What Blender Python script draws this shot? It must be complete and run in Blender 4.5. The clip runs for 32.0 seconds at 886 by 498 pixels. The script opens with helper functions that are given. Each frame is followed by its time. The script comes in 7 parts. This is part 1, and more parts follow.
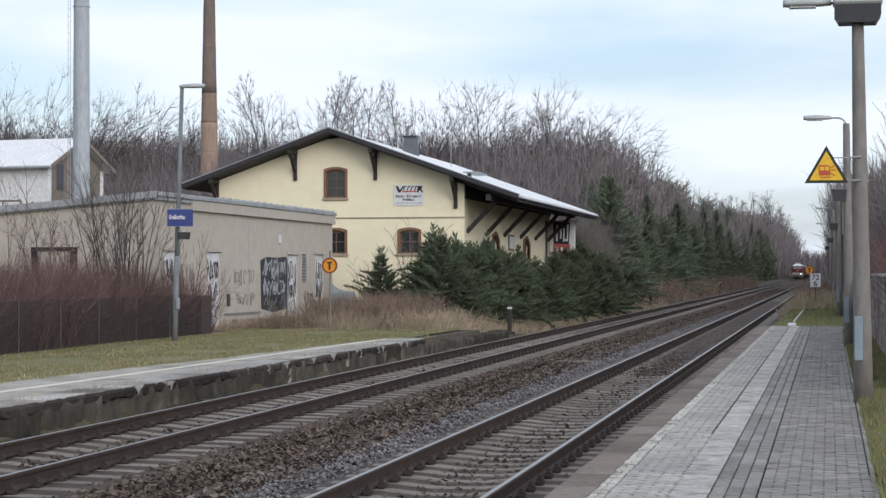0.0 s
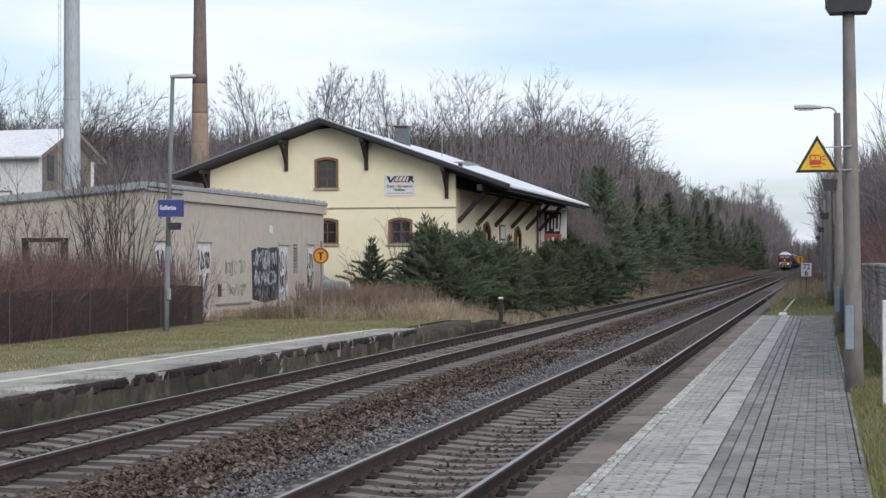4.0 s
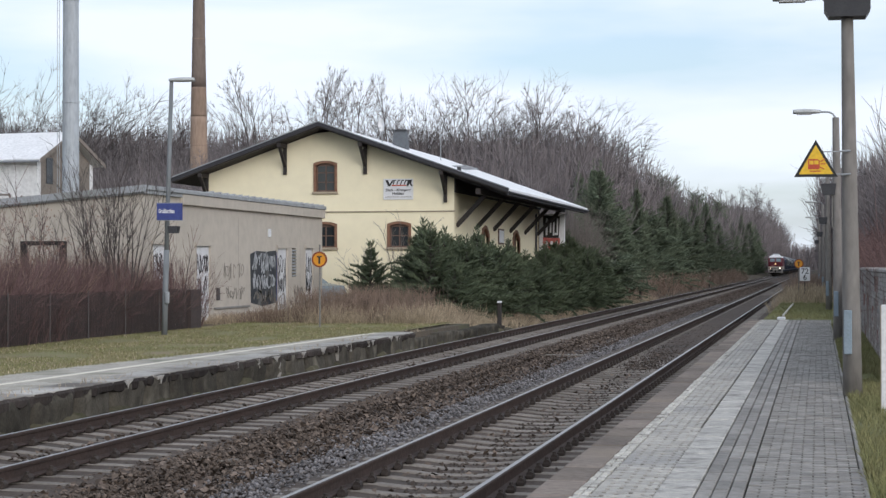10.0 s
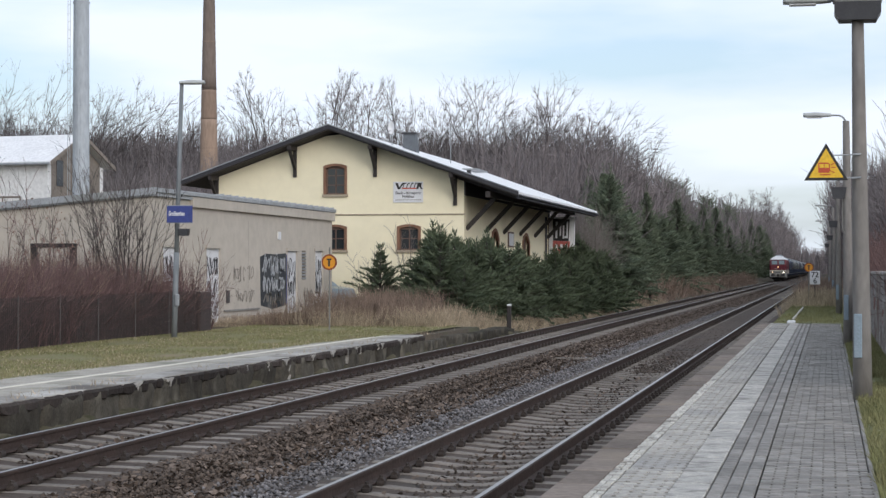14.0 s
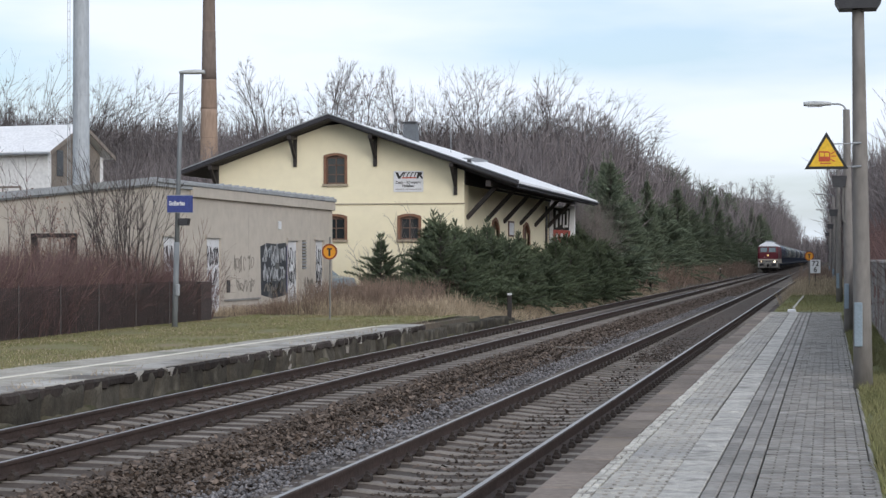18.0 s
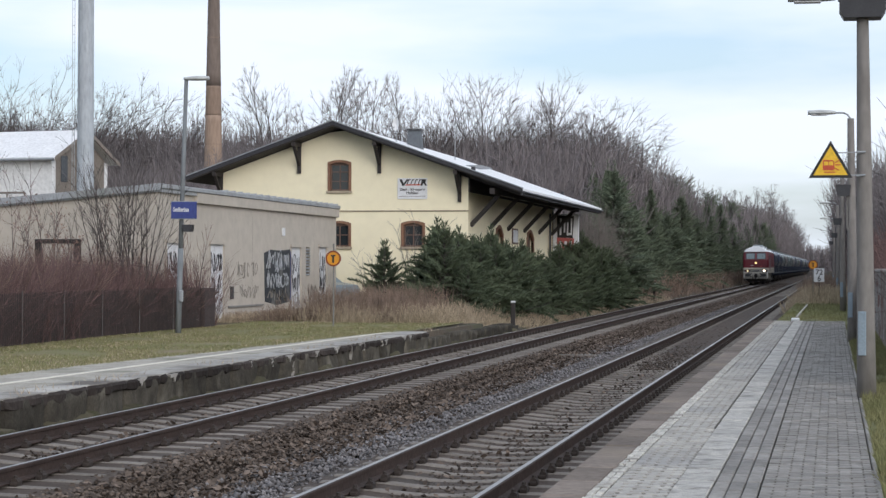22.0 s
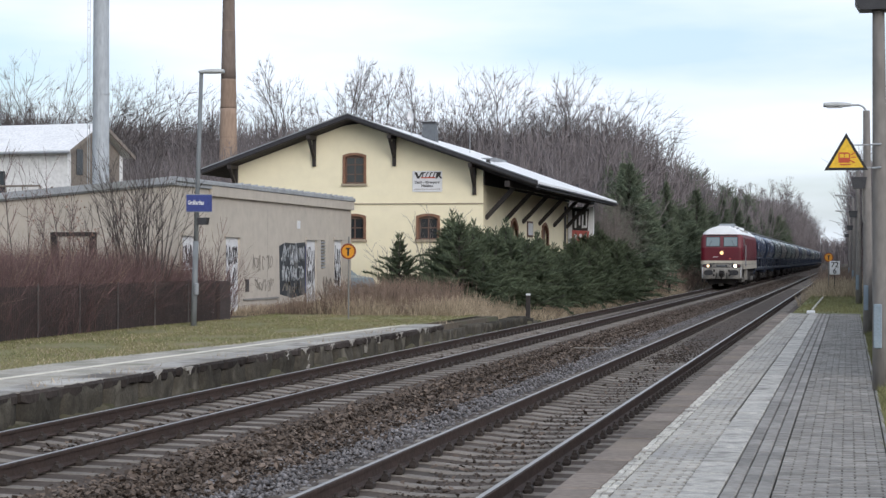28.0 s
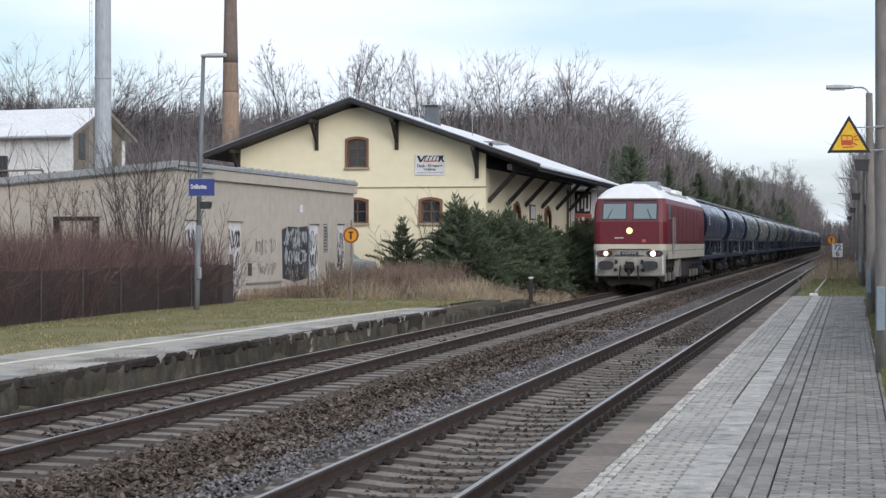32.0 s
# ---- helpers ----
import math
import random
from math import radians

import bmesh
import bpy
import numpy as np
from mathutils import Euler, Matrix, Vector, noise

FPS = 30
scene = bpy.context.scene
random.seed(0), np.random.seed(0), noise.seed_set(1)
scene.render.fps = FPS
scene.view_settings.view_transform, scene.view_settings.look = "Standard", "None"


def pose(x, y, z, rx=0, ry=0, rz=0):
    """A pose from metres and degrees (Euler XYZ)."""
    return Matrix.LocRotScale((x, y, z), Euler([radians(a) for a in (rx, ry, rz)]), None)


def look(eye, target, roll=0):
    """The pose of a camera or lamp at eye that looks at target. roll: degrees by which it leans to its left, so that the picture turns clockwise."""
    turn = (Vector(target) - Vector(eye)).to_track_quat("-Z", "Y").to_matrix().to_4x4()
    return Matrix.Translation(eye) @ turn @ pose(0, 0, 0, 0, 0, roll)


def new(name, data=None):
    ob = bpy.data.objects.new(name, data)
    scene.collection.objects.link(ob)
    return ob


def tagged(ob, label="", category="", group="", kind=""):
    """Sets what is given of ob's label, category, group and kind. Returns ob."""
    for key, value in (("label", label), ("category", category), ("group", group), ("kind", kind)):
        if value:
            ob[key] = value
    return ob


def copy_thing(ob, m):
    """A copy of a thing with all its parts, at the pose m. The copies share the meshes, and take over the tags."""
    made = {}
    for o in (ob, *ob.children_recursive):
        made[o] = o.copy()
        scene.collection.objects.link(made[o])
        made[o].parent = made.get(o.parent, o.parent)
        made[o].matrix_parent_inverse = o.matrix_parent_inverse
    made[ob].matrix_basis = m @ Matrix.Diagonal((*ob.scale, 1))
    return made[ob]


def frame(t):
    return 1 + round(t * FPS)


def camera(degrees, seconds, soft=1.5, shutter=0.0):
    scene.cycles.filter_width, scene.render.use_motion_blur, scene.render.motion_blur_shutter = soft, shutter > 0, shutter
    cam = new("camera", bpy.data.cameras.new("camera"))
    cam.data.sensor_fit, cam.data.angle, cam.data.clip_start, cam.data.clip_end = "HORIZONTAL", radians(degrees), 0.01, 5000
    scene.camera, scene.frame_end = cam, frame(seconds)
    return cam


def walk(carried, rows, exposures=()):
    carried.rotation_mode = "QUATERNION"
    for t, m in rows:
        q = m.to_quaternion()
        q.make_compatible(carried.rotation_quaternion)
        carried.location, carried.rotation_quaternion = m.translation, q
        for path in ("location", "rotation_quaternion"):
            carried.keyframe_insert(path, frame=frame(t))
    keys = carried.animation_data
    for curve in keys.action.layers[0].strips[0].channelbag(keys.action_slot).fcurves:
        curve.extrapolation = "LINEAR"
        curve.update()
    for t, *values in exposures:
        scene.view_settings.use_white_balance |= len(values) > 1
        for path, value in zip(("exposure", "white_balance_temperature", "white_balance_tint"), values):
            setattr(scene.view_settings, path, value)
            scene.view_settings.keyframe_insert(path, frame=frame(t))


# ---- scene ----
EYE_Z = 1.978
cam = camera(26.41, 32.0, soft=1.4)
# seconds, turn to the left of the track, tilt up, lean (degrees): held by hand on one spot
HELD = [
    (0, 11.555, 0.715, -0.041),
    (0.5, 11.532, 0.845, -0.066),
    (1, 11.529, 0.838, -0.174),
    (1.5, 11.527, 0.746, -0.195),
    (2, 11.479, 0.697, -0.221),
    (2.5, 11.369, 0.647, -0.196),
    (3, 11.384, 0.523, -0.148),
    (3.5, 11.280, 0.373, -0.145),
    (5.5, 11.349, 0.631, -0.116),
    (6, 11.305, 0.603, -0.190),
    (6.5, 11.323, 0.595, -0.189),
    (7, 11.305, 0.608, -0.167),
    (7.5, 11.279, 0.628, -0.123),
    (8, 11.217, 0.632, -0.167),
    (8.5, 11.265, 0.584, -0.170),
    (9, 11.287, 0.543, -0.160),
    (9.5, 11.263, 0.610, -0.058),
    (10, 11.246, 0.530, -0.053),
    (10.5, 11.293, 0.398, -0.042),
    (11, 11.369, 0.321, -0.124),
    (11.5, 11.348, 0.365, 0.000),
    (12, 11.471, 0.399, -0.030),
    (12.5, 11.417, 0.501, 0.042),
    (13, 11.425, 0.580, -0.030),
    (13.5, 11.500, 0.567, 0.032),
    (14, 11.542, 0.620, 0.038),
    (14.5, 11.606, 0.563, 0.047),
    (16.5, 11.483, 0.382, 0.035),
    (17, 11.475, 0.341, 0.018),
    (17.5, 11.515, 0.340, -0.082),
    (18, 11.553, 0.296, -0.049),
    (18.5, 11.601, 0.434, 0.020),
    (19, 11.634, 0.591, 0.061),
    (19.5, 11.698, 0.657, 0.107),
    (20, 11.783, 0.698, 0.167),
    (20.5, 11.788, 0.642, 0.170),
    (21, 11.782, 0.564, 0.206),
    (21.5, 11.727, 0.551, 0.247),
    (22, 11.666, 0.516, 0.183),
    (22.5, 11.631, 0.384, 0.166),
    (23, 11.685, 0.282, 0.159),
    (23.5, 11.782, 0.238, 0.104),
    (24, 11.737, 0.248, 0.134),
    (24.5, 11.758, 0.093, 0.141),
    (25, 11.838, 0.002, 0.135),
    (25.5, 11.893, 0.028, 0.143),
    (27.5, 12.027, 0.183, 0.214),
    (28, 12.120, 0.296, 0.149),
    (28.5, 12.041, 0.382, 0.064),
    (29, 11.998, 0.247, 0.010),
    (29.5, 11.988, 0.214, 0.010),
    (30, 11.970, 0.278, 0.041),
    (30.5, 12.058, 0.141, -0.043),
    (31, 12.189, 0.019, -0.059),
    (31.5, 12.221, -0.053, 0.036),
    (32, 12.200, -0.205, 0.010),
]
walk(cam, [(t, pose(0, 0, EYE_Z, 90 + up, 0, turn) @ pose(0, 0, 0, 0, 0, lean)) for t, turn, up, lean in HELD],
     exposures=[(0.0, 0.0), (24.0, 0.02), (28.0, 0.09), (32.0, 0.07)])

# ---- world and light: bright overcast winter day ----
world = bpy.data.worlds.new("winter_sky")
scene.world = world
world.use_nodes = True
wn, wl = world.node_tree.nodes, world.node_tree.links
wn.clear()
sky = wn.new("ShaderNodeTexSky")
sky.sky_type, sky.sun_disc = "NISHITA", False
sky.sun_elevation, sky.sun_rotation = radians(24), radians(150)
sky.air_density, sky.dust_density = 1.0, 2.0
wtc, wmap, wnoise, wramp = (wn.new("ShaderNodeTexCoord"), wn.new("ShaderNodeMapping"),
                            wn.new("ShaderNodeTexNoise"), wn.new("ShaderNodeValToRGB"))
wmap.inputs["Scale"].default_value = (2.4, 2.4, 11.0)
wnoise.inputs["Scale"].default_value = 1.6
wnoise.inputs["Detail"].default_value = 5
wramp.color_ramp.elements[0].position, wramp.color_ramp.elements[1].position = 0.34, 0.62
wramp.color_ramp.elements[0].color = (0.32, 0.32, 0.32, 1)
wramp.color_ramp.elements[1].color = (1, 1, 1, 1)
wsky = wn.new("ShaderNodeVectorMath")
wsky.operation = "MULTIPLY"
wsky.inputs[1].default_value = (0.115, 0.13, 0.15)
wmix = wn.new("ShaderNodeMix")
wmix.data_type = "RGBA"
wmix.inputs["B"].default_value = (0.89, 0.965, 1.075, 1)
wbg, wout = wn.new("ShaderNodeBackground"), wn.new("ShaderNodeOutputWorld")
wbg.inputs["Strength"].default_value = 1.055
wl.new(wtc.outputs["Generated"], wmap.inputs["Vector"])
wl.new(wmap.outputs["Vector"], wnoise.inputs["Vector"])
wl.new(wnoise.outputs["Fac"], wramp.inputs["Fac"])
wl.new(sky.outputs["Color"], wsky.inputs[0])
wl.new(wramp.outputs["Color"], wmix.inputs["Factor"])
wl.new(wsky.outputs["Vector"], wmix.inputs["A"])
wl.new(wmix.outputs["Result"], wbg.inputs["Color"])
wl.new(wbg.outputs["Background"], wout.inputs["Surface"])
sun = new("sun", bpy.data.lights.new("sun", "SUN"))
sun.data.energy, sun.data.angle, sun.data.color = 1.5, radians(35), (1.0, 0.94, 0.92)
sun.matrix_world = look((45, -30, 25), (0, 20, 0))


# ---- materials ----
def mat(name, c1, c2=None, scale=3.0, rough=0.8, metal=0.0, bump=0.0, bscale=40.0, c3=None, stain=0.5, island=0.0,
        spec=0.35, emit=None, power=0.0, stretch=(1, 1, 1), world_space=False, grain=0.6):
    """Two-scale noise mix of c1 and c2, patches of c3, fine bump; island: brightness spread from piece to piece."""
    m = bpy.data.materials.new(name)
    m.use_nodes = True
    n, l = m.node_tree.nodes, m.node_tree.links
    b = n["Principled BSDF"]
    b.inputs["Roughness"].default_value = rough
    b.inputs["Metallic"].default_value = metal
    b.inputs["Specular IOR Level"].default_value = spec
    c2 = c2 or tuple(v * 0.8 for v in c1)
    tc, mp = n.new("ShaderNodeTexCoord"), n.new("ShaderNodeMapping")
    mp.inputs["Scale"].default_value = stretch
    if world_space:
        l.new(n.new("ShaderNodeNewGeometry").outputs["Position"], mp.inputs["Vector"])
    else:
        l.new(tc.outputs["Object"], mp.inputs["Vector"])
    def noise_node(s, detail=4):
        t = n.new("ShaderNodeTexNoise")
        t.inputs["Scale"].default_value, t.inputs["Detail"].default_value = s, detail
        l.new(mp.outputs["Vector"], t.inputs["Vector"])
        return t
    def ramp(src, lo, hi):
        r = n.new("ShaderNodeMapRange")
        r.inputs["From Min"].default_value, r.inputs["From Max"].default_value = lo, hi
        l.new(src, r.inputs["Value"])
        return r.outputs["Result"]
    def mix(fac, a, bb):
        x = n.new("ShaderNodeMix")
        x.data_type = "RGBA"
        l.new(fac, x.inputs["Factor"])
        for sock, v in (("A", a), ("B", bb)):
            if isinstance(v, tuple):
                x.inputs[sock].default_value = (*v, 1)
            else:
                l.new(v, x.inputs[sock])
        return x.outputs["Result"]
    fine = noise_node(scale * 9, 3)
    col = mix(ramp(noise_node(scale).outputs["Fac"], 0.3, 0.7), c1, c2)
    col = mix(ramp(fine.outputs["Fac"], 0.35, 1.1), col, tuple(v * grain for v in c2))
    if c3:
        col = mix(ramp(noise_node(scale * 0.37, 6).outputs["Fac"], 0.72 - stain * 0.35, 0.88 - stain * 0.3), col, c3)
    if island:
        geo, obi, add, hsv = (n.new("ShaderNodeNewGeometry"), n.new("ShaderNodeObjectInfo"), n.new("ShaderNodeMath"),
                              n.new("ShaderNodeHueSaturation"))
        l.new(geo.outputs["Random Per Island"], add.inputs[0])
        l.new(obi.outputs["Random"], add.inputs[1])
        fr = n.new("ShaderNodeMath")
        fr.operation = "FRACT"
        l.new(add.outputs[0], fr.inputs[0])
        r = n.new("ShaderNodeMapRange")
        r.inputs["To Min"].default_value, r.inputs["To Max"].default_value = 1 - island, 1 + island
        l.new(fr.outputs[0], r.inputs["Value"])
        l.new(r.outputs["Result"], hsv.inputs["Value"])
        l.new(col, hsv.inputs["Color"])
        col = hsv.outputs["Color"]
    l.new(col, b.inputs["Base Color"])
    rr = n.new("ShaderNodeMapRange")
    rr.inputs["To Min"].default_value, rr.inputs["To Max"].default_value = max(0.03, rough - 0.12), min(1.0, rough + 0.12)
    l.new(fine.outputs["Fac"], rr.inputs["Value"])
    l.new(rr.outputs["Result"], b.inputs["Roughness"])
    if bump:
        bp = n.new("ShaderNodeBump")
        bp.inputs["Strength"].default_value = bump
        bp.inputs["Distance"].default_value = 0.02
        l.new(noise_node(bscale, 4).outputs["Fac"], bp.inputs["Height"])
        l.new(bp.outputs["Normal"], b.inputs["Normal"])
    if emit:
        b.inputs["Emission Color"].default_value = (*emit, 1)
        b.inputs["Emission Strength"].default_value = power
    return m


def glass(name, tint=(0.02, 0.025, 0.03), rough=0.06):
    m = bpy.data.materials.new(name)
    m.use_nodes = True
    b = m.node_tree.nodes["Principled BSDF"]
    b.inputs["Base Color"].default_value = (*tint, 1)
    b.inputs["Roughness"].default_value = rough
    b.inputs["IOR"].default_value = 1.5
    b.inputs["Specular IOR Level"].default_value = 0.6
    return m


SOIL = mat("leaf_litter_soil", (0.10, 0.075, 0.05), (0.07, 0.055, 0.038), 0.8, 0.95, bump=0.5, c3=(0.07, 0.08, 0.03))
LAWN = mat("short_winter_grass", (0.155, 0.165, 0.065), (0.23, 0.20, 0.10), 2.2, 0.95, bump=0.8, bscale=18, c3=(0.22, 0.175, 0.105), stain=0.6)
LAWN_EAST = mat("green_verge_grass", (0.11, 0.13, 0.045), (0.15, 0.15, 0.06), 2.0, 0.95, bump=0.8, bscale=18, c3=(0.17, 0.15, 0.08), stain=0.45)
LINEPAINT = mat("cream_line_paint", (0.80, 0.76, 0.66), (0.68, 0.64, 0.55), 12.0, 0.85, bump=0.4, c3=(0.42, 0.39, 0.34), stain=0.45, world_space=True)
BLADE = mat("grass_blades", (0.165, 0.18, 0.072), (0.23, 0.212, 0.105), 0.5, 0.9, island=0.4)
STRAW = mat("dry_grass", (0.50, 0.415, 0.30), (0.37, 0.295, 0.21), 0.6, 0.9, island=0.5)
DOCK = mat("russet_weed_stalks", (0.275, 0.205, 0.16), (0.20, 0.145, 0.115), 0.5, 0.9, island=0.5)
BALLAST = mat("brown_ballast_bed", (0.128, 0.104, 0.09), (0.085, 0.069, 0.06), 1.6, 0.95, bump=1.0, bscale=22, c3=(0.09, 0.082, 0.075), island=0.0, spec=0.1)
LITTER = mat("dead_leaf_litter", (0.145, 0.115, 0.096), (0.095, 0.076, 0.064), 0.8, 0.9, island=0.5, spec=0.1)
FALLEN = mat("fallen_leaves", (0.178, 0.14, 0.115), (0.115, 0.09, 0.075), 0.8, 0.85, island=0.5, spec=0.1)
STONE = mat("brown_ballast_stones", (0.122, 0.1, 0.086), (0.078, 0.064, 0.055), 0.7, 0.9, c3=(0.06, 0.05, 0.04), island=0.5, spec=0.1)
STONE_GREY = mat("grey_ballast_stones", (0.24, 0.23, 0.235), (0.16, 0.15, 0.15), 0.7, 0.9, island=0.45, spec=0.1)
SLEEPER = mat("weathered_concrete_sleeper", (0.27, 0.245, 0.222), (0.21, 0.19, 0.17), 2.5, 0.92, bump=0.4, c3=(0.15, 0.13, 0.112), island=0.18, world_space=True, spec=0.1)
RUST = mat("rail_rust", (0.075, 0.05, 0.042), (0.05, 0.035, 0.03), 2.0, 0.75, metal=0.3, bump=0.2)
RAILTOP = mat("worn_rail_head", (0.36, 0.34, 0.33), (0.28, 0.26, 0.255), 6.0, 0.34, metal=0.75)
CLIP = mat("rusty_fastening", (0.05, 0.038, 0.032), (0.035, 0.028, 0.025), 5.0, 0.8)
SLAB = mat("dark_edge_slab", (0.25, 0.208, 0.178), (0.185, 0.155, 0.135), 1.5, 0.8, bump=0.35, c3=(0.27, 0.225, 0.18), island=0.2, world_space=True, spec=0.1)
WHITELINE = mat("worn_white_paint", (0.66, 0.64, 0.585), (0.46, 0.44, 0.4), 14.0, 0.85, bump=0.8, c3=(0.2, 0.185, 0.165), stain=0.6, island=0.15, world_space=True)
PAVER = mat("grey_paver", (0.285, 0.266, 0.243), (0.215, 0.2, 0.184), 1.1, 0.66, bump=0.25, bscale=90, c3=(0.165, 0.155, 0.142), stain=0.5, island=0.24, world_space=True, grain=0.4)
PAVER_LIGHT = mat("pale_paver", (0.46, 0.438, 0.4), (0.345, 0.328, 0.3), 1.1, 0.66, bump=0.25, bscale=90, c3=(0.25, 0.245, 0.24), island=0.14, world_space=True)
TACTILE = mat("pale_tactile_slab", (0.62, 0.595, 0.55), (0.42, 0.405, 0.38), 11.0, 0.85, bump=1.0, bscale=34, c3=(0.22, 0.213, 0.2), stain=0.62, island=0.14, world_space=True, grain=0.2)
JOINT = mat("joint_sand", (0.075, 0.072, 0.065), (0.055, 0.053, 0.048), 4.0, 0.95)
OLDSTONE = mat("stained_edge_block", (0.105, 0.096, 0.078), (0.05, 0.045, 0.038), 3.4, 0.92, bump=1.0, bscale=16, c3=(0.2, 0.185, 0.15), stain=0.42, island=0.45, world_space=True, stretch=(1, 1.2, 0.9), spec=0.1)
MOSS = mat("mossy_footing", (0.062, 0.062, 0.036), (0.1, 0.088, 0.062), 7.0, 0.95, bump=1.0, bscale=26, c3=(0.2, 0.18, 0.145), stain=0.35, island=0.3, world_space=True, spec=0.1)
LIME = mat("lime_stain", (0.46, 0.44, 0.41), (0.32, 0.305, 0.28), 5.0, 0.92, bump=0.5, c3=(0.2, 0.19, 0.17))
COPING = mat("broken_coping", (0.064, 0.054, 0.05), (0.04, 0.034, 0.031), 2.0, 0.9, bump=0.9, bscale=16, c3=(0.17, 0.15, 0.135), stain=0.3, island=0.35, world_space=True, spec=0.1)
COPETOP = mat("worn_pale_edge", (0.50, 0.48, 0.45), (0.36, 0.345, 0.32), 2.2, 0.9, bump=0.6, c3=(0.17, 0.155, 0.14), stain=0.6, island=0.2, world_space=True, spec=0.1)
ASPHALT = mat("pale_old_platform_surface", (0.52, 0.485, 0.425), (0.36, 0.335, 0.295), 2.4, 0.9, bump=0.6, c3=(0.25, 0.245, 0.2), stain=0.6, spec=0.1)
STUCCO = mat("cream_stucco", (0.80, 0.735, 0.54), (0.79, 0.722, 0.53), 0.3, 0.9, bump=0.05, bscale=90, c3=(0.77, 0.70, 0.51), stain=0.2, grain=0.9)
PLINTH = mat("grey_plinth", (0.30, 0.29, 0.28), (0.23, 0.22, 0.21), 1.5, 0.9, bump=0.3)
DARKWOOD = mat("dark_stained_timber", (0.045, 0.038, 0.036), (0.03, 0.026, 0.025), 3.0, 0.75, bump=0.3, stretch=(1, 1, 0.3))
FASCIA = mat("grey_barge_board", (0.05, 0.05, 0.058), (0.038, 0.038, 0.045), 2.0, 0.7)
CHIMNEYCLAD = mat("slate_grey_cladding", (0.13, 0.145, 0.16), (0.1, 0.11, 0.125), 3.0, 0.6)
ROOFING = mat("pale_roofing_sheet", (0.90, 0.90, 0.91), (0.8, 0.8, 0.81), 0.9, 0.4, bump=0.12, c3=(0.6, 0.6, 0.61), stain=0.25)
BRICKTRIM = mat("red_brown_window_surround", (0.27, 0.15, 0.095), (0.2, 0.105, 0.07), 6.0, 0.85, bump=0.3, c3=(0.14, 0.085, 0.06))
FRAMEWOOD = mat("brown_window_frame", (0.16, 0.1, 0.075), (0.12, 0.075, 0.058), 4.0, 0.6)
PANE = glass("dark_window_glass")
SILL = mat("sandstone_sill", (0.42, 0.36, 0.27), (0.33, 0.28, 0.21), 4.0, 0.9, bump=0.3)
RENDER = mat("dirty_grey_render", (0.50, 0.455, 0.395), (0.44, 0.40, 0.35), 0.35, 0.93, bump=0.12, bscale=50, c3=(0.33, 0.30, 0.26), stain=0.5, grain=0.85)
CORRUGATE = mat("grey_corrugated_edge", (0.38, 0.40, 0.42), (0.29, 0.305, 0.32), 2.0, 0.75, bump=0.2, c3=(0.22, 0.23, 0.22))
WHITEDOOR = mat("white_metal_door", (0.76, 0.77, 0.79), (0.66, 0.67, 0.7), 2.0, 0.55, c3=(0.42, 0.43, 0.47), stain=0.4)
BLACKPAINT = mat("black_spray_paint", (0.02, 0.02, 0.026), (0.035, 0.035, 0.04), 6.0, 0.6)
BLUEPAINT = mat("dark_spray_paint", (0.03, 0.035, 0.045), (0.06, 0.065, 0.07), 3.0, 0.75, c3=(0.16, 0.16, 0.155), stain=0.55)
WHITEPAINT = mat("white_spray_paint", (0.6, 0.62, 0.65), (0.45, 0.47, 0.5), 5.0, 0.65)
GREYPAINT = mat("faded_grey_spray_paint", (0.24, 0.22, 0.20), (0.3, 0.275, 0.245), 4.0, 0.9)
GALV = mat("galvanised_steel", (0.36, 0.38, 0.40), (0.29, 0.31, 0.33), 4.0, 0.55, metal=0.25, c3=(0.24, 0.25, 0.26))
# Darker than GALV: shade on the west lamp post is put into the colour.
POLEGREY = mat("shaded_lamp_post_steel", (0.21, 0.23, 0.245), (0.165, 0.18, 0.19), 1.2, 0.6, c3=(0.19, 0.2, 0.2), stain=0.4, stretch=(1, 1, 0.3))
MASTGREY = mat("pale_mast_steel", (0.42, 0.455, 0.49), (0.36, 0.39, 0.42), 0.8, 0.6, c3=(0.38, 0.4, 0.42), stretch=(1, 1, 0.3))
LAMPGREY = mat("grey_lamp_housing", (0.52, 0.54, 0.54), (0.42, 0.44, 0.44), 4.0, 0.5)
LAMPDARK = mat("dark_lamp_underside", (0.05, 0.05, 0.055), (0.035, 0.035, 0.04), 4.0, 0.4)
CONCRETE = mat("mast_concrete", (0.235, 0.22, 0.207), (0.18, 0.168, 0.157), 1.2, 0.92, bump=0.3, c3=(0.135, 0.12, 0.1), stain=0.5, stretch=(1, 1, 0.35))
BLUEGREY = mat("blue_grey_enamel", (0.25, 0.31, 0.36), (0.2, 0.255, 0.3), 4.0, 0.5)
SIGNBLUE = mat("station_sign_blue", (0.045, 0.065, 0.24), (0.035, 0.05, 0.19), 3.0, 0.45)
SIGNWHITE = mat("sign_white", (0.75, 0.76, 0.78), (0.66, 0.67, 0.69), 3.0, 0.5)
SIGNBLACK = mat("sign_black", (0.02, 0.02, 0.02), (0.03, 0.03, 0.03), 3.0, 0.5)
SIGNYELLOW = mat("warning_yellow", (0.82, 0.52, 0.04), (0.72, 0.45, 0.04), 3.0, 0.45)
SIGNRED = mat("warning_red", (0.55, 0.09, 0.04), (0.47, 0.08, 0.04), 3.0, 0.5)
ORANGE = mat("orange_sign", (0.74, 0.32, 0.025), (0.62, 0.26, 0.025), 4.0, 0.5)
ORANGERIM = mat("brown_sign_rim", (0.24, 0.06, 0.025), (0.2, 0.05, 0.02), 4.0, 0.6)
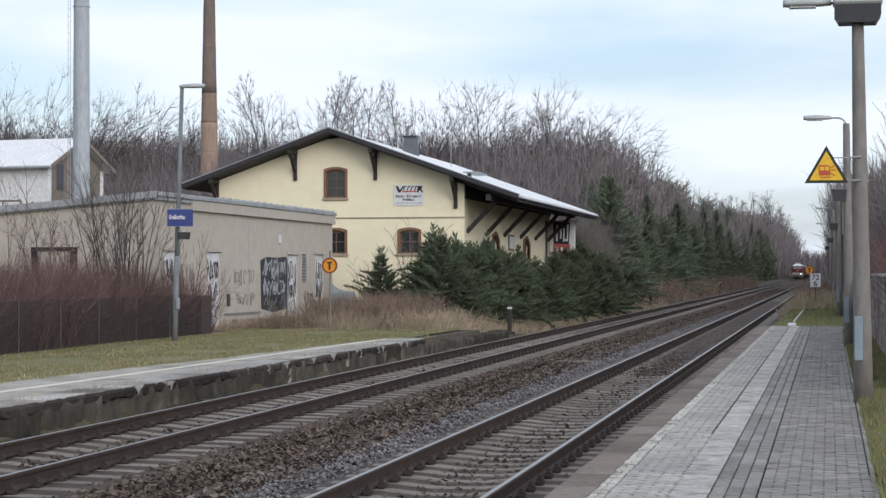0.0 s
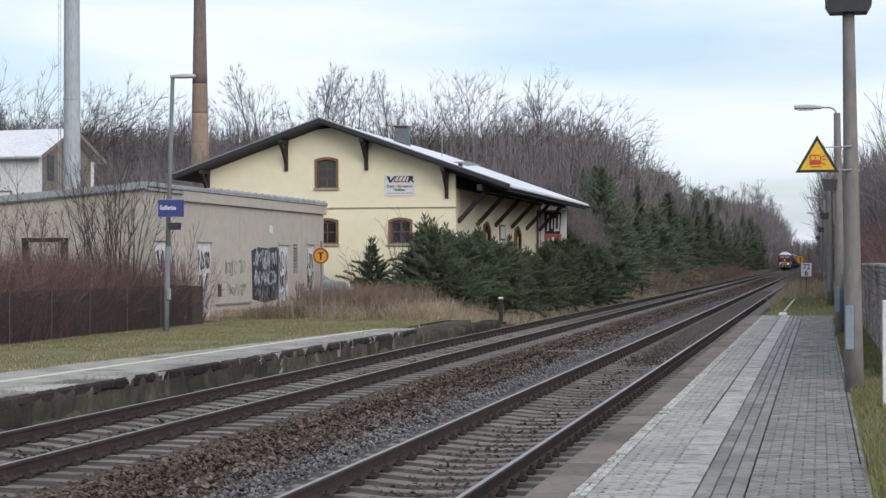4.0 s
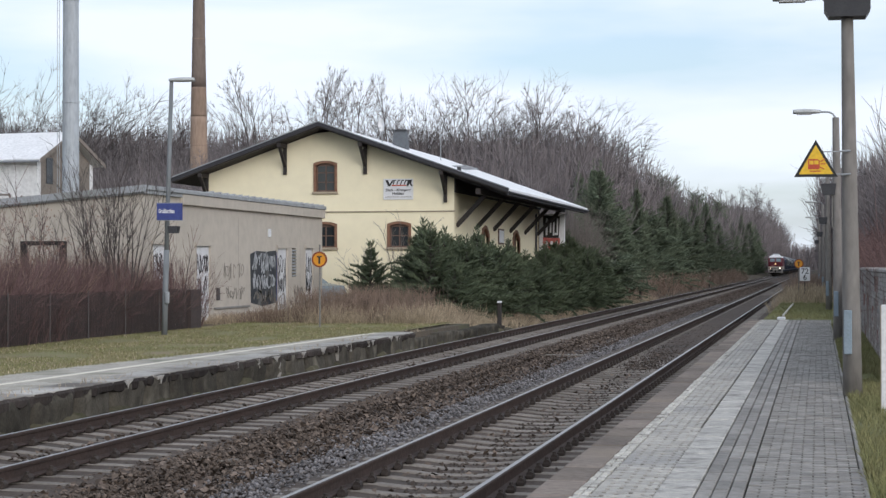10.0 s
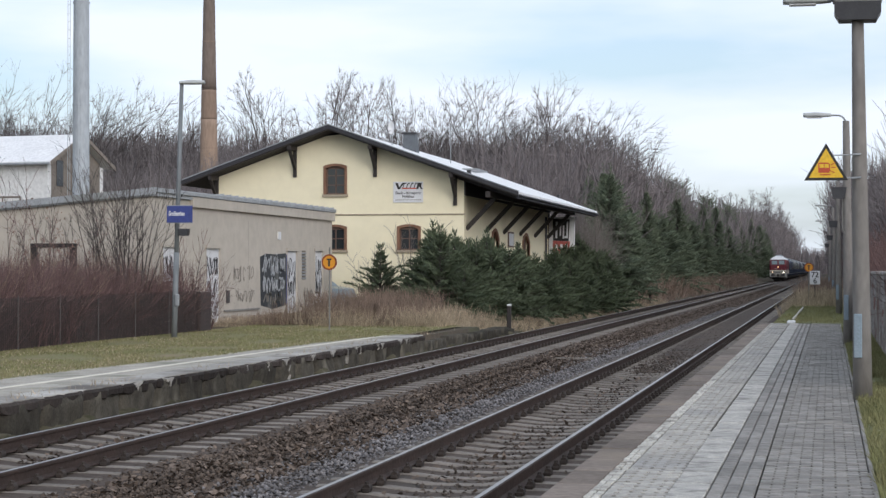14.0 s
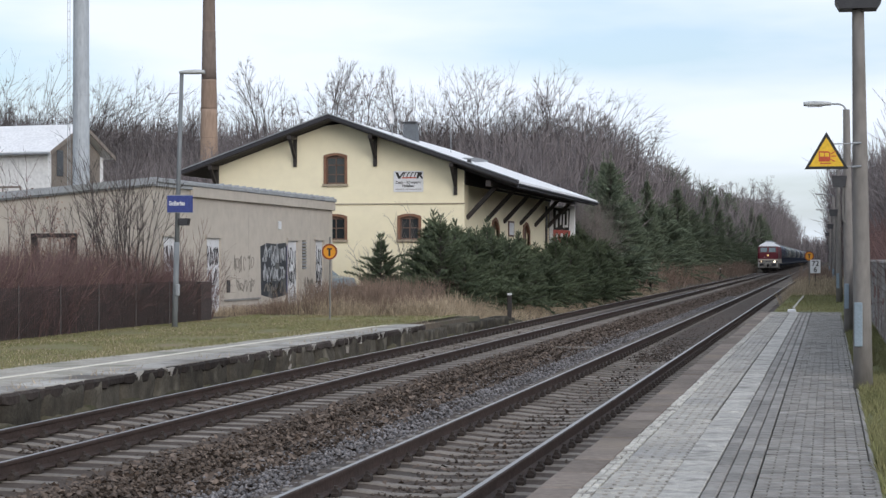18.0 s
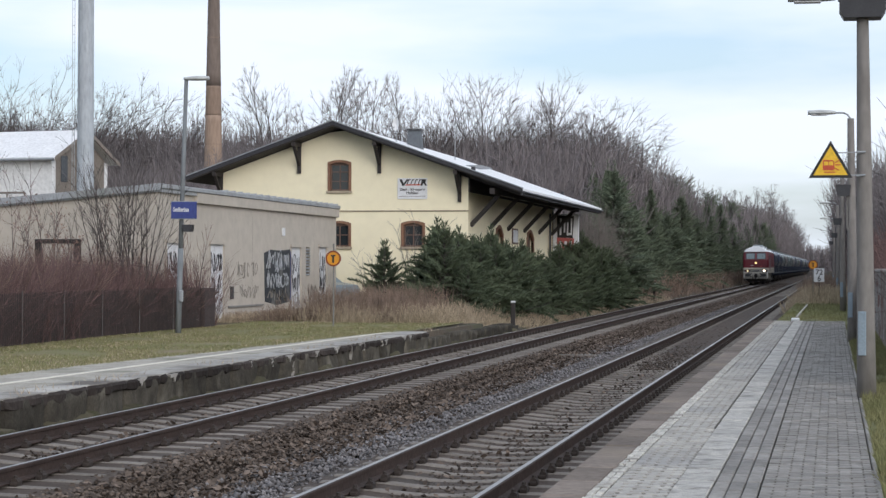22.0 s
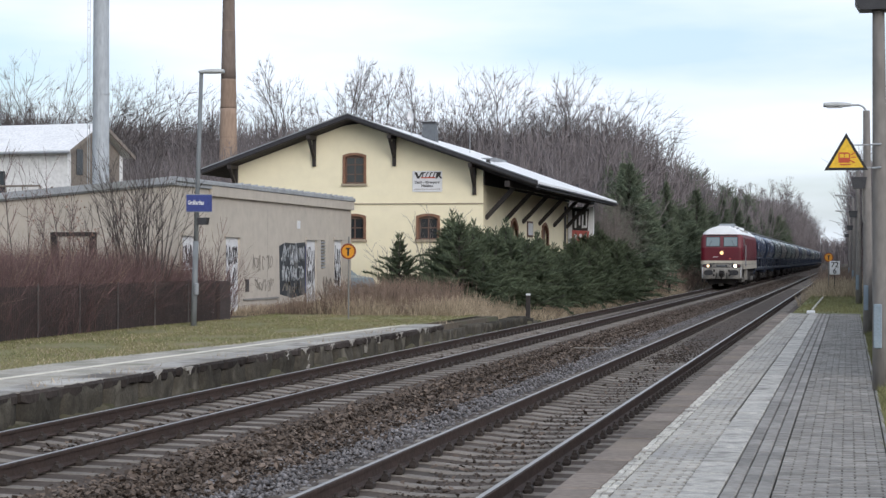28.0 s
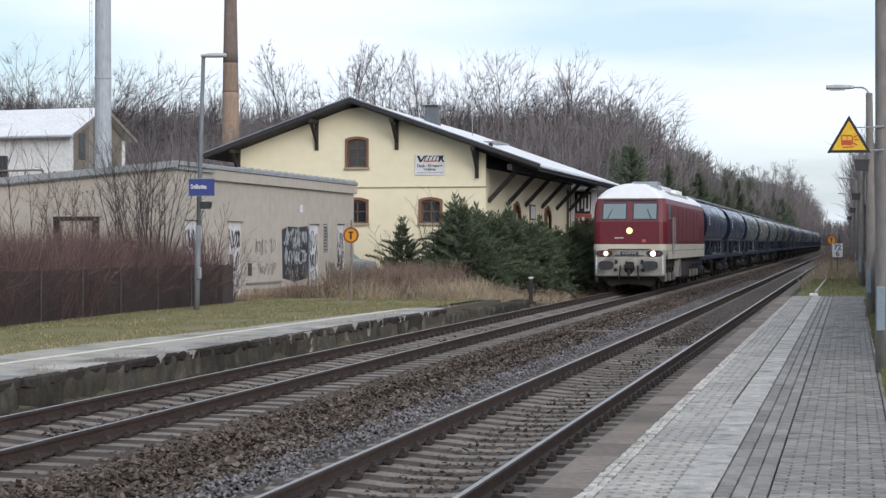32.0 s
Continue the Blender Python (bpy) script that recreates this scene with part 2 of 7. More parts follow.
REDPAINT = mat("faded_red_paint", (0.5, 0.13, 0.12), (0.42, 0.11, 0.1), 3.0, 0.7)
CARPAINT = mat("blue_grey_car_paint", (0.22, 0.29, 0.34), (0.19, 0.25, 0.3), 2.0, 0.3, spec=0.6)
FENCEPOST = mat("dull_fence_post", (0.115, 0.105, 0.105), (0.085, 0.078, 0.078), 3.0, 0.7)
FENCEWEB = mat("dark_fence_panel", (0.07, 0.052, 0.05), (0.05, 0.04, 0.04), 2.0, 0.9, c3=(0.06, 0.042, 0.04))
TWIGRED = mat("reddish_twigs", (0.175, 0.108, 0.102), (0.125, 0.08, 0.078), 0.6, 0.9, island=0.45)
BARK = mat("grey_brown_bark", (0.105, 0.092, 0.088), (0.075, 0.066, 0.064), 0.4, 0.95, island=0.25)
BARKPALE = mat("pale_bark", (0.21, 0.19, 0.17), (0.15, 0.13, 0.12), 0.5, 0.95, island=0.25)
# Twig colour is cooled so the woods carry their distance haze in it.
TWIG = mat("haze_cooled_twigs", (0.215, 0.191, 0.193), (0.16, 0.142, 0.145), 0.3, 0.95, island=0.3)
NEEDLE = mat("spruce_needles", (0.105, 0.132, 0.078), (0.07, 0.092, 0.055), 0.5, 0.85, island=0.3)
RUSSETLEAF = mat("withered_leaves", (0.3, 0.2, 0.16), (0.22, 0.145, 0.12), 1.0, 0.9, island=0.4)
# Paler than NEEDLE: distance haze on the tall conifers sits in the colour.
NEEDLE_HAZE = mat("haze_paled_needles", (0.165, 0.2, 0.135), (0.12, 0.152, 0.102), 0.5, 0.85, island=0.35)
CHIMNEYBRICK = mat("brick_stack", (0.36, 0.265, 0.20), (0.30, 0.215, 0.165), 0.7, 0.9, bump=0.3, c3=(0.25, 0.19, 0.155), stain=0.5, stretch=(1, 1, 0.25))
CHIMNEYMID = mat("darker_brick_stack", (0.30, 0.215, 0.165), (0.24, 0.175, 0.135), 0.7, 0.9, bump=0.3, c3=(0.2, 0.15, 0.12), stain=0.5, stretch=(1, 1, 0.25))
PLINTH_DARK = mat("sooty_brick", (0.22, 0.175, 0.15), (0.175, 0.14, 0.12), 0.7, 0.9, bump=0.3, c3=(0.15, 0.125, 0.11), stretch=(1, 1, 0.25))
MAROON = mat("maroon_loco_paint", (0.15, 0.01, 0.022), (0.118, 0.01, 0.02), 1.2, 0.4, c3=(0.1, 0.02, 0.02), stain=0.3, spec=0.5)
DULLRED = mat("faded_red_loco_paint", (0.175, 0.03, 0.042), (0.135, 0.026, 0.035), 1.2, 0.5, c3=(0.12, 0.05, 0.045), stain=0.4, spec=0.5)
CREAM = mat("cream_loco_stripe", (0.62, 0.58, 0.48), (0.5, 0.47, 0.4), 1.5, 0.55, c3=(0.33, 0.3, 0.27), stain=0.4)
LOCOROOF = mat("pale_grey_loco_roof", (0.84, 0.86, 0.88), (0.79, 0.81, 0.83), 0.5, 0.5, c3=(0.72, 0.74, 0.76), stain=0.15, grain=0.92)
LOCOGREY = mat("dusty_grey_skirt", (0.46, 0.44, 0.40), (0.33, 0.315, 0.29), 3.0, 0.7, c3=(0.09, 0.083, 0.078), stain=0.6, grain=0.25)
UNDER = mat("dark_running_gear", (0.035, 0.032, 0.03), (0.022, 0.02, 0.02), 3.0, 0.8, c3=(0.07, 0.06, 0.05))
WHEELSTEEL = mat("wheel_steel", (0.06, 0.055, 0.05), (0.04, 0.036, 0.034), 4.0, 0.6, metal=0.4)
# Reflected sky is put into the pale base tint of this glass.
CABGLASS = glass("sky_tinted_cab_glass", (0.19, 0.245, 0.26), 0.06)
LAMPLIT = mat("lit_headlamp", (1, 0.9, 0.7), (1, 0.85, 0.6), 2.0, 0.3, emit=(1.0, 0.86, 0.66), power=7.0)
LAMPAMBER = mat("warm_headlamp", (1, 0.75, 0.4), (1, 0.7, 0.35), 2.0, 0.3, emit=(1.0, 0.6, 0.25), power=1.25)
LAMPDIM = mat("weak_headlamp", (0.9, 0.85, 0.75), (0.8, 0.75, 0.65), 2.0, 0.3, emit=(1.0, 0.66, 0.3), power=1.3)
WAGONBLUE = mat("dark_blue_wagon_paint", (0.064, 0.092, 0.16), (0.05, 0.073, 0.13), 0.7, 0.24, c3=(0.08, 0.085, 0.095), stain=0.35, spec=0.95)
WAGONDARK = mat("dark_blue_frame_paint", (0.03, 0.042, 0.075), (0.022, 0.032, 0.055), 1.0, 0.5, c3=(0.04, 0.04, 0.042), stain=0.5)
WAGONGREEN = mat("grey_green_wagon_paint", (0.19, 0.235, 0.235), (0.15, 0.19, 0.192), 0.7, 0.26, c3=(0.13, 0.14, 0.14), stain=0.4, spec=0.95)
WAGONGREY = mat("grey_wagon_paint", (0.25, 0.245, 0.235), (0.2, 0.197, 0.19), 0.7, 0.28, c3=(0.12, 0.12, 0.12), stain=0.4, spec=0.95)
POSTGREY = mat("weathered_post_grey", (0.22, 0.215, 0.2), (0.17, 0.165, 0.155), 3.0, 0.8)
WAGONMARK = mat("dull_white_marking", (0.42, 0.44, 0.47), (0.33, 0.35, 0.38), 3.0, 0.7)
WALLBRICK = mat("weathered_red_brick", (0.25, 0.145, 0.125), (0.19, 0.11, 0.098), 2.0, 0.92, bump=0.4, c3=(0.13, 0.09, 0.08), island=0.25, world_space=True)
WALLWASH = mat("flaking_limewash", (0.36, 0.335, 0.32), (0.27, 0.25, 0.24), 1.5, 0.92, bump=0.5, c3=(0.17, 0.12, 0.1), stain=0.7, island=0.2, world_space=True)
HOUSEWALL = mat("white_house_render", (0.8, 0.8, 0.8), (0.72, 0.72, 0.71), 0.6, 0.9, c3=(0.6, 0.59, 0.58))
HOUSEGABLE = mat("brown_grey_gable", (0.25, 0.215, 0.185), (0.2, 0.175, 0.15), 0.8, 0.9)


# ---- mesh helpers ----
class Geo:
    """Vertices and faces of one mesh."""
    def __init__(self):
        self.v, self.f = [], []

    def add(self, verts, faces):
        k = len(self.v)
        self.v.extend(tuple(p) for p in verts)
        self.f.extend(tuple(i + k for i in q) for q in faces)
        return self

    def box(self, x0, x1, y0, y1, z0, z1, c=0.0):
        """A block with its edges cut off by c."""
        c = min(c, 0.45 * min(x1 - x0, y1 - y0, z1 - z0))
        if c <= 0:
            p = [(x, y, z) for z in (z0, z1) for y in (y0, y1) for x in (x0, x1)]
            return self.add(p, [(0, 2, 3, 1), (4, 5, 7, 6), (0, 1, 5, 4), (2, 6, 7, 3), (0, 4, 6, 2), (1, 3, 7, 5)])
        p = []
        for z, i in ((z0, c), (z0 + c, 0), (z1 - c, 0), (z1, c)):
            a, b, d, e = x0 + i, x1 - i, y0 + i, y1 - i
            if i:
                p += [(a, d, z), (b, d, z), (b, e, z), (a, e, z)]
            else:
                p += [(a + c, d, z), (b - c, d, z), (b, d + c, z), (b, e - c, z), (b - c, e, z), (a + c, e, z), (a, e - c, z), (a, d + c, z)]
        f = [(3, 2, 1, 0), (20, 21, 22, 23)]
        for lo, hi in ((4, 12),):
            f += [(lo + i, lo + (i + 1) % 8, hi + (i + 1) % 8, hi + i) for i in range(8)]
        for k in range(4):
            a, b = 4 + 2 * k, 4 + 2 * k + 1
            f += [(k, (k + 1) % 4, b, a), ((k + 1) % 4, 4 + (2 * k + 2) % 8, b)]
            a, b = 12 + 2 * k, 12 + 2 * k + 1
            f += [(a, b, 20 + (k + 1) % 4, 20 + k), (b, 12 + (2 * k + 2) % 8, 20 + (k + 1) % 4)]
        return self.add(p, f)

    def tube(self, p0, p1, r0, r1=None, n=8, cap=True):
        r1 = r0 if r1 is None else r1
        a, b = Vector(p0), Vector(p1)
        d = (b - a).normalized()
        s = d.orthogonal().normalized()
        t = d.cross(s)
        vs = [c + (s * math.cos(2 * math.pi * i / n) + t * math.sin(2 * math.pi * i / n)) * r for c, r in ((a, r0), (b, r1)) for i in range(n)]
        fs = [(i, (i + 1) % n, n + (i + 1) % n, n + i) for i in range(n)]
        if cap:
            fs += [tuple(range(n - 1, -1, -1)), tuple(range(n, 2 * n))]
        return self.add(vs, fs)

    def path(self, pts, r, n=6):
        for a, b in zip(pts, pts[1:]):
            self.tube(a, b, r, r, n)
        return self

    def prism(self, poly, axis, lo, hi):
        """A flat polygon (two coordinates a point) pushed along an axis from lo to hi."""
        def at(p, h):
            q = list(p)
            q.insert("xyz".index(axis), h)
            return tuple(q)
        n = len(poly)
        vs = [at(p, lo) for p in poly] + [at(p, hi) for p in poly]
        return self.add(vs, [tuple(range(n)), tuple(range(2 * n - 1, n - 1, -1))] + [(i, n + i, n + (i + 1) % n, (i + 1) % n) for i in range(n)])

    def mesh(self, name, material, smooth=False, fix=True):
        me = bpy.data.meshes.new(name)
        me.from_pydata(self.v, [], self.f)
        if fix:
            bm = bmesh.new()
            bm.from_mesh(me)
            bmesh.ops.recalc_face_normals(bm, faces=bm.faces)
            bm.to_mesh(me)
            bm.free()
        if smooth:
            me.polygons.foreach_set("use_smooth", [True] * len(me.polygons))
        me.materials.append(material)
        return me


def loft(rings, cap=True):
    """Rings of equal count joined into one skin."""
    n = len(rings[0])
    g = Geo()
    g.v = [tuple(p) for r in rings for p in r]
    g.f = [(i * n + k, i * n + (k + 1) % n, (i + 1) * n + (k + 1) % n, (i + 1) * n + k) for i in range(len(rings) - 1) for k in range(n)]
    if cap:
        g.f += [tuple(range(n - 1, -1, -1)), tuple((len(rings) - 1) * n + k for k in range(n))]
    return g


def pole_rings(stations, n=16):
    """Round pole; stations are (x, z, radius)."""
    return [[(x + r * math.cos(6.28318 * k / n), r * math.sin(6.28318 * k / n), z) for k in range(n)] for x, z, r in stations]


def welded(geo, name, material):
    """Pieces that touch become one skin."""
    me = geo.mesh(name, material)
    bm = bmesh.new()
    bm.from_mesh(me)
    bmesh.ops.remove_doubles(bm, verts=bm.verts, dist=0.0008)
    bmesh.ops.recalc_face_normals(bm, faces=bm.faces)
    bm.to_mesh(me)
    bm.free()
    return me


def part(name, geo, material, parent, label="", smooth=False, fix=True, kind=""):
    """One mesh object under a thing or a part."""
    ob = new(name, geo.mesh(name, material, smooth, fix) if isinstance(geo, Geo) else geo)
    ob.parent = parent
    return tagged(ob, label, kind=kind)


def thing(name, label, category, group="", at=(0, 0, 0), turn=0.0):
    ob = new(name)
    ob.empty_display_size = 0.2
    ob.location, ob.rotation_euler = at, (0, 0, radians(turn))
    return tagged(ob, label, category, group)


def setting(name, geo, material, label, smooth=False, fix=True):
    return tagged(new(name, geo.mesh(name, material, smooth, fix)), label, name.split("_")[0], kind="structure")


def stuff(name, geo, material, label, category, fix=False, smooth=False):
    return tagged(new(name, geo.mesh(name, material, smooth, fix)), label, category, kind="stuff")


def bulk(name, verts, faces, material, label, category):
    """A large mesh of triangles from arrays."""
    me = bpy.data.meshes.new(name)
    verts, faces = np.asarray(verts, np.float32), np.asarray(faces, np.int32)
    me.vertices.add(len(verts))
    me.vertices.foreach_set("co", verts.ravel())
    k = faces.shape[1]
    me.loops.add(faces.size)
    me.loops.foreach_set("vertex_index", faces.ravel())
    me.polygons.add(len(faces))
    me.polygons.foreach_set("loop_start", np.arange(0, faces.size, k, dtype=np.int32))
    me.update(calc_edges=True)
    me.validate()
    me.materials.append(material)
    return tagged(new(name, me), label, category, kind="stuff")


rng = np.random.default_rng(7)
TRACK_1, TRACK_2 = -3.743, -8.650
PLAT = 0.27


def smoothstep(a, b, x):
    t = min(1.0, max(0.0, (x - a) / (b - a)))
    return t * t * (3 - 2 * t)


def level(x, y):
    """Height of the ground."""
    low = -0.42
    right = low + 0.64 * smoothstep(-2.05, -1.9, x) if y < 62 else low + (0.66 - 0.3 * smoothstep(95, 130, y)) * smoothstep(-2.1, -1.4, x)
    left = 0.64 * smoothstep(10.35, 10.5, -x) if y < 57 else (0.64 - 0.1 * smoothstep(57, 70, y)) * smoothstep(10.4, 12.2, -x)
    hill = 7.0 * smoothstep(100, 260, y) * smoothstep(22, 60, -x) + 3.0 * smoothstep(60, 140, -x)
    return right + left + hill if x > -6 else low + left + hill


# ---- ground ----
def build_ground():
    xs = [-1500, -700, -400, -250, -180, -140, -110, -90, -75, -60, -50, -42, -35, -30, -26, -22, -20, -18, -16.5, -15, -13.8, -13, -12.4, -11.8, -11.2,
          -10.8, -10.5, -10.36, -9, -6, -3, -2.1, -2.0, -1.9, -1.7, -1.4, -1, 0, 0.6, 1.5, 2.5, 4, 6, 9, 13, 20, 30, 50, 90, 160, 300, 700, 1500]
    ys = [-1500, -600, -200, -80, -30, -10, 0, 10, 20, 30, 40, 48, 54, 56.9, 57.1, 60, 61.9, 62.1, 66, 72, 80, 90, 100, 115, 130, 145, 160, 180, 200, 225,
          250, 300, 400, 550, 800, 1200, 2000, 3500]
    g = Geo()
    for y in ys:
        for x in xs:
            g.v.append((x, y, level(x, y)))
    n = len(xs)
    g.f = [(j * n + i, j * n + i + 1, (j + 1) * n + i + 1, (j + 1) * n + i) for j in range(len(ys) - 1) for i in range(n - 1)]
    tagged(new("ground", g.mesh("ground", SOIL, True)), "brown leaf-littered winter ground", "ground", kind="structure")
    # lawns lie on the ground
    lawn = Geo()
    lawn.add([(-12.55, -40, 0.262), (-17.3, -40, 0.262), (-17.3, 56.5, 0.262), (-10.9, 56.5, 0.262), (-10.9, 49, 0.262), (-11.5, 40, 0.262), (-12.2, 33, 0.262)],
             [(0, 1, 2, 3, 4, 5, 6)])
    setting("lawn_west", lawn, LAWN, "short patchy green winter grass behind the old platform")
    lawn = Geo()
    lawn.add([(0.35, -40, 0.262), (3.2, -40, 0.262), (3.2, 108, 0.262), (-1.7, 108, 0.262), (-1.75, 61.3, 0.262), (0.35, 61.3, 0.262)], [(0, 1, 2, 3, 4, 5)])
    setting("lawn_east", lawn, LAWN_EAST, "grass verge beside and beyond the paved platform")


build_ground()


# ---- tracks ----
RAIL = [(-0.07, -0.158), (0.07, -0.158), (0.07, -0.147), (0.012, -0.125), (0.009, -0.045), (0.034, -0.036), (0.036, -0.008), (0.026, 0.0),
        (-0.026, 0.0), (-0.036, -0.008), (-0.034, -0.036), (-0.009, -0.045), (-0.012, -0.125), (-0.07, -0.147)]


def sleeper_mesh():
    g = Geo()
    w0, w1 = 0.135, 0.078
    top = [(-1.3, -0.185), (-0.95, -0.175), (-0.55, -0.178), (-0.4, -0.194), (-0.2, -0.212), (0.2, -0.212), (0.4, -0.194), (0.55, -0.178), (0.95, -0.175), (1.3, -0.185)]
    vs, n = [], len(top)
    for x, z in top:
        vs += [(x, -w0, -0.36), (x, -w1, z - 0.012), (x, -w1 + 0.015, z), (x, w1 - 0.015, z), (x, w1, z - 0.012), (x, w0, -0.36)]
    fs = [(6 * i + k, 6 * i + k + 1, 6 * i + k + 7, 6 * i + k + 6) for i in range(n - 1) for k in range(5)]
    fs += [(0, 1, 2, 3, 4, 5), tuple(6 * (n - 1) + k for k in range(5, -1, -1))]
    return g.add(vs, fs)


SLEEPER_MESH = sleeper_mesh().mesh("sleeper", SLEEPER)


def build_track(name, x, bed_label, filled):
    """A track whose stones rise over the sleepers between the two distances in filled."""
    track = tagged(new(name), bed_label, "railway track", "railway tracks")
    bed = Geo()
    near = [(-2.05, -0.43), (-1.75, -0.3), (-1.45, -0.215), (-1.2, -0.192), (-0.9, -0.187), (-0.62, -0.192), (-0.3, -0.226), (0.3, -0.226), (0.62, -0.192),
            (0.9, -0.187), (1.2, -0.192), (1.45, -0.215), (1.75, -0.3), (2.05, -0.43)]
    far = [(-2.05, -0.43), (-1.75, -0.27), (-1.45, -0.2), (-1.2, -0.19), (-0.9, -0.2), (-0.62, -0.185), (-0.3, -0.185), (0.3, -0.185), (0.62, -0.185),
           (0.9, -0.2), (1.2, -0.19), (1.45, -0.2), (1.75, -0.27), (2.05, -0.43)]
    ys = [-60, 0, 20, 30, 38, 46, 52, 60, 80, 200, 500, 1300]
    fill = lambda y: smoothstep(*filled, y)
    bed.v = [(x + a[0], y, a[1] + (b[1] - a[1]) * fill(y)) for y in ys for a, b in zip(near, far)]
    n = len(near)
    bed.f = [(j * n + i, j * n + i + 1, (j + 1) * n + i + 1, (j + 1) * n + i) for j in range(len(ys) - 1) for i in range(n - 1)]
    part("ballast_bed", bed, BALLAST, track, "brown weathered ballast bed")
    for s in (-0.752, 0.752):
        r = Geo().prism([(x + s + a, b) for a, b in RAIL], "y", -60, 1300)
        rail = part("rail", r, RUST, track, "rusty steel rail")
        top = Geo().add([(x + s - 0.024, -60, 0.0015), (x + s + 0.024, -60, 0.0015), (x + s + 0.024, 1300, 0.0015), (x + s - 0.024, 1300, 0.0015)], [(0, 1, 2, 3)])
        part("running_surface", top, RAILTOP, rail, "worn shiny rail head")
        clips = Geo()
        for i in range(330):
            y = 18.37 + 0.6 * (i - 14)
            for e in (-0.115, 0.115):
                clips.box(x + s + e - 0.04, x + s + e + 0.04, y - 0.07, y + 0.07, -0.178, -0.13, 0.012)
                clips.tube((x + s + e * 1.05, y - 0.05, -0.135), (x + s + e * 1.05, y + 0.05, -0.135), 0.04, 0.04, 8)
                clips.tube((x + s + e, y, -0.13), (x + s + e, y, -0.075), 0.03, 0.022, 6)
        tagged(part("fastening", clips, CLIP, track, "rusty bolted rail fastenings"), kind="stuff")
    for i in range(220):
        o = part("sleeper", SLEEPER_MESH, None, track)
        o.location = (x, 18.37 + 0.6 * (i - 14), 0)
    far = Geo()
    for i in range(220, 800):
        y = 18.37 + 0.6 * (i - 14)
        far.box(x - 1.3, x + 1.3, y - 0.12, y + 0.12, -0.3, -0.18)
    tagged(part("sleeper_rest", far, SLEEPER, track), kind="stuff")
    return track


def scatter_stones(name, n, zones, size, material, label):
    """Angular stones: zones are (x0, x1, y0, y1, z, weight)."""
    w = np.array([q[5] for q in zones], float)
    pick = rng.choice(len(zones), n, p=w / w.sum())
    z = np.array(zones)[pick]
    c = np.stack([rng.uniform(z[:, 0], z[:, 1]), z[:, 2] + (z[:, 3] - z[:, 2]) * rng.uniform(0, 1, n) ** 1.5, z[:, 4] + rng.normal(0, 0.012, n)], 1)
    base = np.array([(1, 0, 0), (-1, 0, 0), (0, 1, 0), (0, -1, 0), (0, 0, 1), (0, 0, -1)], float)
    r = rng.uniform(0.55, 1.25, (n, 6, 1)) * size
    v = base[None] * r * np.array([1.2, 1.1, 0.8]) + rng.normal(0, 0.25 * size, (n, 6, 3))
    a = rng.uniform(0, 6.28, n)
    ca, sa = np.cos(a)[:, None], np.sin(a)[:, None]
    v = np.stack([v[..., 0] * ca - v[..., 1] * sa, v[..., 0] * sa + v[..., 1] * ca, v[..., 2]], 2) + c[:, None]
    tri = np.array([(0, 2, 4), (2, 1, 4), (1, 3, 4), (3, 0, 4), (2, 0, 5), (1, 2, 5), (3, 1, 5), (0, 3, 5)])
    f = (tri[None] + (np.arange(n) * 6)[:, None, None]).reshape(-1, 3)
    return bulk(name, v.reshape(-1, 3), f, material, label, "ballast")


build_track("track_platform_side", TRACK_1, "railway track on concrete sleepers beside the paved platform", (36, 58))
build_track("track_shed_side", TRACK_2, "railway track on concrete sleepers beside the old platform", (60, 90))
cess = Geo()
cess.add([(-6.75, -60, -0.33), (-5.65, -60, -0.33), (-5.65, 1300, -0.33), (-6.75, 1300, -0.33)], [(0, 1, 2, 3)])
setting("ballast_between", cess, BALLAST, "dirty brown ballast between the tracks")
Z1 = [(TRACK_1 - 1.9, TRACK_1 - 1.35, 10, 70, -0.24, 3), (TRACK_1 - 0.45, TRACK_1 + 0.45, 10, 40, -0.232, 4), (TRACK_1 - 0.66, TRACK_1 + 0.66, 40, 70, -0.2, 2), (TRACK_1 + 0.85, TRACK_1 + 1.55, 10, 60, -0.212, 2)]
Z2 = [(TRACK_2 - 0.45, TRACK_2 + 0.45, 20, 90, -0.232, 5), (TRACK_2 + 1.1, TRACK_2 + 1.9, 13, 90, -0.235, 5), (TRACK_2 - 1.6, TRACK_2 - 0.85, 20, 80, -0.22, 2),
      (-6.8, -5.6, 14, 90, -0.31, 6)]
scatter_stones("ballast_stones", 34000, Z1[1:] + Z2, 0.022, STONE, "loose brown angular ballast stones")
scatter_stones("distant_ballast", 15000, [(-7.0, -5.5, 70, 260, -0.3, 5), (TRACK_2 - 0.66, TRACK_2 + 0.66, 130, 260, -0.22, 1),
                                           (TRACK_2 + 0.85, TRACK_2 + 2.0, 75, 260, -0.24, 3), (TRACK_1 + 1.4, TRACK_1 + 1.9, 60, 160, -0.27, 1)], 0.06, LITTER, "brown leaf-strewn ballast further along the line")
scatter_stones("fresh_ballast_stones", 15000, [(TRACK_1 - 1.95, TRACK_1 - 1.0, 10, 110, -0.22, 3.5), (-6.4, -5.5, 12, 60, -0.3, 0.7)], 0.027, STONE_GREY,
               "paler grey ballast stones along the sleeper ends")
scatter_stones("dark_ballast_stones", 22000, [(-7.2, -5.6, 13, 90, -0.3, 5), (TRACK_2 + 1.2, TRACK_2 + 1.9, 13, 90, -0.225, 4), (-7.3, -6.6, 13, 26, -0.27, 1.5)], 0.029, LITTER,
               "dead leaves and dark stones lying between the tracks")


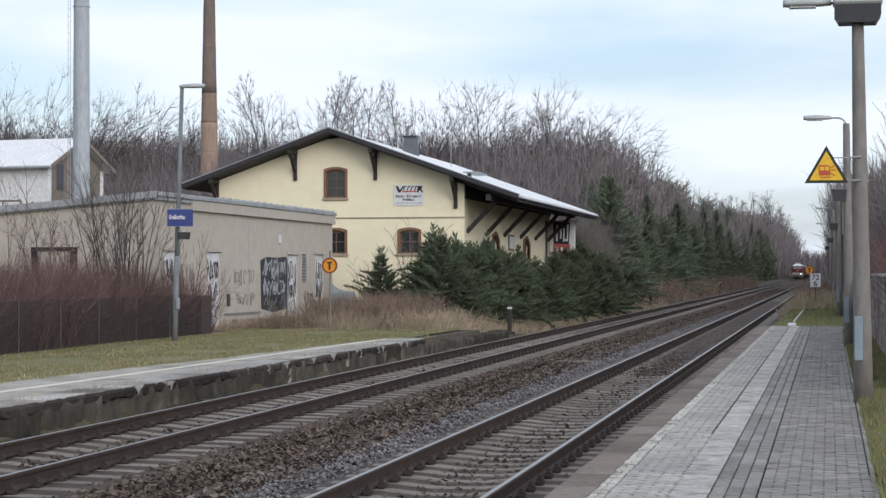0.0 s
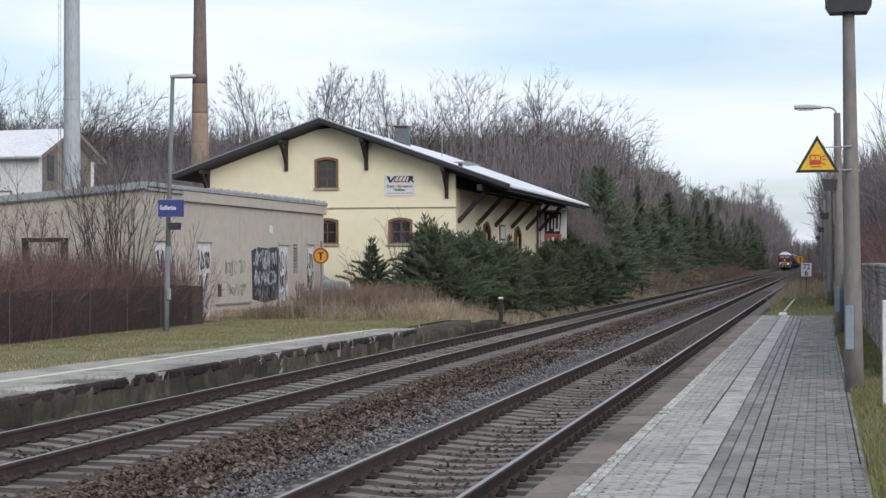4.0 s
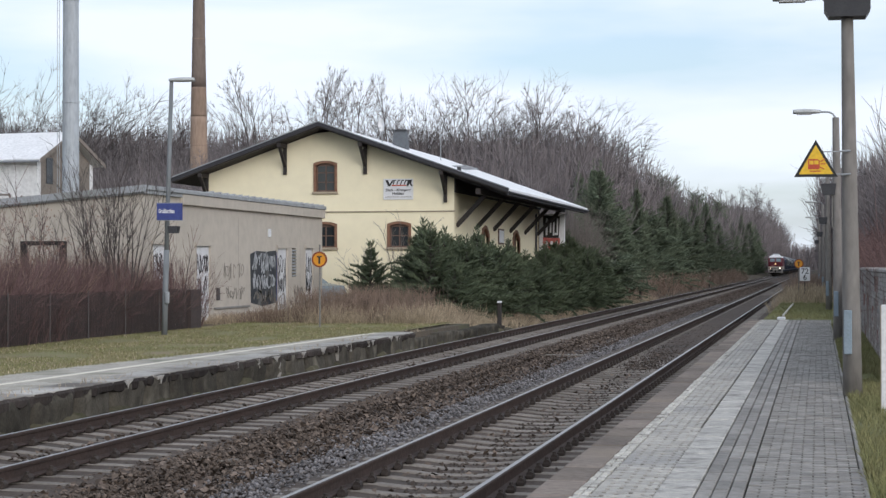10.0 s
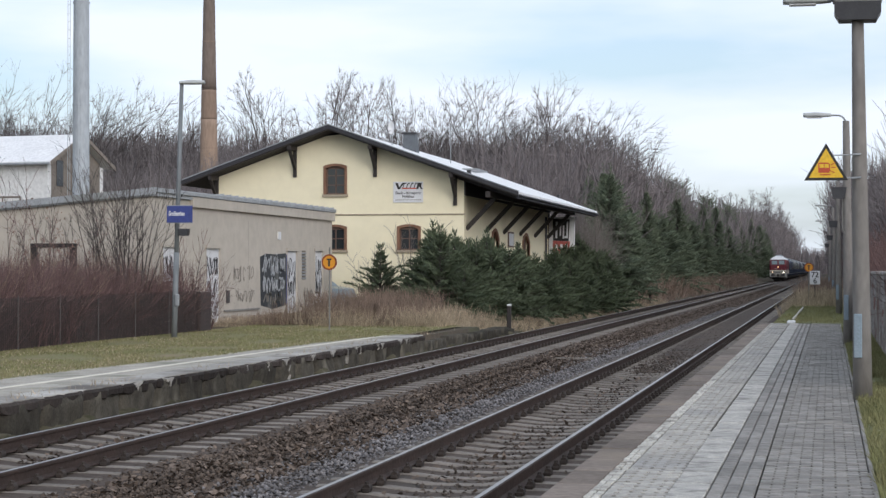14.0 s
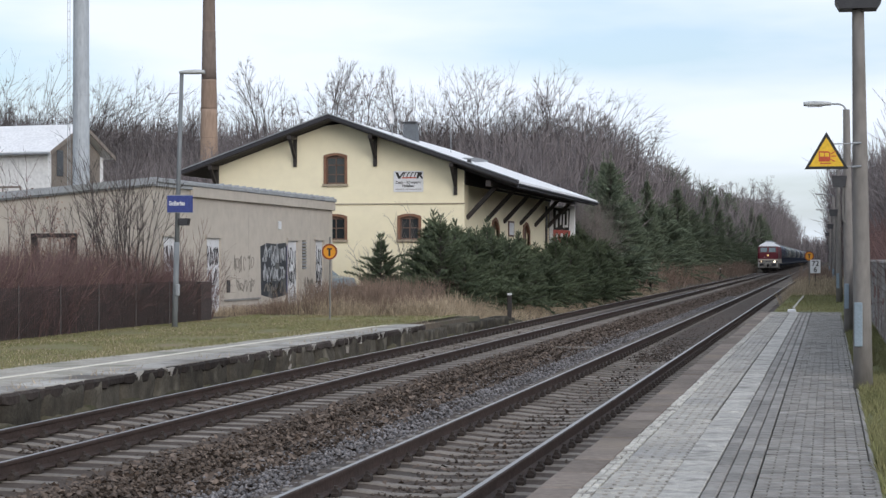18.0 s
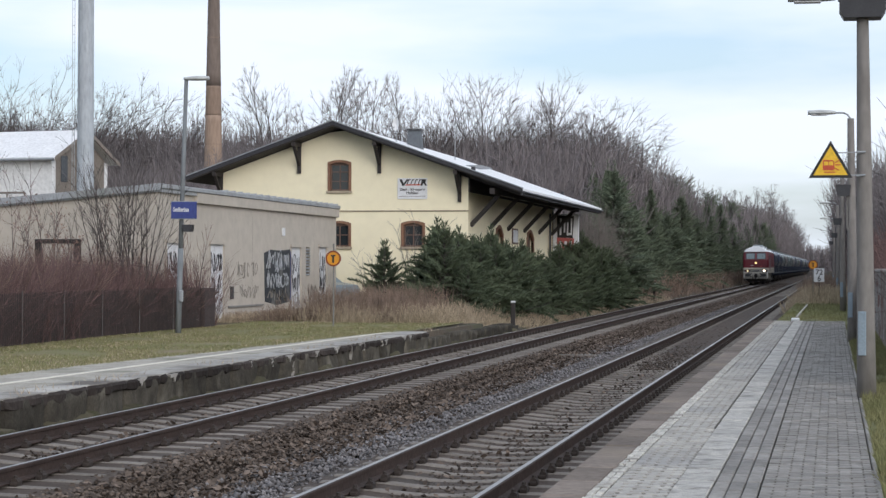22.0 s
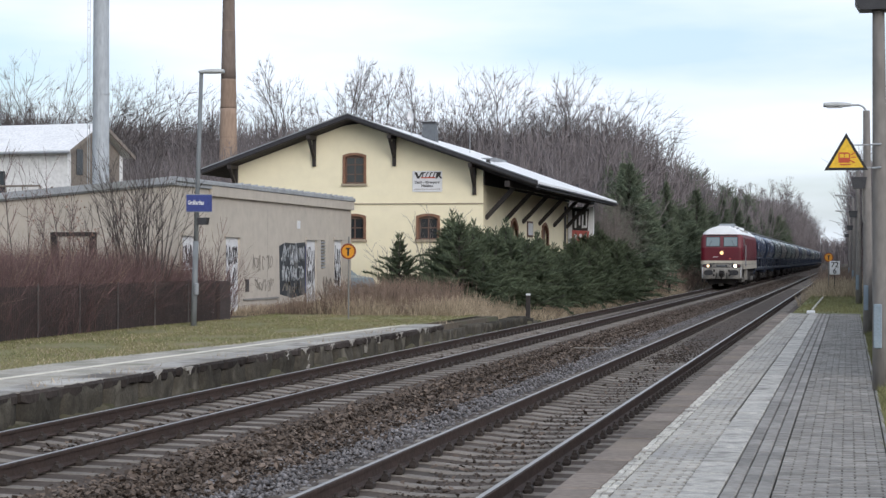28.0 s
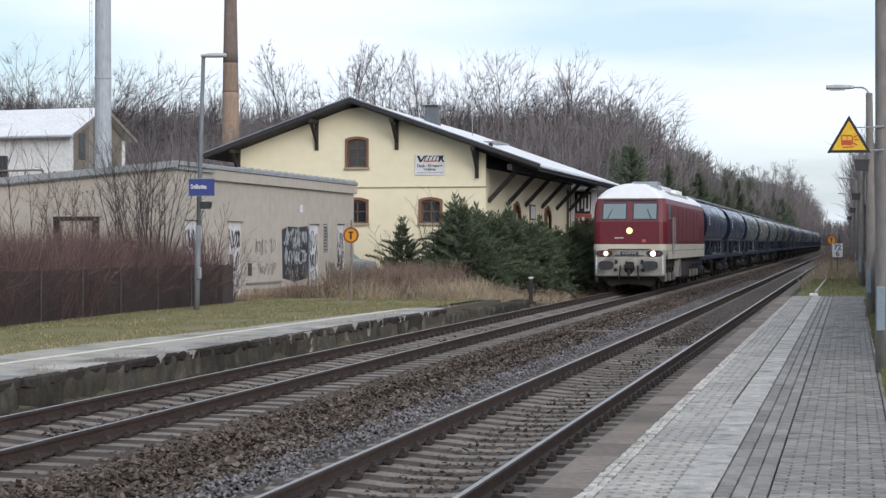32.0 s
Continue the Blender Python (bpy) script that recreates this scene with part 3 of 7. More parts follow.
def scatter_leaves(name, n, zones, material, label):
    """Curled flat leaves: zones are (x0, x1, y0, y1, z, weight)."""
    w = np.array([q[5] for q in zones], float)
    z = np.array(zones)[rng.choice(len(zones), n, p=w / w.sum())]
    c = np.stack([rng.uniform(z[:, 0], z[:, 1]), z[:, 2] + (z[:, 3] - z[:, 2]) * rng.uniform(0, 1, n) ** 1.6, z[:, 4] + rng.uniform(0, 0.03, n)], 1)
    a, s = rng.uniform(0, 6.283, n), rng.uniform(0.025, 0.055, n)
    u = np.stack([np.cos(a) * s, np.sin(a) * s, rng.normal(0, 0.016, n)], 1)
    v = np.stack([-np.sin(a) * s * 0.6, np.cos(a) * s * 0.6, rng.normal(0, 0.016, n)], 1)
    q = np.stack([c - u, c + v, c + u, c - v], 1).reshape(-1, 3)
    return bulk(name, q, np.arange(4 * n).reshape(-1, 4), material, label, "leaves")


scatter_leaves("fallen_leaves", 13000, [(-7.25, -5.7, 13, 80, -0.29, 6), (TRACK_2 + 1.15, TRACK_2 + 1.9, 13, 80, -0.225, 4), (TRACK_2 - 0.5, TRACK_2 + 0.5, 20, 70, -0.222, 0.8),
                                         (TRACK_1 - 0.5, TRACK_1 + 0.5, 11, 50, -0.222, 0.7)], FALLEN, "brown fallen leaves lying in the ballast")


# ---- paved platform ----
def build_platform_east():
    base = Geo().box(-2.10, 0.335, -40, 61.0, -0.45, 0.2)
    plat = setting("platform_east", base, JOINT, "low paved station platform with a pale guide strip")
    plat["category"] = "platform"
    slab = Geo().box(0, 0.33, 0.006, 0.994, 0.17, PLAT + 0.002, 0.012).mesh("edge_slab", SLAB)
    for i in range(-14, 56):
        o = part("edge_slab", slab, None, plat)
        o.location = (-2.14, 5 + i, rng.normal(0, 0.003))
    kerb = Geo().box(0, 0.054, 0.004, 0.116, 0.17, PLAT + 0.003, 0.006).mesh("white_kerb_cobble", WHITELINE)
    kerb_rest = Geo()
    for i in range(-360, 466):
        for row in (0, 1):
            x, y = -1.806 + row * 0.058 + rng.normal(0, 0.003), 5 + i * 0.12 + row * 0.06
            if 12.6 < y < 29.5:
                o = part("white_kerb_cobble", kerb, None, plat)
                o.location, o.rotation_euler = (x, y, rng.normal(0, 0.003)), (0, 0, rng.normal(0, 0.04))
            else:
                kerb_rest.box(x, x + 0.052, y + 0.006, y + 0.114, 0.17, PLAT + 0.004 + rng.normal(0, 0.003))
    tagged(part("far_kerb_cobbles", kerb_rest, WHITELINE, plat), kind="stuff")
    guide = Geo().box(0, 0.288, 0.003, 0.297, 0.17, PLAT + 0.004, 0.008).mesh("tactile_slab", TACTILE)
    for i in range(-46, 187):
        o = part("tactile_slab", guide, None, plat)
        o.location = (-1.21, 5 + i * 0.3, rng.normal(0, 0.002))
    rib = Geo().box(0, 0.114, 0.003, 0.597, 0.17, PLAT, 0.012).mesh("ribbed_slab", PAVER)
    for lane in range(3):
        for i in range(-23, 93):
            o = part("ribbed_slab", rib, None, plat)
            o.location = (-0.912 + lane * 0.121, 5 + i * 0.6, rng.normal(0, 0.0015))
    near = {"pale": Geo().box(0.016, 0.184, 0.005, 0.095, 0.18, PLAT, 0.006).mesh("paver", PAVER_LIGHT),
            "dark": Geo().box(0.007, 0.193, 0.004, 0.096, 0.18, PLAT, 0.006).mesh("paver", PAVER)}
    rest = {"pale": Geo(), "dark": Geo()}
    count = {"pale": 0, "dark": 0}
    for tone, x0, x1 in (("pale", -1.695, -1.22), ("dark", -0.548, 0.33)):
        for j in range(-200, 505):
            y = 10.5 + j * 0.1
            x = x0 - (0.1 if j % 2 else 0.0)
            while x < x1 - 0.02:
                a, b = max(x, x0), min(x + 0.2, x1)
                if b - a > 0.15 and a == x and count[tone] < 150 and y > 12.6:
                    o = part("paver", near[tone], None, plat)
                    o.location = (x, y, rng.normal(0, 0.002))
                    count[tone] += 1
                elif b - a > 0.03:
                    z = PLAT + rng.normal(0, 0.002)
                    gap = 0.016 if tone == "pale" else 0.008
                    rest[tone].box(a + gap, b - gap, y + 0.006, y + 0.094, 0.19, z)
                x += 0.2
    tagged(part("far_pale_pavers", rest["pale"], PAVER_LIGHT, plat), kind="stuff")
    tagged(part("far_grey_pavers", rest["dark"], PAVER, plat), kind="stuff")
    edge = Geo().box(0, 0.045, 0.004, 0.996, 0.1, PLAT - 0.004, 0.01).mesh("edging_stone", PAVER)
    for i in range(-14, 56):
        o = part("edging_stone", edge, None, plat)
        o.location = (0.335, 5 + i, 0)


build_platform_east()


# ---- old platform across the tracks ----
def build_platform_west():
    body = Geo()
    body.add([(-10.6, -40, 0.266), (-12.9, -40, 0.266), (-12.6, 30, 0.266), (-12.0, 36, 0.266), (-11.6, 44, 0.266), (-11.25, 48.3, 0.266), (-10.6, 48.3, 0.266)],
             [(0, 1, 2, 3, 4, 5, 6)])
    plat = setting("platform_west", body, ASPHALT, "old low platform with a broken stone edge")
    plat["category"] = "platform"
    line = Geo()
    for i in range(60):
        y = 8 + i * 0.66
        xl = -11.70 + (y - 24) * 0.021
        line.box(xl - 0.07, xl + 0.07, y, y + 0.655, 0.262, 0.2705)
    part("painted_line", line, LINEPAINT, plat, "worn white safety line")
    y = -30.0
    while y < 63.2:
        w = rng.uniform(0.95, 1.6)
        low = y > 48
        z1 = PLAT - 0.05 if not low else PLAT - 0.14 - 0.004 * (y - 48) - 0.14 * max(0.0, y - 60.8) + rng.uniform(-0.05, 0.03)
        g = Geo()
        nz, ny = 6, 10
        chip = [0.09 * max(0.0, noise.noise((y * 3.1 + q * 0.35, 2.0, 5.0)) - 0.12) * 3 for q in range(ny + 1)]
        vs = []
        for iz in range(nz + 1):
            for iy in range(ny + 1):
                worn = chip[iy] if iz == nz else 0.35 * chip[iy] if iz == nz - 1 else 0.0
                edge = 0.085 if iy in (0, ny) else 0.012 if iy in (1, ny - 1) else 0.0
                vs.append((-10.25 - edge - worn + 0.05 * noise.noise((0.0, y * 1.3 + iy * w / ny * 2.2, iz * 0.5)) + rng.normal(0, 0.004), y + 0.022 + (w - 0.044) * iy / ny, -0.5 + (z1 + 0.5) * iz / nz - worn * 0.4))
        fs = [(j * (ny + 1) + i, j * (ny + 1) + i + 1, (j + 1) * (ny + 1) + i + 1, (j + 1) * (ny + 1) + i) for j in range(nz) for i in range(ny)]
        k = len(vs)
        vs += [(-10.75, y + 0.012 + (w - 0.024) * iy / ny, z1) for iy in range(ny + 1)]
        t = nz * (ny + 1)
        fs += [(t + i, t + i + 1, k + i + 1, k + i) for i in range(ny)]
        vs += [(-10.75, y + 0.012, -0.5), (-10.75, y + w - 0.012, -0.5)]
        fs += [tuple([j * (ny + 1) for j in range(nz, -1, -1)] + [k + ny + 1, k]), tuple([j * (ny + 1) + ny for j in range(nz + 1)] + [k + ny, k + ny + 2])]
        g.add(vs, fs)
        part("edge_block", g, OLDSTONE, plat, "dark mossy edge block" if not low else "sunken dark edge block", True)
        if not low:
            c = Geo()
            n = 9
            reach = [-10.23 + 0.05 * noise.noise((y * 2.3 + q * 0.4, 7.0, 1.0)) - 0.14 * max(0.0, noise.noise((y * 1.7 + q * 0.6, 3.0, 9.0)) - 0.1) for q in range(n + 1)]
            drop = [PLAT - 0.13 - 0.05 * noise.noise((y * 3.3 + q * 0.7, 1.0, 4.0)) - 0.05 * rng.uniform() for q in range(n + 1)]
            vs = []
            for q in range(n + 1):
                yy = y + 0.012 + (w - 0.024) * q / n
                r = reach[q] - (0.03 if q in (0, n) else 0.0)
                vs += [(-10.78, yy, PLAT - 0.03), (r - 0.035, yy, PLAT - 0.008), (r, yy, PLAT - 0.045), (r - 0.008, yy, drop[q] + 0.02), (r - 0.04, yy, drop[q]), (-10.4, yy, drop[q])]
            fs = [(6 * q + j, 6 * q + 6 + j, 6 * q + 7 + j, 6 * q + 1 + j) for q in range(n) for j in range(5)]
            fs += [tuple(range(5, -1, -1)), tuple(6 * n + j for j in range(6))]
            c.add(vs, fs)
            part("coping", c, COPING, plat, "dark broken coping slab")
            cap, n = Geo(), 10
            back, inner = -10.86, [r - 0.03 - 0.1 * max(0.0, noise.noise((y * 1.1 + q * 0.9, 5.0, 2.0)) + 0.25) for q, r in enumerate(reach + [reach[-1]])]
            poly = [(back, y + w * q / n) for q in range(n + 1)] + [(inner[q], y + w * q / n) for q in range(n, -1, -1)]
            cap.prism(poly, "z", PLAT - 0.02, PLAT + 0.004)
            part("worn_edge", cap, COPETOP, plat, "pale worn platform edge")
            if rng.uniform() < (0.15 if y < 24 else 0.6):
                f = Geo()
                x0, y0 = reach[4] + 0.0, y + w * rng.uniform(0.2, 0.8)
                pts = [(y0 + dy, z) for dy, z in ((-0.16, PLAT - 0.02), (-0.1, PLAT - 0.07), (-0.03, PLAT - 0.06), (0.02, PLAT - 0.14), (0.06, PLAT - 0.07), (0.17, PLAT - 0.045), (0.2, PLAT - 0.01))]
                f.prism([(p + rng.normal(0, 0.02), z + rng.normal(0, 0.008)) for p, z in pts], "x", x0 - 0.06, x0 + 0.012)
                part("broken_rim", f, LIME, plat, "whitish broken rim")
        if not low and rng.uniform() < (0.06 if y < 27 else 0.5):
            top, yy, dr = z1 + 0.035, y + w * rng.choice([1.0, 1.0, 0.55]) + rng.normal(0, 0.06), rng.uniform(0.08, 0.42)
            k = 5
            wide = [rng.uniform(0.2, 1.0) * 0.024 * (2.2 if q == 0 else 1 - 0.75 * q / k) for q in range(k + 1)]
            drift = [rng.normal(0, 0.022) + 0.05 * q / k * rng.normal(0, 0.7) for q in range(k + 1)]
            left = [(yy + drift[q] - wide[q], top - dr * q / k) for q in range(k + 1)]
            right = [(yy + drift[q] + wide[q] * rng.uniform(0.4, 1.2), top - dr * q / k) for q in range(k, -1, -1)]
            part("lime_stain", Geo().prism(left + right, "x", -10.33, -10.222), LIME, plat, "pale lime stain at a joint")
        if y > 14:
            f = Geo()
            n = 18
            vs = []
            for q in range(n + 1):
                yy, hh = y + w * q / n, -0.17 + 0.2 * noise.noise(((y + w * q / n) * 1.1, 8.0, 3.0)) + 0.06 * noise.noise(((y + w * q / n) * 6.0, 2.0, 1.0))
                vs += [(-10.0, yy, -0.5), (-10.09 + 0.04 * noise.noise((yy * 4.0, 5.0, 5.0)), yy, -0.42 + 0.45 * (hh + 0.42)), (-10.17 + 0.03 * noise.noise((yy * 5.0, 9.0, 5.0)), yy, -0.42 + 0.8 * (hh + 0.42)), (-10.21, yy, hh), (-10.4, yy, hh + 0.02)]
            f.add(vs, [(5 * q + j, 5 * q + 5 + j, 5 * q + 6 + j, 5 * q + 1 + j) for q in range(n) for j in range(4)])
            part("footing", f, MOSS, plat, "mossy earth at the foot of the edge", True, False)
        y += w
    return plat


build_platform_west()


# ---- goods shed ----
def wall_panel(x0, x1, bottom, top_of, holes, y0, y1, across="y"):
    """An upright wall with openings right through it; holes are (x0, x1, z0, z1); across names the axis of its thickness."""
    g = Geo()
    cuts = sorted({x0, x1, *[h[0] for h in holes], *[h[1] for h in holes], *([(x0 + x1) / 2] if top_of((x0 + x1) / 2) > top_of(x0) else [])})
    for a, b in zip(cuts, cuts[1:]):
        spans, z = [], bottom
        for h in sorted((h for h in holes if h[0] <= a + 1e-6 and h[1] >= b - 1e-6), key=lambda q: q[2]):
            spans.append((z, z, h[2], h[2]))
            z = h[3]
        spans.append((z, z, top_of(a), top_of(b)))
        for za, zb, ta, tb in spans:
            if across == "y":
                g.prism([(a, za), (b, zb), (b, tb), (a, ta)], "y", y0, y1)
            else:
                g.prism([(a, za), (b, zb), (b, tb), (a, ta)], "x", y0, y1)
    return g


def arch_window(parent, cx, z0, z1, w, y, bars=(1, 2), out=-1):
    """A window with a segmental brick arch, its face towards -y, in an opening of that size."""
    surround = Geo()
    rise, t = 0.10, 0.10
    n = 8
    arc = [(cx - w / 2 + w * i / n, z1 - rise + rise * (1 - (2 * i / n - 1) ** 2)) for i in range(n + 1)]
    outer = [(cx - w / 2 - t + (w + 2 * t) * i / n, z1 - rise + t + rise * (1 - (2 * i / n - 1) ** 2)) for i in range(n + 1)]
    surround.prism([(cx - w / 2 - t, z0), (cx - w / 2, z0)] + arc + [(cx + w / 2, z0), (cx + w / 2 + t, z0)] + outer[::-1], "y", y - 0.035, y + 0.12)
    win = part("window", surround, BRICKTRIM, parent, "brick-framed window")
    frame_g = Geo()
    for a, b in ((cx - w / 2, cx - w / 2 + 0.06), (cx + w / 2 - 0.06, cx + w / 2)):
        frame_g.box(a, b, y + 0.09, y + 0.15, z0, z1 - rise * 0.6)
    frame_g.box(cx - w / 2, cx + w / 2, y + 0.09, y + 0.15, z0, z0 + 0.06)
    frame_g.box(cx - w / 2, cx + w / 2, y + 0.09, y + 0.15, z1 - rise - 0.02, z1)
    for i in range(bars[0]):
        x = cx - w / 2 + w * (i + 1) / (bars[0] + 1)
        frame_g.box(x - 0.025, x + 0.025, y + 0.1, y + 0.14, z0, z1)
    for i in range(bars[1]):
        z = z0 + (z1 - z0) * (i + 1) / (bars[1] + 1)
        frame_g.box(cx - w / 2, cx + w / 2, y + 0.1, y + 0.14, z - 0.02, z + 0.02)
    part("window_frame", frame_g, FRAMEWOOD, win, "brown wooden frame")
    part("pane", Geo().box(cx - w / 2, cx + w / 2, y + 0.115, y + 0.125, z0, z1), PANE, win, "dark glass pane")
    part("window_sill", Geo().box(cx - w / 2 - 0.14, cx + w / 2 + 0.14, y - 0.1, y + 0.1, z0 - 0.1, z0 - 0.002, 0.01), SILL, win, "stone sill")
    return win


def bars_text(x0, x1, z0, z1, y, n, material, parent, name, depth=0.004):
    """Unreadable lettering as plain bars."""
    g = Geo()
    step = (x1 - x0) / n
    for i in range(n):
        a = x0 + i * step
        g.box(a, a + step * rng.uniform(0.55, 0.8), y - depth, y, z0, z0 + (z1 - z0) * rng.uniform(0.7, 1.0))
    return part(name, g, material, parent)


def text_mesh(body, size, material):
    cu = bpy.data.curves.new("figure", "FONT")
    cu.body, cu.size, cu.align_x, cu.align_y, cu.extrude = body, size, "CENTER", "CENTER", 0.003
    cu.offset = 0.004
    tmp = bpy.data.objects.new("figure", cu)
    scene.collection.objects.link(tmp)
    me = bpy.data.meshes.new_from_object(tmp.evaluated_get(bpy.context.evaluated_depsgraph_get()))
    bpy.data.objects.remove(tmp)
    me.materials.clear()
    me.materials.append(material)
    return me


SHED_Y0, SHED_Y1, SHED_XL, SHED_XR, SHED_XM = 75.0, 99.0, -24.83, -14.45, -19.85
EAVE_X, RIDGE_Z, PITCH = -12.06, 7.69, 0.355


def shed_roof_z(x):
    return RIDGE_Z - abs(x - SHED_XM) * PITCH


def build_shed():
    shed = thing("goods_shed", "cream rendered goods shed with a pale low-pitched roof", "building")
    holes = [(-20.24, -19.42, 5.05, 6.22), (-17.14, -16.32, 2.76, 3.72), (-20.24, -19.42, 2.76, 3.72), (-23.2, -22.38, 2.76, 3.72)]
    front = wall_panel(SHED_XL, SHED_XR, 0.55, lambda x: shed_roof_z(x) - 0.1, holes, SHED_Y0, SHED_Y0 + 0.4)
    part("gable_wall", welded(front, "gable_wall", STUCCO), None, shed, "cream gable wall")
    side_holes = [(81.4, 83.1, 1.2, 3.66), (90.0, 91.9, 1.2, 3.62)]
    side = wall_panel(SHED_Y0 + 0.4, SHED_Y1, 0.55, lambda y: shed_roof_z(SHED_XR) - 0.12, side_holes, SHED_XR - 0.4, SHED_XR, across="x")
    part("side_wall", welded(side, "side_wall", STUCCO), None, shed, "cream wall under the canopy")
    back = Geo().box(SHED_XL, SHED_XL + 0.4, SHED_Y0 + 0.4, SHED_Y1, 0.55, shed_roof_z(SHED_XL) - 0.12)
    part("rear_wall", back, STUCCO, shed)
    part("far_gable_wall", wall_panel(SHED_XL + 0.4, SHED_XR - 0.4, 0.55, lambda x: shed_roof_z(x) - 0.1, [], SHED_Y1 - 0.4, SHED_Y1), STUCCO, shed)
    part("plinth", Geo().box(SHED_XL - 0.05, SHED_XR + 0.05, SHED_Y0 - 0.06, SHED_Y1, 0.05, 0.62, 0.02), PLINTH, shed, "grey plinth")
    # the course is toned darker than the wall to draw its shadow line
    course = Geo().box(SHED_XL - 0.03, SHED_XR + 0.03, SHED_Y0 - 0.05, SHED_Y0 - 0.001, 4.19, 4.245, 0.01)
    part("string_course", course, SILL, shed, "thin projecting string course darkened for its shadow line")
    for cx, z0, z1, b in ((-19.83, 5.05, 6.22, (1, 2)), (-16.73, 2.76, 3.72, (1, 1)), (-19.83, 2.76, 3.72, (1, 1)), (-22.79, 2.76, 3.72, (1, 1))):
        arch_window(shed, cx, z0, z1, 0.80, SHED_Y0, b)
    # arched doors under the canopy
    for a, b, z1 in ((81.4, 83.1, 3.66), (90.0, 91.9, 3.62)):
        g, n = Geo(), 8
        arc = [(a + (b - a) * i / n, z1 - 0.4 + 0.4 * (1 - (2 * i / n - 1) ** 2)) for i in range(n + 1)]
        out = [(a - 0.16 + (b - a + 0.32) * i / n, z1 - 0.28 + 0.42 * (1 - (2 * i / n - 1) ** 2)) for i in range(n + 1)]
        g.prism([(a - 0.16, 1.1), (a, 1.1)] + arc + [(b, 1.1), (b + 0.16, 1.1)] + out[::-1], "x", SHED_XR - 0.1, SHED_XR + 0.035)
        door = part("door", g, BRICKTRIM, shed, "arched brick door surround")
        leaf = Geo()
        for i in range(8):
            y0 = a + (b - a) * i / 8
            leaf.box(SHED_XR - 0.2, SHED_XR - 0.15, y0 + 0.006, y0 + (b - a) / 8 - 0.006, 1.15, z1)
        part("door_leaf", leaf, FRAMEWOOD, door, "brown boarded door leaf")
    # roof: two slabs, fascia, purlins
    y0, y1 = 73.95, 100.1
    def slab(xa, xb, lo, hi):
        return Geo().prism([(xa, shed_roof_z(xa) + lo), (xb, shed_roof_z(xb) + lo), (xb, shed_roof_z(xb) + hi), (xa, shed_roof_z(xa) + hi)], "y", y0, y1)
    wl = -26.1
    part("roof", slab(SHED_XM, EAVE_X, 0.02, 0.14), ROOFING, shed, "pale sheet roofing")
    part("roof", slab(wl, SHED_XM, 0.02, 0.14), ROOFING, shed, "pale sheet roofing")
    part("roof_boarding", slab(SHED_XM, EAVE_X - 0.02, -0.06, 0.015), DARKWOOD, shed, "dark boarded soffit")
    part("roof_boarding", slab(wl + 0.02, SHED_XM, -0.06, 0.015), DARKWOOD, shed, "dark boarded soffit")
    for xa, xb in ((SHED_XM, EAVE_X + 0.02), (wl - 0.02, SHED_XM)):
        g = Geo().prism([(xa, shed_roof_z(xa) + 0.0), (xb, shed_roof_z(xb) + 0.0), (xb, shed_roof_z(xb) + 0.15), (xa, shed_roof_z(xa) + 0.15)], "y", y0 - 0.05, y0 - 0.003)
        board = part("barge_board", g, FASCIA, shed, "dark grey barge board")
        g = Geo().prism([(xa, shed_roof_z(xa) + 0.152), (xb, shed_roof_z(xb) + 0.152), (xb, shed_roof_z(xb) + 0.19), (xa, shed_roof_z(xa) + 0.19)], "y", y0 - 0.09, y0 + 0.12)
        part("verge_flashing", g, GALV, board, "thin metal verge flashing")
    part("eaves_board", Geo().box(EAVE_X - 0.06, EAVE_X + 0.012, y0, y1, shed_roof_z(EAVE_X) - 0.12, shed_roof_z(EAVE_X) + 0.012), FASCIA, shed, "dark eaves board")
    g = Geo().tube((EAVE_X + 0.06, y0, shed_roof_z(EAVE_X) + 0.0), (EAVE_X + 0.06, y1, shed_roof_z(EAVE_X) + 0.0), 0.045, n=10)
    part("gutter", g, LAMPDARK, shed, "dark eaves gutter")
    for i in range(24):
        y = 74.6 + i * 1.07
        xa, xb = SHED_XR - 0.3, EAVE_X - 0.05
        g = Geo().prism([(xa, shed_roof_z(xa) - 0.22), (xb, shed_roof_z(xb) - 0.2), (xb, shed_roof_z(xb) - 0.065), (xa, shed_roof_z(xa) - 0.065)], "y", y, y + 0.1)
        part("rafter", g, DARKWOOD, shed)
    part("wall_boarding", Geo().box(SHED_XR + 0.003, SHED_XR + 0.06, SHED_Y0 + 0.02, SHED_Y1, 4.98, shed_roof_z(SHED_XR) - 0.08), DARKWOOD, shed, "dark boarding under the canopy")
    beam = Geo().box(-13.42, -13.22, y0 + 0.2, y1 - 0.2, 4.86, 5.1, 0.01)
    part("canopy_beam", beam, DARKWOOD, shed, "dark canopy beam")
    for y in (75.5, 80.0, 84.4, 89.0, 93.6, 98.0):
        g = Geo()
        p0, p1 = Vector((SHED_XR, y, 3.62)), Vector((-13.25, y, 4.9))
        d = (p1 - p0).normalized()
        up = Vector((-d.z, 0, d.x)) * 0.085
        vs = [q + s for q in (p0, p1) for s in (-up + Vector((0, -0.075, 0)), up + Vector((0, -0.075, 0)), up + Vector((0, 0.075, 0)), -up + Vector((0, 0.075, 0)))]
        g.add(vs, [(0, 1, 2, 3), (7, 6, 5, 4), (0, 4, 5, 1), (1, 5, 6, 2), (2, 6, 7, 3), (3, 7, 4, 0)])
        part("canopy_brace", g, DARKWOOD, shed, "dark slanting timber brace")
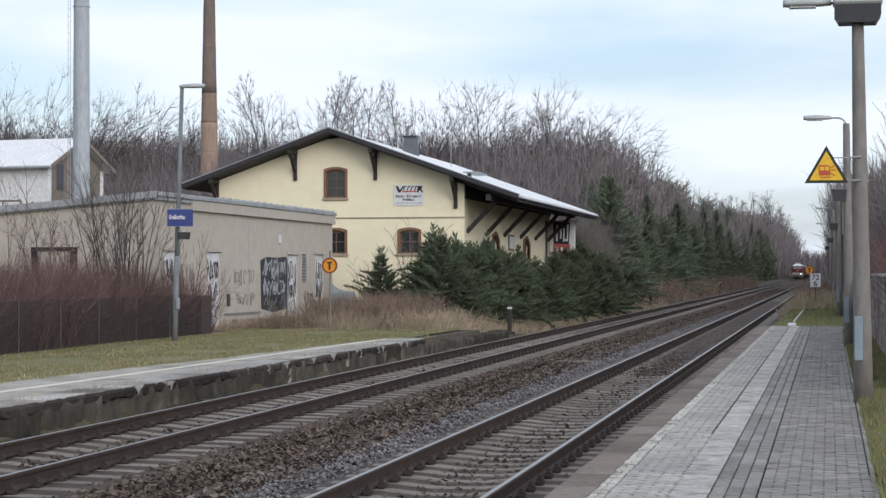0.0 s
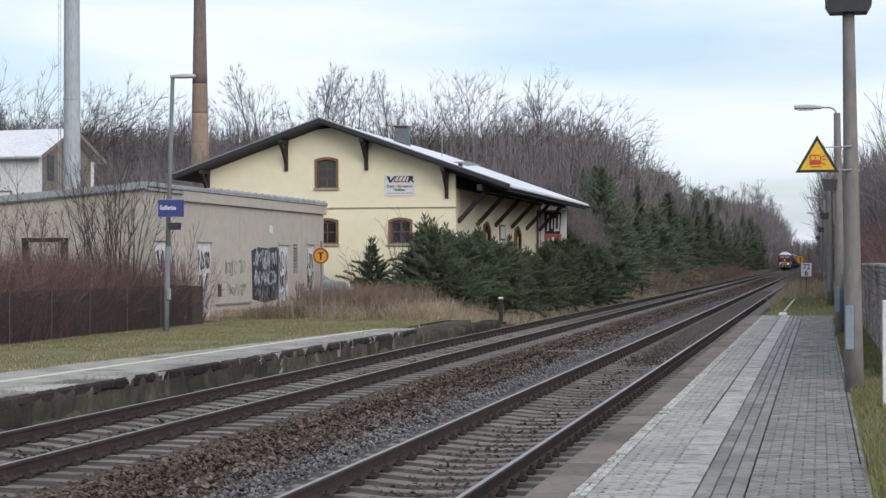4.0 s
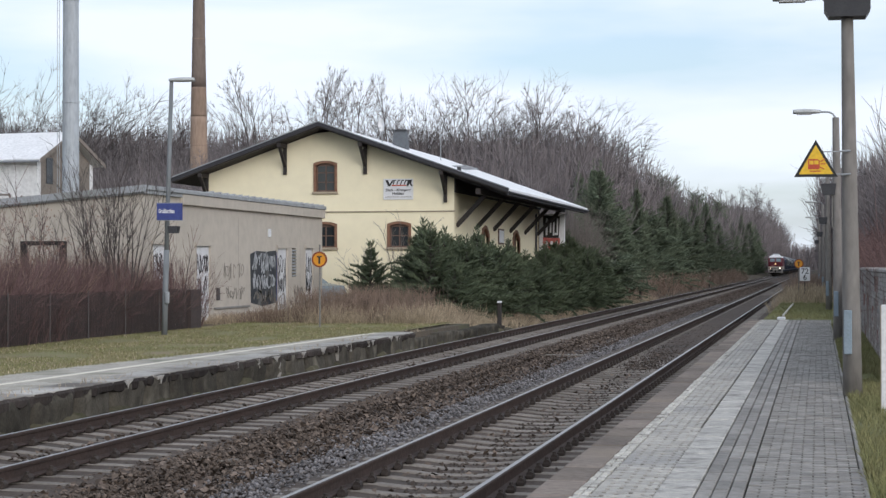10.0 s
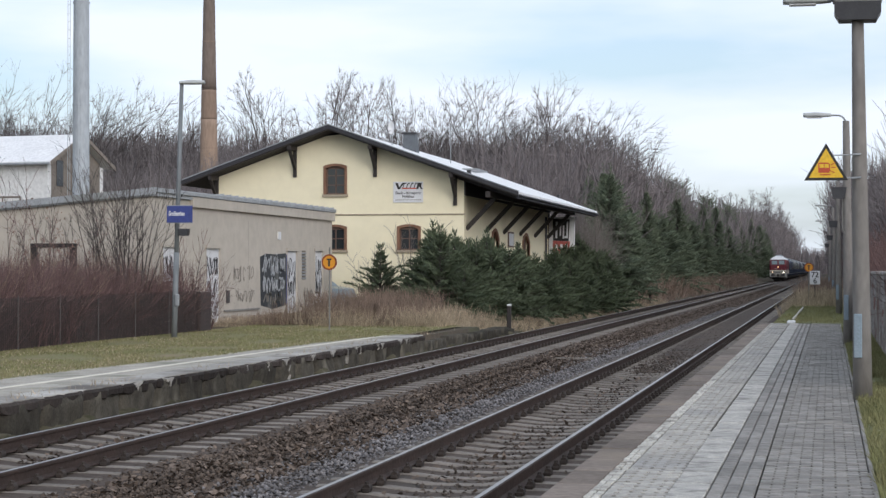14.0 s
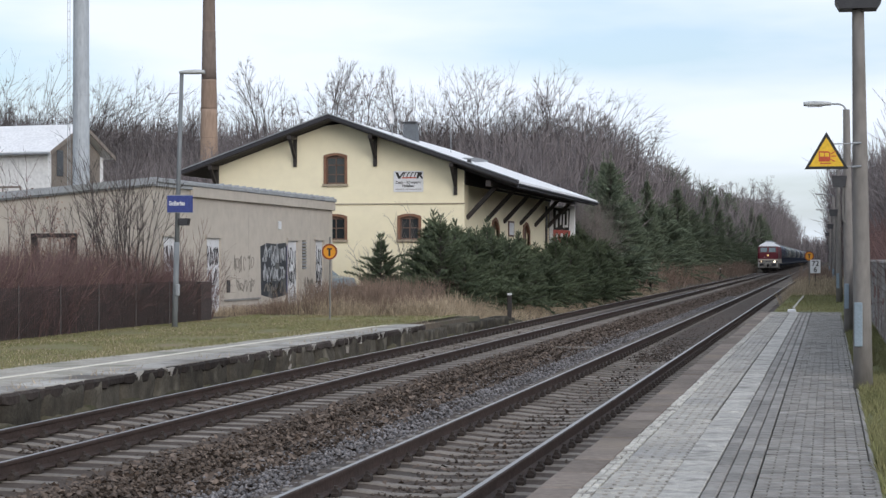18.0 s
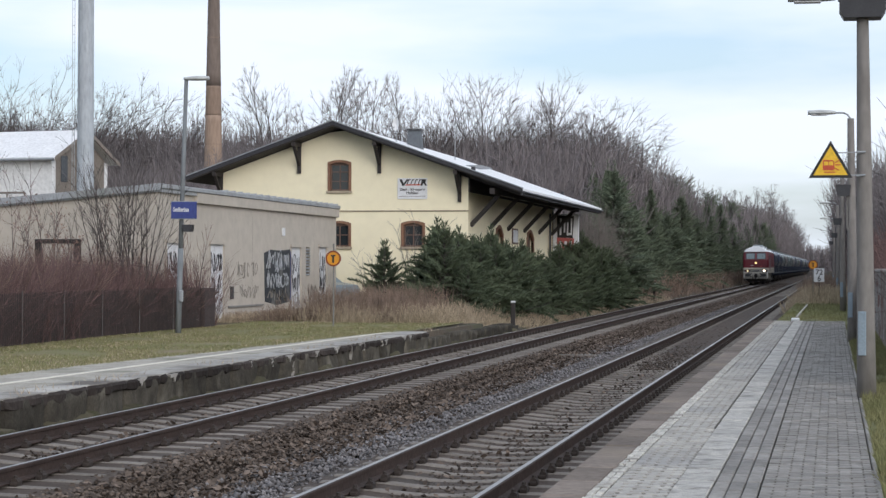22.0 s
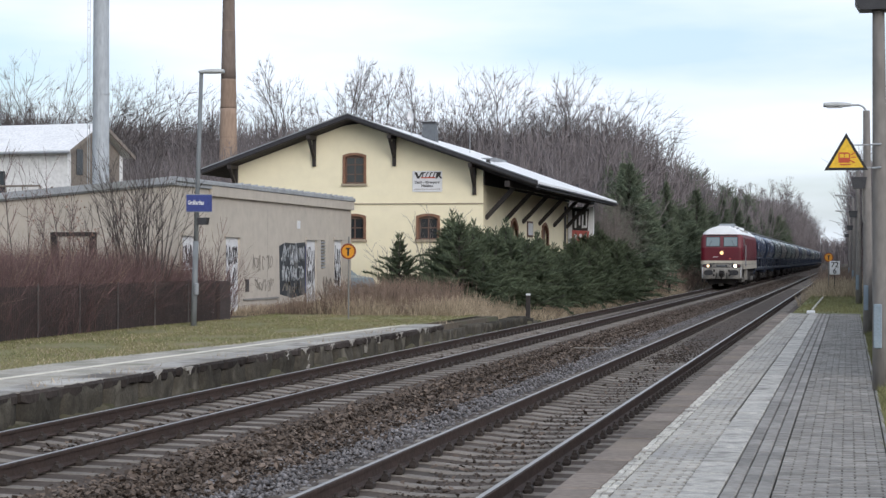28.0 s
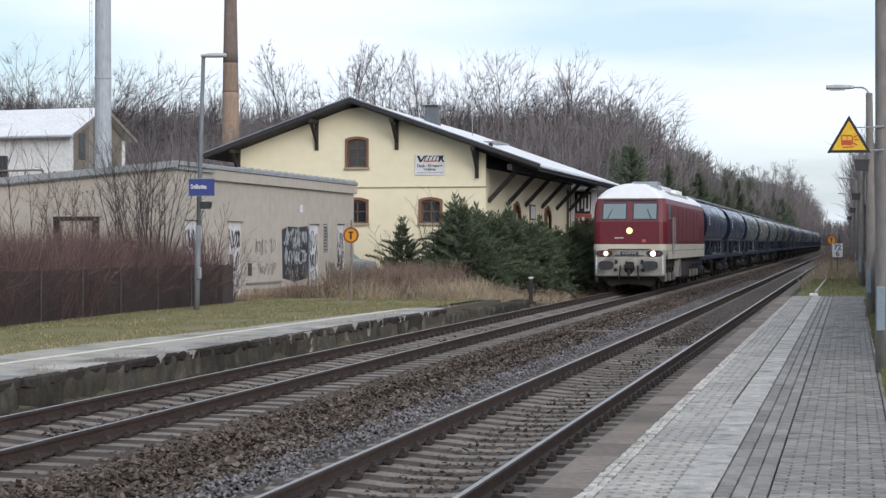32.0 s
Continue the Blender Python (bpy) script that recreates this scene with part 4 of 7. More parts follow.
    # purlin brackets on the gable
    for x in (-21.53, -18.14, -14.8, -24.9):
        zt = shed_roof_z(x) - 0.08
        g = Geo().box(x - 0.07, x + 0.07, SHED_Y0 - 0.12, SHED_Y0 - 0.001, zt - 1.25, zt, 0.012)
        g.prism([(SHED_Y0 - 0.1, zt - 0.95), (SHED_Y0 - 0.1, zt - 0.8), (SHED_Y0 - 0.95, zt - 0.02), (SHED_Y0 - 0.95, zt - 0.16)], "x", x - 0.06, x + 0.06)
        g.box(x - 0.08, x + 0.08, SHED_Y0 - 1.0, SHED_Y0, zt - 0.16, zt + 0.005)
        part("gable_bracket", g, DARKWOOD, shed, "dark timber roof bracket")
    # firm's sign board on the gable
    sign = part("sign_board", Geo().box(-17.38, -16.14, SHED_Y0 - 0.04, SHED_Y0 - 0.012, 4.70, 5.55, 0.005), SIGNWHITE, shed, "white sign board with dark lettering bars")
    fy = SHED_Y0 - 0.041
    mark = Geo().prism([(-17.30, 5.50), (-17.19, 5.50), (-17.12, 5.33), (-17.0, 5.50), (-16.92, 5.50), (-17.1, 5.24), (-17.18, 5.24)], "y", fy - 0.005, fy)
    for k in range(4):
        x = -17.0 + k * 0.155
        mark.prism([(x, 5.30), (x + 0.04, 5.30), (x + 0.115, 5.50), (x + 0.075, 5.50)], "y", fy - 0.005, fy)
        mark.prism([(x + 0.06, 5.46), (x + 0.16, 5.46), (x + 0.175, 5.50), (x + 0.075, 5.50)], "y", fy - 0.009, fy - 0.0055)
    mark.prism([(-16.42, 5.24), (-16.35, 5.24), (-16.29, 5.34), (-16.22, 5.24), (-16.14, 5.24), (-16.22, 5.36), (-16.18, 5.50), (-16.36, 5.50)], "y", fy - 0.005, fy)
    part("firm_mark", mark, SIGNBLACK, sign, "bold slanting black mark")
    part("red_stroke", Geo().prism([(-17.05, 5.25), (-16.45, 5.25), (-16.40, 5.30), (-17.0, 5.30)], "y", fy - 0.012, fy - 0.009), SIGNRED, sign, "red underline")
    for body, z in (("Dach - Klempner", 5.085), ("Holzbau", 4.945)):
        o = part("lettering", text_mesh(body, 0.15, SIGNBLACK), None, sign, "black word " + body)
        o.location, o.rotation_euler = (-16.76, fy - 0.004, z), (radians(90), 0, 0)
    bars_text(-17.3, -16.2, 4.79, 4.835, fy, 14, GREYPAINT, sign, "lettering")
    # small notice on the side wall, metal drain pipe, ramp
    notice = part("notice_board", Geo().box(SHED_XR, SHED_XR + 0.05, 85.6, 87.1, 3.0, 3.72, 0.01), FRAMEWOOD, shed, "small framed notice")
    part("notice_sheet", Geo().box(SHED_XR + 0.051, SHED_XR + 0.056, 85.72, 86.98, 3.08, 3.64), SIGNWHITE, notice, "white sheet")
    part("downpipe", Geo().tube((SHED_XR + 0.1, 97.0, 0.6), (SHED_XR + 0.1, 97.0, 4.7), 0.06), LAMPDARK, shed, "dark downpipe")
    part("ramp", Geo().box(SHED_XR, -12.4, 75.2, 99.0, -0.3, 1.08, 0.03), PLINTH, shed, "concrete loading ramp")
    # chimney, dish and aerial on the roof
    taper = Geo().add([(x, y, z) for z, w in ((6.9, 0.36), (8.12, 0.27)) for x, y in ((-18.66 - w, 84 - w), (-18.66 + w, 84 - w), (-18.66 + w, 84 + w), (-18.66 - w, 84 + w))],
                      [(3, 2, 1, 0), (4, 5, 6, 7), (0, 1, 5, 4), (1, 2, 6, 5), (2, 3, 7, 6), (3, 0, 4, 7)])
    ch = part("chimney", taper, CHIMNEYCLAD, shed, "slate-grey clad chimney")
    part("chimney_cap", Geo().box(-19.0, -18.32, 83.66, 84.34, 8.125, 8.21, 0.015), LAMPDARK, ch, "dark cap")
    g = Geo()
    for i in range(8):
        a0, a1 = radians(45 * i), radians(45 * (i + 1))
        g.add([(-18.6, 79.9, 8.12), (-18.6 + 0.15 * math.cos(a0), 79.8, 8.12 + 0.3 * math.sin(a0)), (-18.6 + 0.15 * math.cos(a1), 79.8, 8.12 + 0.3 * math.sin(a1)),
               (-18.6, 79.96, 8.12)], [(0, 1, 2), (3, 2, 1)])
    dish = part("satellite_dish", g, SIGNWHITE, shed, "white satellite dish", fix=False)
    part("dish_mast", Geo().tube((-18.6, 80.0, 7.0), (-18.6, 80.0, 8.2), 0.025).tube((-18.95, 80.0, 7.9), (-18.6, 79.7, 8.0), 0.02), GALV, dish, "thin mast and arm")
    part("aerial_mast", Geo().tube((-17.6, 88.0, 6.9), (-17.6, 88.0, 8.9), 0.02), GALV, shed, "thin aerial mast")
    for i in range(9):
        g = Geo().box(-15.9, -15.2, 82.0 + i * 0.32, 82.06 + i * 0.32, shed_roof_z(-15.9) + 0.1, shed_roof_z(-15.9) + 0.16)
        part("snow_guard", g, GALV, shed, "metal snow guard")
    for y in (74.3, 99.8):
        part("roof_vent", Geo().box(-14.2, -14.05, y, y + 0.18, shed_roof_z(-14.1) + 0.1, shed_roof_z(-14.1) + 0.32), LAMPDARK, shed, "dark roof fitting")
    return shed


build_shed()


def build_annex():
    ob = thing("sign_wall", "white painted board wall with faded red and black lettering shapes", "wall")
    y = 98.5
    part("boarding", Geo().box(-14.42, -13.08, y, y + 0.3, 0.1, 4.72, 0.01), SIGNWHITE, ob, "white painted boarding")
    part("corner_post", Geo().box(-14.62, -14.43, y - 0.05, y + 0.2, 0.1, 4.9, 0.01), DARKWOOD, ob, "dark corner post")
    part("red_field", Geo().prism([(-14.2, 2.85), (-13.36, 2.78), (-13.3, 3.45), (-14.22, 3.5)], "y", y - 0.008, y - 0.002), REDPAINT, ob, "faded red field")
    dark = part("dark_field", Geo().prism([(-14.2, 3.5), (-13.38, 3.46), (-13.32, 4.62), (-14.22, 4.66)], "y", y - 0.008, y - 0.002), SIGNBLACK, ob, "black painted field")
    for x0, x1, z0, z1 in ((-14.08, -13.98, 3.62, 4.5), (-13.98, -13.84, 4.28, 4.36), (-13.86, -13.78, 3.75, 4.5), (-13.70, -13.62, 3.6, 4.3), (-13.62, -13.5, 3.62, 3.74), (-13.5, -13.42, 3.62, 4.5)):
        part("pale_stroke", Geo().prism([(x0, z0), (x1, z0), (x1 + 0.02, z1), (x0 + 0.02, z1)], "y", y - 0.013, y - 0.009), SIGNWHITE, dark, "white painted stroke")
    for x0 in (-14.1, -13.84, -13.58):
        part("pale_stroke", Geo().prism([(x0, 2.98), (x0 + 0.13, 2.97), (x0 + 0.15, 3.3), (x0 + 0.02, 3.31)], "y", y - 0.013, y - 0.009), SIGNWHITE, ob, "white bar on the red field")


build_annex()


# ---- flat-roofed outbuilding ----
def squiggle(parent, x, y0, y1, z0, z1, n, r, material, name="graffiti"):
    """A row of loose spray-paint loops and strokes on a wall that faces +x, no letters."""
    g = Geo()
    def stroke(pts):
        for p, q in zip(pts, pts[1:]):
            d = q - p
            if d.length < 1e-4:
                continue
            s, e, dx = Vector((0, -d.z, d.y)).normalized() * r, d.normalized() * r * 0.6, Vector((0.003, 0, 0))
            vs = [p - s - e, p + s - e, q + s + e, q - s + e]
            g.add([v - dx for v in vs] + [v + dx for v in vs], [(0, 1, 2, 3), (7, 6, 5, 4), (0, 4, 5, 1), (1, 5, 6, 2), (2, 6, 7, 3), (3, 7, 4, 0)])
    for k in range(n):
        cy, cz = y0 + (y1 - y0) * (k + 0.5) / n, (z0 + z1) / 2 + (z1 - z0) * rng.uniform(-0.12, 0.12)
        ry, rz = (y1 - y0) / n * rng.uniform(0.35, 0.6), (z1 - z0) * rng.uniform(0.3, 0.55)
        fy, fz, p0, p1, lean = rng.uniform(0.6, 1.7), rng.uniform(1.2, 2.6), rng.uniform(0, 6.28), rng.uniform(0, 6.28), rng.uniform(-0.3, 0.5)
        span = rng.uniform(3.0, 5.5)
        pts = []
        for i in range(13):
            t = span * i / 12
            u, v = math.sin(fy * t + p0), math.sin(fz * t + p1)
            pts.append(Vector((x, cy + ry * u + lean * ry * v + rng.normal(0, 0.01), cz + rz * v + rng.normal(0, 0.012))))
        stroke(pts)
        if rng.uniform() < 0.5:
            a = rng.uniform(-0.5, 0.5)
            stroke([Vector((x, cy + ry * a, cz - rz)), Vector((x, cy + ry * (a + rng.uniform(-0.4, 0.6)), cz + rz * 1.1))])
    o = part(name, g, material, parent)
    tagged(o, kind="stuff")
    return o


def build_outbuilding():
    ob = thing("outbuilding", "low grey rendered outbuilding with graffiti and white doors", "building")
    X, Y0, Y1 = -18.9, 51.1, 71.0
    doors = [(51.9, 53.1, 2.68), (55.8, 57.25, 2.68), (64.75, 66.1, 2.68), (68.45, 69.65, 2.72)]
    holes = [(a, b, 0.2, z) for a, b, z in doors] + [(66.7, 67.25, 1.6, 2.66)]
    part("front_wall", welded(wall_panel(Y0, Y1, 0.1, lambda y: 4.065, holes, X - 0.3, X, across="x"), "front_wall", RENDER), None, ob, "stained grey render")
    end = Geo().prism([(X - 0.3, 0.1), (X - 0.3, 4.04), (X - 9.0, 3.3), (X - 9.0, 0.1)], "y", Y0, Y0 + 0.3)
    part("end_wall", end, RENDER, ob, "grey render end wall")
    part("far_end_wall", Geo().prism([(X - 0.3, 0.1), (X - 0.3, 4.04), (X - 9.0, 3.3), (X - 9.0, 0.1)], "y", Y1 - 0.3, Y1), RENDER, ob)
    part("rear_wall", Geo().box(X - 9.3, X - 9.0, Y0, Y1, 0.1, 3.26), RENDER, ob)
    z = lambda x: 4.06 + (x - X) * 0.085
    roof = Geo().prism([(X + 0.1, z(X) + 0.01), (X + 0.1, z(X) + 0.12), (X - 9.4, z(X - 9.4) + 0.12), (X - 9.4, z(X - 9.4) + 0.01)], "y", Y0 - 0.12, Y1 + 0.05)
    part("roof", roof, CORRUGATE, ob, "grey corrugated roof")
    part("eaves_band", Geo().box(X - 0.02, X + 0.16, Y0 - 0.12, Y1 + 0.05, 4.172, 4.31, 0.02), CORRUGATE, ob, "pale grey eaves band")
    part("fascia", Geo().box(X + 0.003, X + 0.12, Y0 + 3.2, Y1 + 0.03, 3.85, 4.168, 0.012), RENDER, ob, "rendered eaves beam")
    verge = Geo().prism([(X + 0.16, z(X) + 0.06), (X + 0.16, z(X) + 0.25), (X - 9.4, z(X - 9.4) + 0.25), (X - 9.4, z(X - 9.4) + 0.06)], "y", Y0 - 0.2, Y0 - 0.123)
    part("verge_board", verge, CORRUGATE, ob, "grey verge board")
    rolls = Geo()
    for i in range(20):
        y = Y0 + 6 + i * 0.75
        if y < Y1:
            rolls.tube((X + 0.17, y, 4.32), (X - 2.0, y, 4.19), 0.05, 0.05, 6)
    tagged(part("corrugations", rolls, CORRUGATE, ob), kind="stuff")
    for k, (a, b, zt) in enumerate(doors):
        d = part("door", Geo().box(X - 0.09, X - 0.04, a + 0.04, b - 0.04, 0.2, zt - 0.04, 0.008), WHITEDOOR, ob, "white metal door covered in graffiti")
        jamb = Geo().box(X - 0.12, X + 0.02, a, a + 0.04, 0.2, zt).box(X - 0.12, X + 0.02, b - 0.04, b, 0.2, zt).box(X - 0.24, X + 0.06, a - 0.08, b + 0.08, zt - 0.05, zt + 0.06)
        part("door_frame", jamb, RENDER, d, "rendered door frame")
        squiggle(d, X - 0.035, a + 0.12, b - 0.1, 1.7, 2.35, 3, 0.024, BLACKPAINT)
        squiggle(d, X - 0.035, a + 0.12, b - 0.1, 1.0, 1.65, 3, 0.024, BLACKPAINT)
        squiggle(d, X - 0.035, a + 0.2, b - 0.2, 0.5, 0.95, 2, 0.02, GREYPAINT)
    louvre = Geo()
    for i in range(9):
        louvre.box(X - 0.12, X + 0.02, 66.7, 67.25, 1.62 + i * 0.115, 1.68 + i * 0.115)
    part("louvre", louvre, CORRUGATE, ob, "louvred vent")
    g = Geo().prism([(61.6, 0.75), (61.5, 2.4), (62.2, 2.52), (63.3, 2.5), (64.6, 2.55), (64.7, 2.3), (64.65, 0.7), (63.0, 0.6)], "x", X + 0.002, X + 0.006)
    part("painted_patch", g, BLUEPAINT, ob, "dark blue-black graffiti panel")
    part("blue_edge", Geo().prism([(64.68, 0.75), (64.69, 2.5), (64.745, 2.5), (64.745, 0.75)], "x", X + 0.002, X + 0.012), SIGNBLUE, ob, "blue painted edge")
    squiggle(ob, X + 0.011, 61.7, 64.5, 1.85, 2.42, 7, 0.034, WHITEPAINT)
    squiggle(ob, X + 0.011, 61.8, 64.4, 1.2, 1.72, 6, 0.034, WHITEPAINT)
    squiggle(ob, X + 0.011, 61.9, 64.2, 0.8, 1.15, 4, 0.04, GREYPAINT)
    squiggle(ob, X + 0.006, 58.4, 60.8, 1.6, 2.1, 6, 0.014, GREYPAINT)
    squiggle(ob, X + 0.006, 58.9, 60.8, 0.9, 1.3, 5, 0.014, GREYPAINT)
    squiggle(ob, X + 0.006, 67.0, 68.2, 0.6, 1.3, 3, 0.04, GREYPAINT)
    part("wall_plate", Geo().box(X, X + 0.03, 63.6, 63.95, 3.02, 3.3, 0.005), SIGNWHITE, ob, "small white wall plate")
    part("gas_pipe", Geo().tube((X + 0.04, 57.9, 0.9), (X + 0.04, 57.9, 1.3), 0.07), LAMPDARK, ob, "dark wall fitting")
    part("ledge", Geo().box(X, X + 0.05, 57.6, 61.4, 0.62, 0.68), PLINTH, ob, "thin plinth ledge")
    for i, y in enumerate((54.0, 60.2, 67.8)):
        part("render_crack", Geo().box(X + 0.0005, X + 0.002, y, y + 0.012, 0.6, 3.6), GREYPAINT, ob)
    # weathered shutters in the end wall
    for x0 in (-22.6, -21.4):
        part("shutter_post", Geo().box(x0, x0 + 0.22, Y0 - 0.03, Y0 + 0.05, 0.9, 2.6, 0.01), DARKWOOD, ob, "dark timber post on the end wall")
    part("shutter_lintel", Geo().box(-22.6, -21.18, Y0 - 0.05, Y0 + 0.05, 2.602, 2.72, 0.01), DARKWOOD, ob, "dark timber lintel")


build_outbuilding()


# ---- lamps, masts and signs ----
def lamp_head(g, x0, x1, y, z):
    """A long flat luminaire from x0 (tip) to x1 (neck)."""
    s = 1 if x1 > x0 else -1
    n = 9
    rings = []
    for i in range(n):
        t = i / (n - 1)
        x = x0 + (x1 - x0) * t
        w, hgt = 0.13 * (0.55 + 0.45 * math.sin(math.pi * min(1, t * 0.8 + 0.15))), 0.055 * (0.6 + 0.5 * math.sin(math.pi * min(1.0, t * 0.75 + 0.2)))
        rings.append([(x, y + w * math.cos(a), z + hgt * math.sin(a) * (1.3 if math.sin(a) > 0 else 0.7)) for a in [2 * math.pi * k / 10 for k in range(10)]])
    vs = [p for r in rings for p in r]
    fs = [(10 * i + k, 10 * i + (k + 1) % 10, 10 * (i + 1) + (k + 1) % 10, 10 * (i + 1) + k) for i in range(n - 1) for k in range(10)]
    fs += [tuple(range(9, -1, -1)), tuple(10 * (n - 1) + k for k in range(10))]
    return g.add(vs, fs)


def concrete_mast(y, x=0.44, height=5.21, r0=0.128, r1=0.076, speaker=True):
    m = thing("street_lamp", "tapered concrete platform lamp mast with a grey luminaire", "lamp", "platform lamp masts", (x, y, 0.2))
    g = loft(pole_rings([(-0.06 * a, height * a, r0 + (r1 - r0) * a) for a in (0, 0.2, 0.4, 0.6, 0.8, 1.0)]))
    part("pole", g, CONCRETE, m, "weathered concrete pole", True)
    h = height
    arm = [(-0.06, 0, h - 0.12), (-0.07, 0, h + 0.0), (-0.13, 0, h + 0.09), (-0.22, 0, h + 0.13), (-0.42, 0, h + 0.135)]
    part("arm", Geo().path(arm, 0.02, 8), GALV, m, "thin bent arm")
    head = part("luminaire", lamp_head(Geo(), -1.03, -0.40, 0, h + 0.13), LAMPGREY, m, "pale grey luminaire", True)
    part("diffuser", Geo().box(-0.95, -0.6, -0.08, 0.08, h + 0.075, h + 0.095, 0.008), SIGNWHITE, head, "white diffuser")
    box = Geo().box(-0.118, -0.01, -0.165, -0.115, 0.62, 1.2, 0.01)
    part("cable_cover", box, BLUEGREY, m, "blue-grey cable cover")
    if speaker:
        s = part("loudspeaker", Geo().prism([(-0.36, 3.42), (-0.09, 3.42), (-0.05, 3.68), (-0.40, 3.68)], "y", -0.12, 0.12), LAMPDARK, m, "dark horn loudspeaker")
        part("bracket", Geo().tube((-0.1, 0, 3.55), (0.0, 0, 3.5), 0.02).tube((-0.02, -0.02, 3.3), (-0.02, -0.02, 3.7), 0.025), GALV, s, "pale bracket")
        part("conduit", Geo().path([(-0.14, -0.05, 3.4), (-0.145, -0.06, 2.7), (-0.09, -0.08, 2.6)], 0.016, 6), POSTGREY, m, "grey conduit")
    return m


def build_near_mast():
    m = concrete_mast(25.5, speaker=False)
    head = part("floodlight", Geo().prism([(-0.30, 5.06), (0.18, 5.06), (0.24, 5.16), (0.24, 5.3), (-0.36, 5.3), (-0.36, 5.16)], "y", -0.2, 0.22), LAMPDARK, m, "dark box floodlight")
    part("floodlight_hood", Geo().box(-0.38, 0.26, -0.22, 0.24, 5.3, 5.46, 0.03), LAMPGREY, head, "grey hood")
    # warning triangle on two straps
    sg = thing("warning_sign", "yellow triangular warning sign with a black border", "sign", at=(-0.03, 25.28, 3.15))
    tri = lambda s, z: [(-0.283 * s, z), (0.283 * s, z), (0.0, z + 0.49 * s)]
    part("border", Geo().prism(tri(1.0, 0.0), "y", 0.0, 0.012), SIGNBLACK, sg, "black border plate")
    face = part("face", Geo().prism([(-0.222, 0.036), (0.222, 0.036), (0.0, 0.42)], "y", -0.004, -0.0005), SIGNYELLOW, sg, "yellow face")
    part("train_symbol", Geo().prism([(-0.10, 0.10), (0.04, 0.10), (0.05, 0.13), (0.05, 0.215), (0.02, 0.235), (-0.10, 0.235)], "y", -0.008, -0.0045), SIGNRED, face, "red train symbol")
    marks = Geo().box(-0.085, -0.03, -0.011, -0.0082, 0.165, 0.215).box(-0.02, 0.035, -0.011, -0.0082, 0.165, 0.215)
    part("window_marks", marks, SIGNYELLOW, face)
    air = Geo()
    for a, b in (((0.06, 0.20), (0.12, 0.235)), ((0.06, 0.17), (0.13, 0.17)), ((0.05, 0.13), (0.11, 0.10)), ((-0.08, 0.075), (0.06, 0.075))):
        air.tube((a[0], -0.006, a[1]), (b[0], -0.006, b[1]), 0.009, n=4)
    part("draught_marks", air, SIGNRED, face)
    part("strap", Geo().tube((-0.1, 0.03, 0.03), (0.37, 0.12, 0.04), 0.008).tube((0.03, 0.03, 0.33), (0.37, 0.12, 0.34), 0.008).tube((0.33, 0.09, 0.03), (0.45, 0.09, 0.04), 0.014).tube((0.33, 0.09, 0.34), (0.45, 0.09, 0.345), 0.014), GALV, sg, "steel mounting straps")


build_near_mast()
for y, x in ((44.5, 0.46), (75.0, 0.40), (107.0, 0.30), (141.0, 0.1)):
    concrete_mast(y, x)


def build_west_lamp():
    m = thing("street_lamp", "slender leaning galvanised lamp post with a flat luminaire", "lamp", at=(-16.17, 45.3, 0.2))
    g = Geo().tube((0, 0, 0), (0.06, 0, 2.2), 0.075, 0.07, 10).tube((0.06, 0, 2.2), (0.19, 0, 6.45), 0.06, 0.05, 10)
    part("pole", g, POLEGREY, m, "grey steel pole", True)
    part("luminaire", lamp_head(Geo(), 0.78, 0.14, 0, 6.47), LAMPGREY, m, "pale flat luminaire", True)
    part("junction_box", Geo().box(0.06, 0.16, -0.12, -0.04, 0.85, 1.15, 0.02), GALV, m, "small junction box")
    sp = part("loudspeaker", Geo().prism([(0.16, 2.62), (0.36, 2.62), (0.39, 2.8), (0.13, 2.8)], "y", -0.12, 0.1), LAMPDARK, m, "dark loudspeaker")
    part("bracket", Geo().tube((0.08, 0, 2.72), (0.2, 0, 2.72), 0.02), GALV, sp)
    s = thing("station_sign", "blue station name sign with narrow white letters", "sign", at=(-15.98, 45.17, 3.36), turn=8)
    part("panel", Geo().box(-0.325, 0.325, -0.02, 0.02, -0.21, 0.21, 0.006), SIGNBLUE, s, "dark blue panel")
    part("rim", Geo().box(-0.33, 0.33, -0.012, 0.03, 0.212, 0.228).box(-0.33, 0.33, -0.012, 0.03, -0.228, -0.212), GALV, s)
    name = text_mesh("Großharthau", 0.155, SIGNWHITE)
    wide = max(v.co.x for v in name.vertices) * 2
    name.transform(Matrix.Diagonal((0.40 / wide, 1.0, 1.0, 1.0)))
    o = part("lettering", name, None, s, "white narrow letters")
    o.location, o.rotation_euler = (-0.075, -0.0245, 0.012), (radians(90), 0, 0)


build_west_lamp()


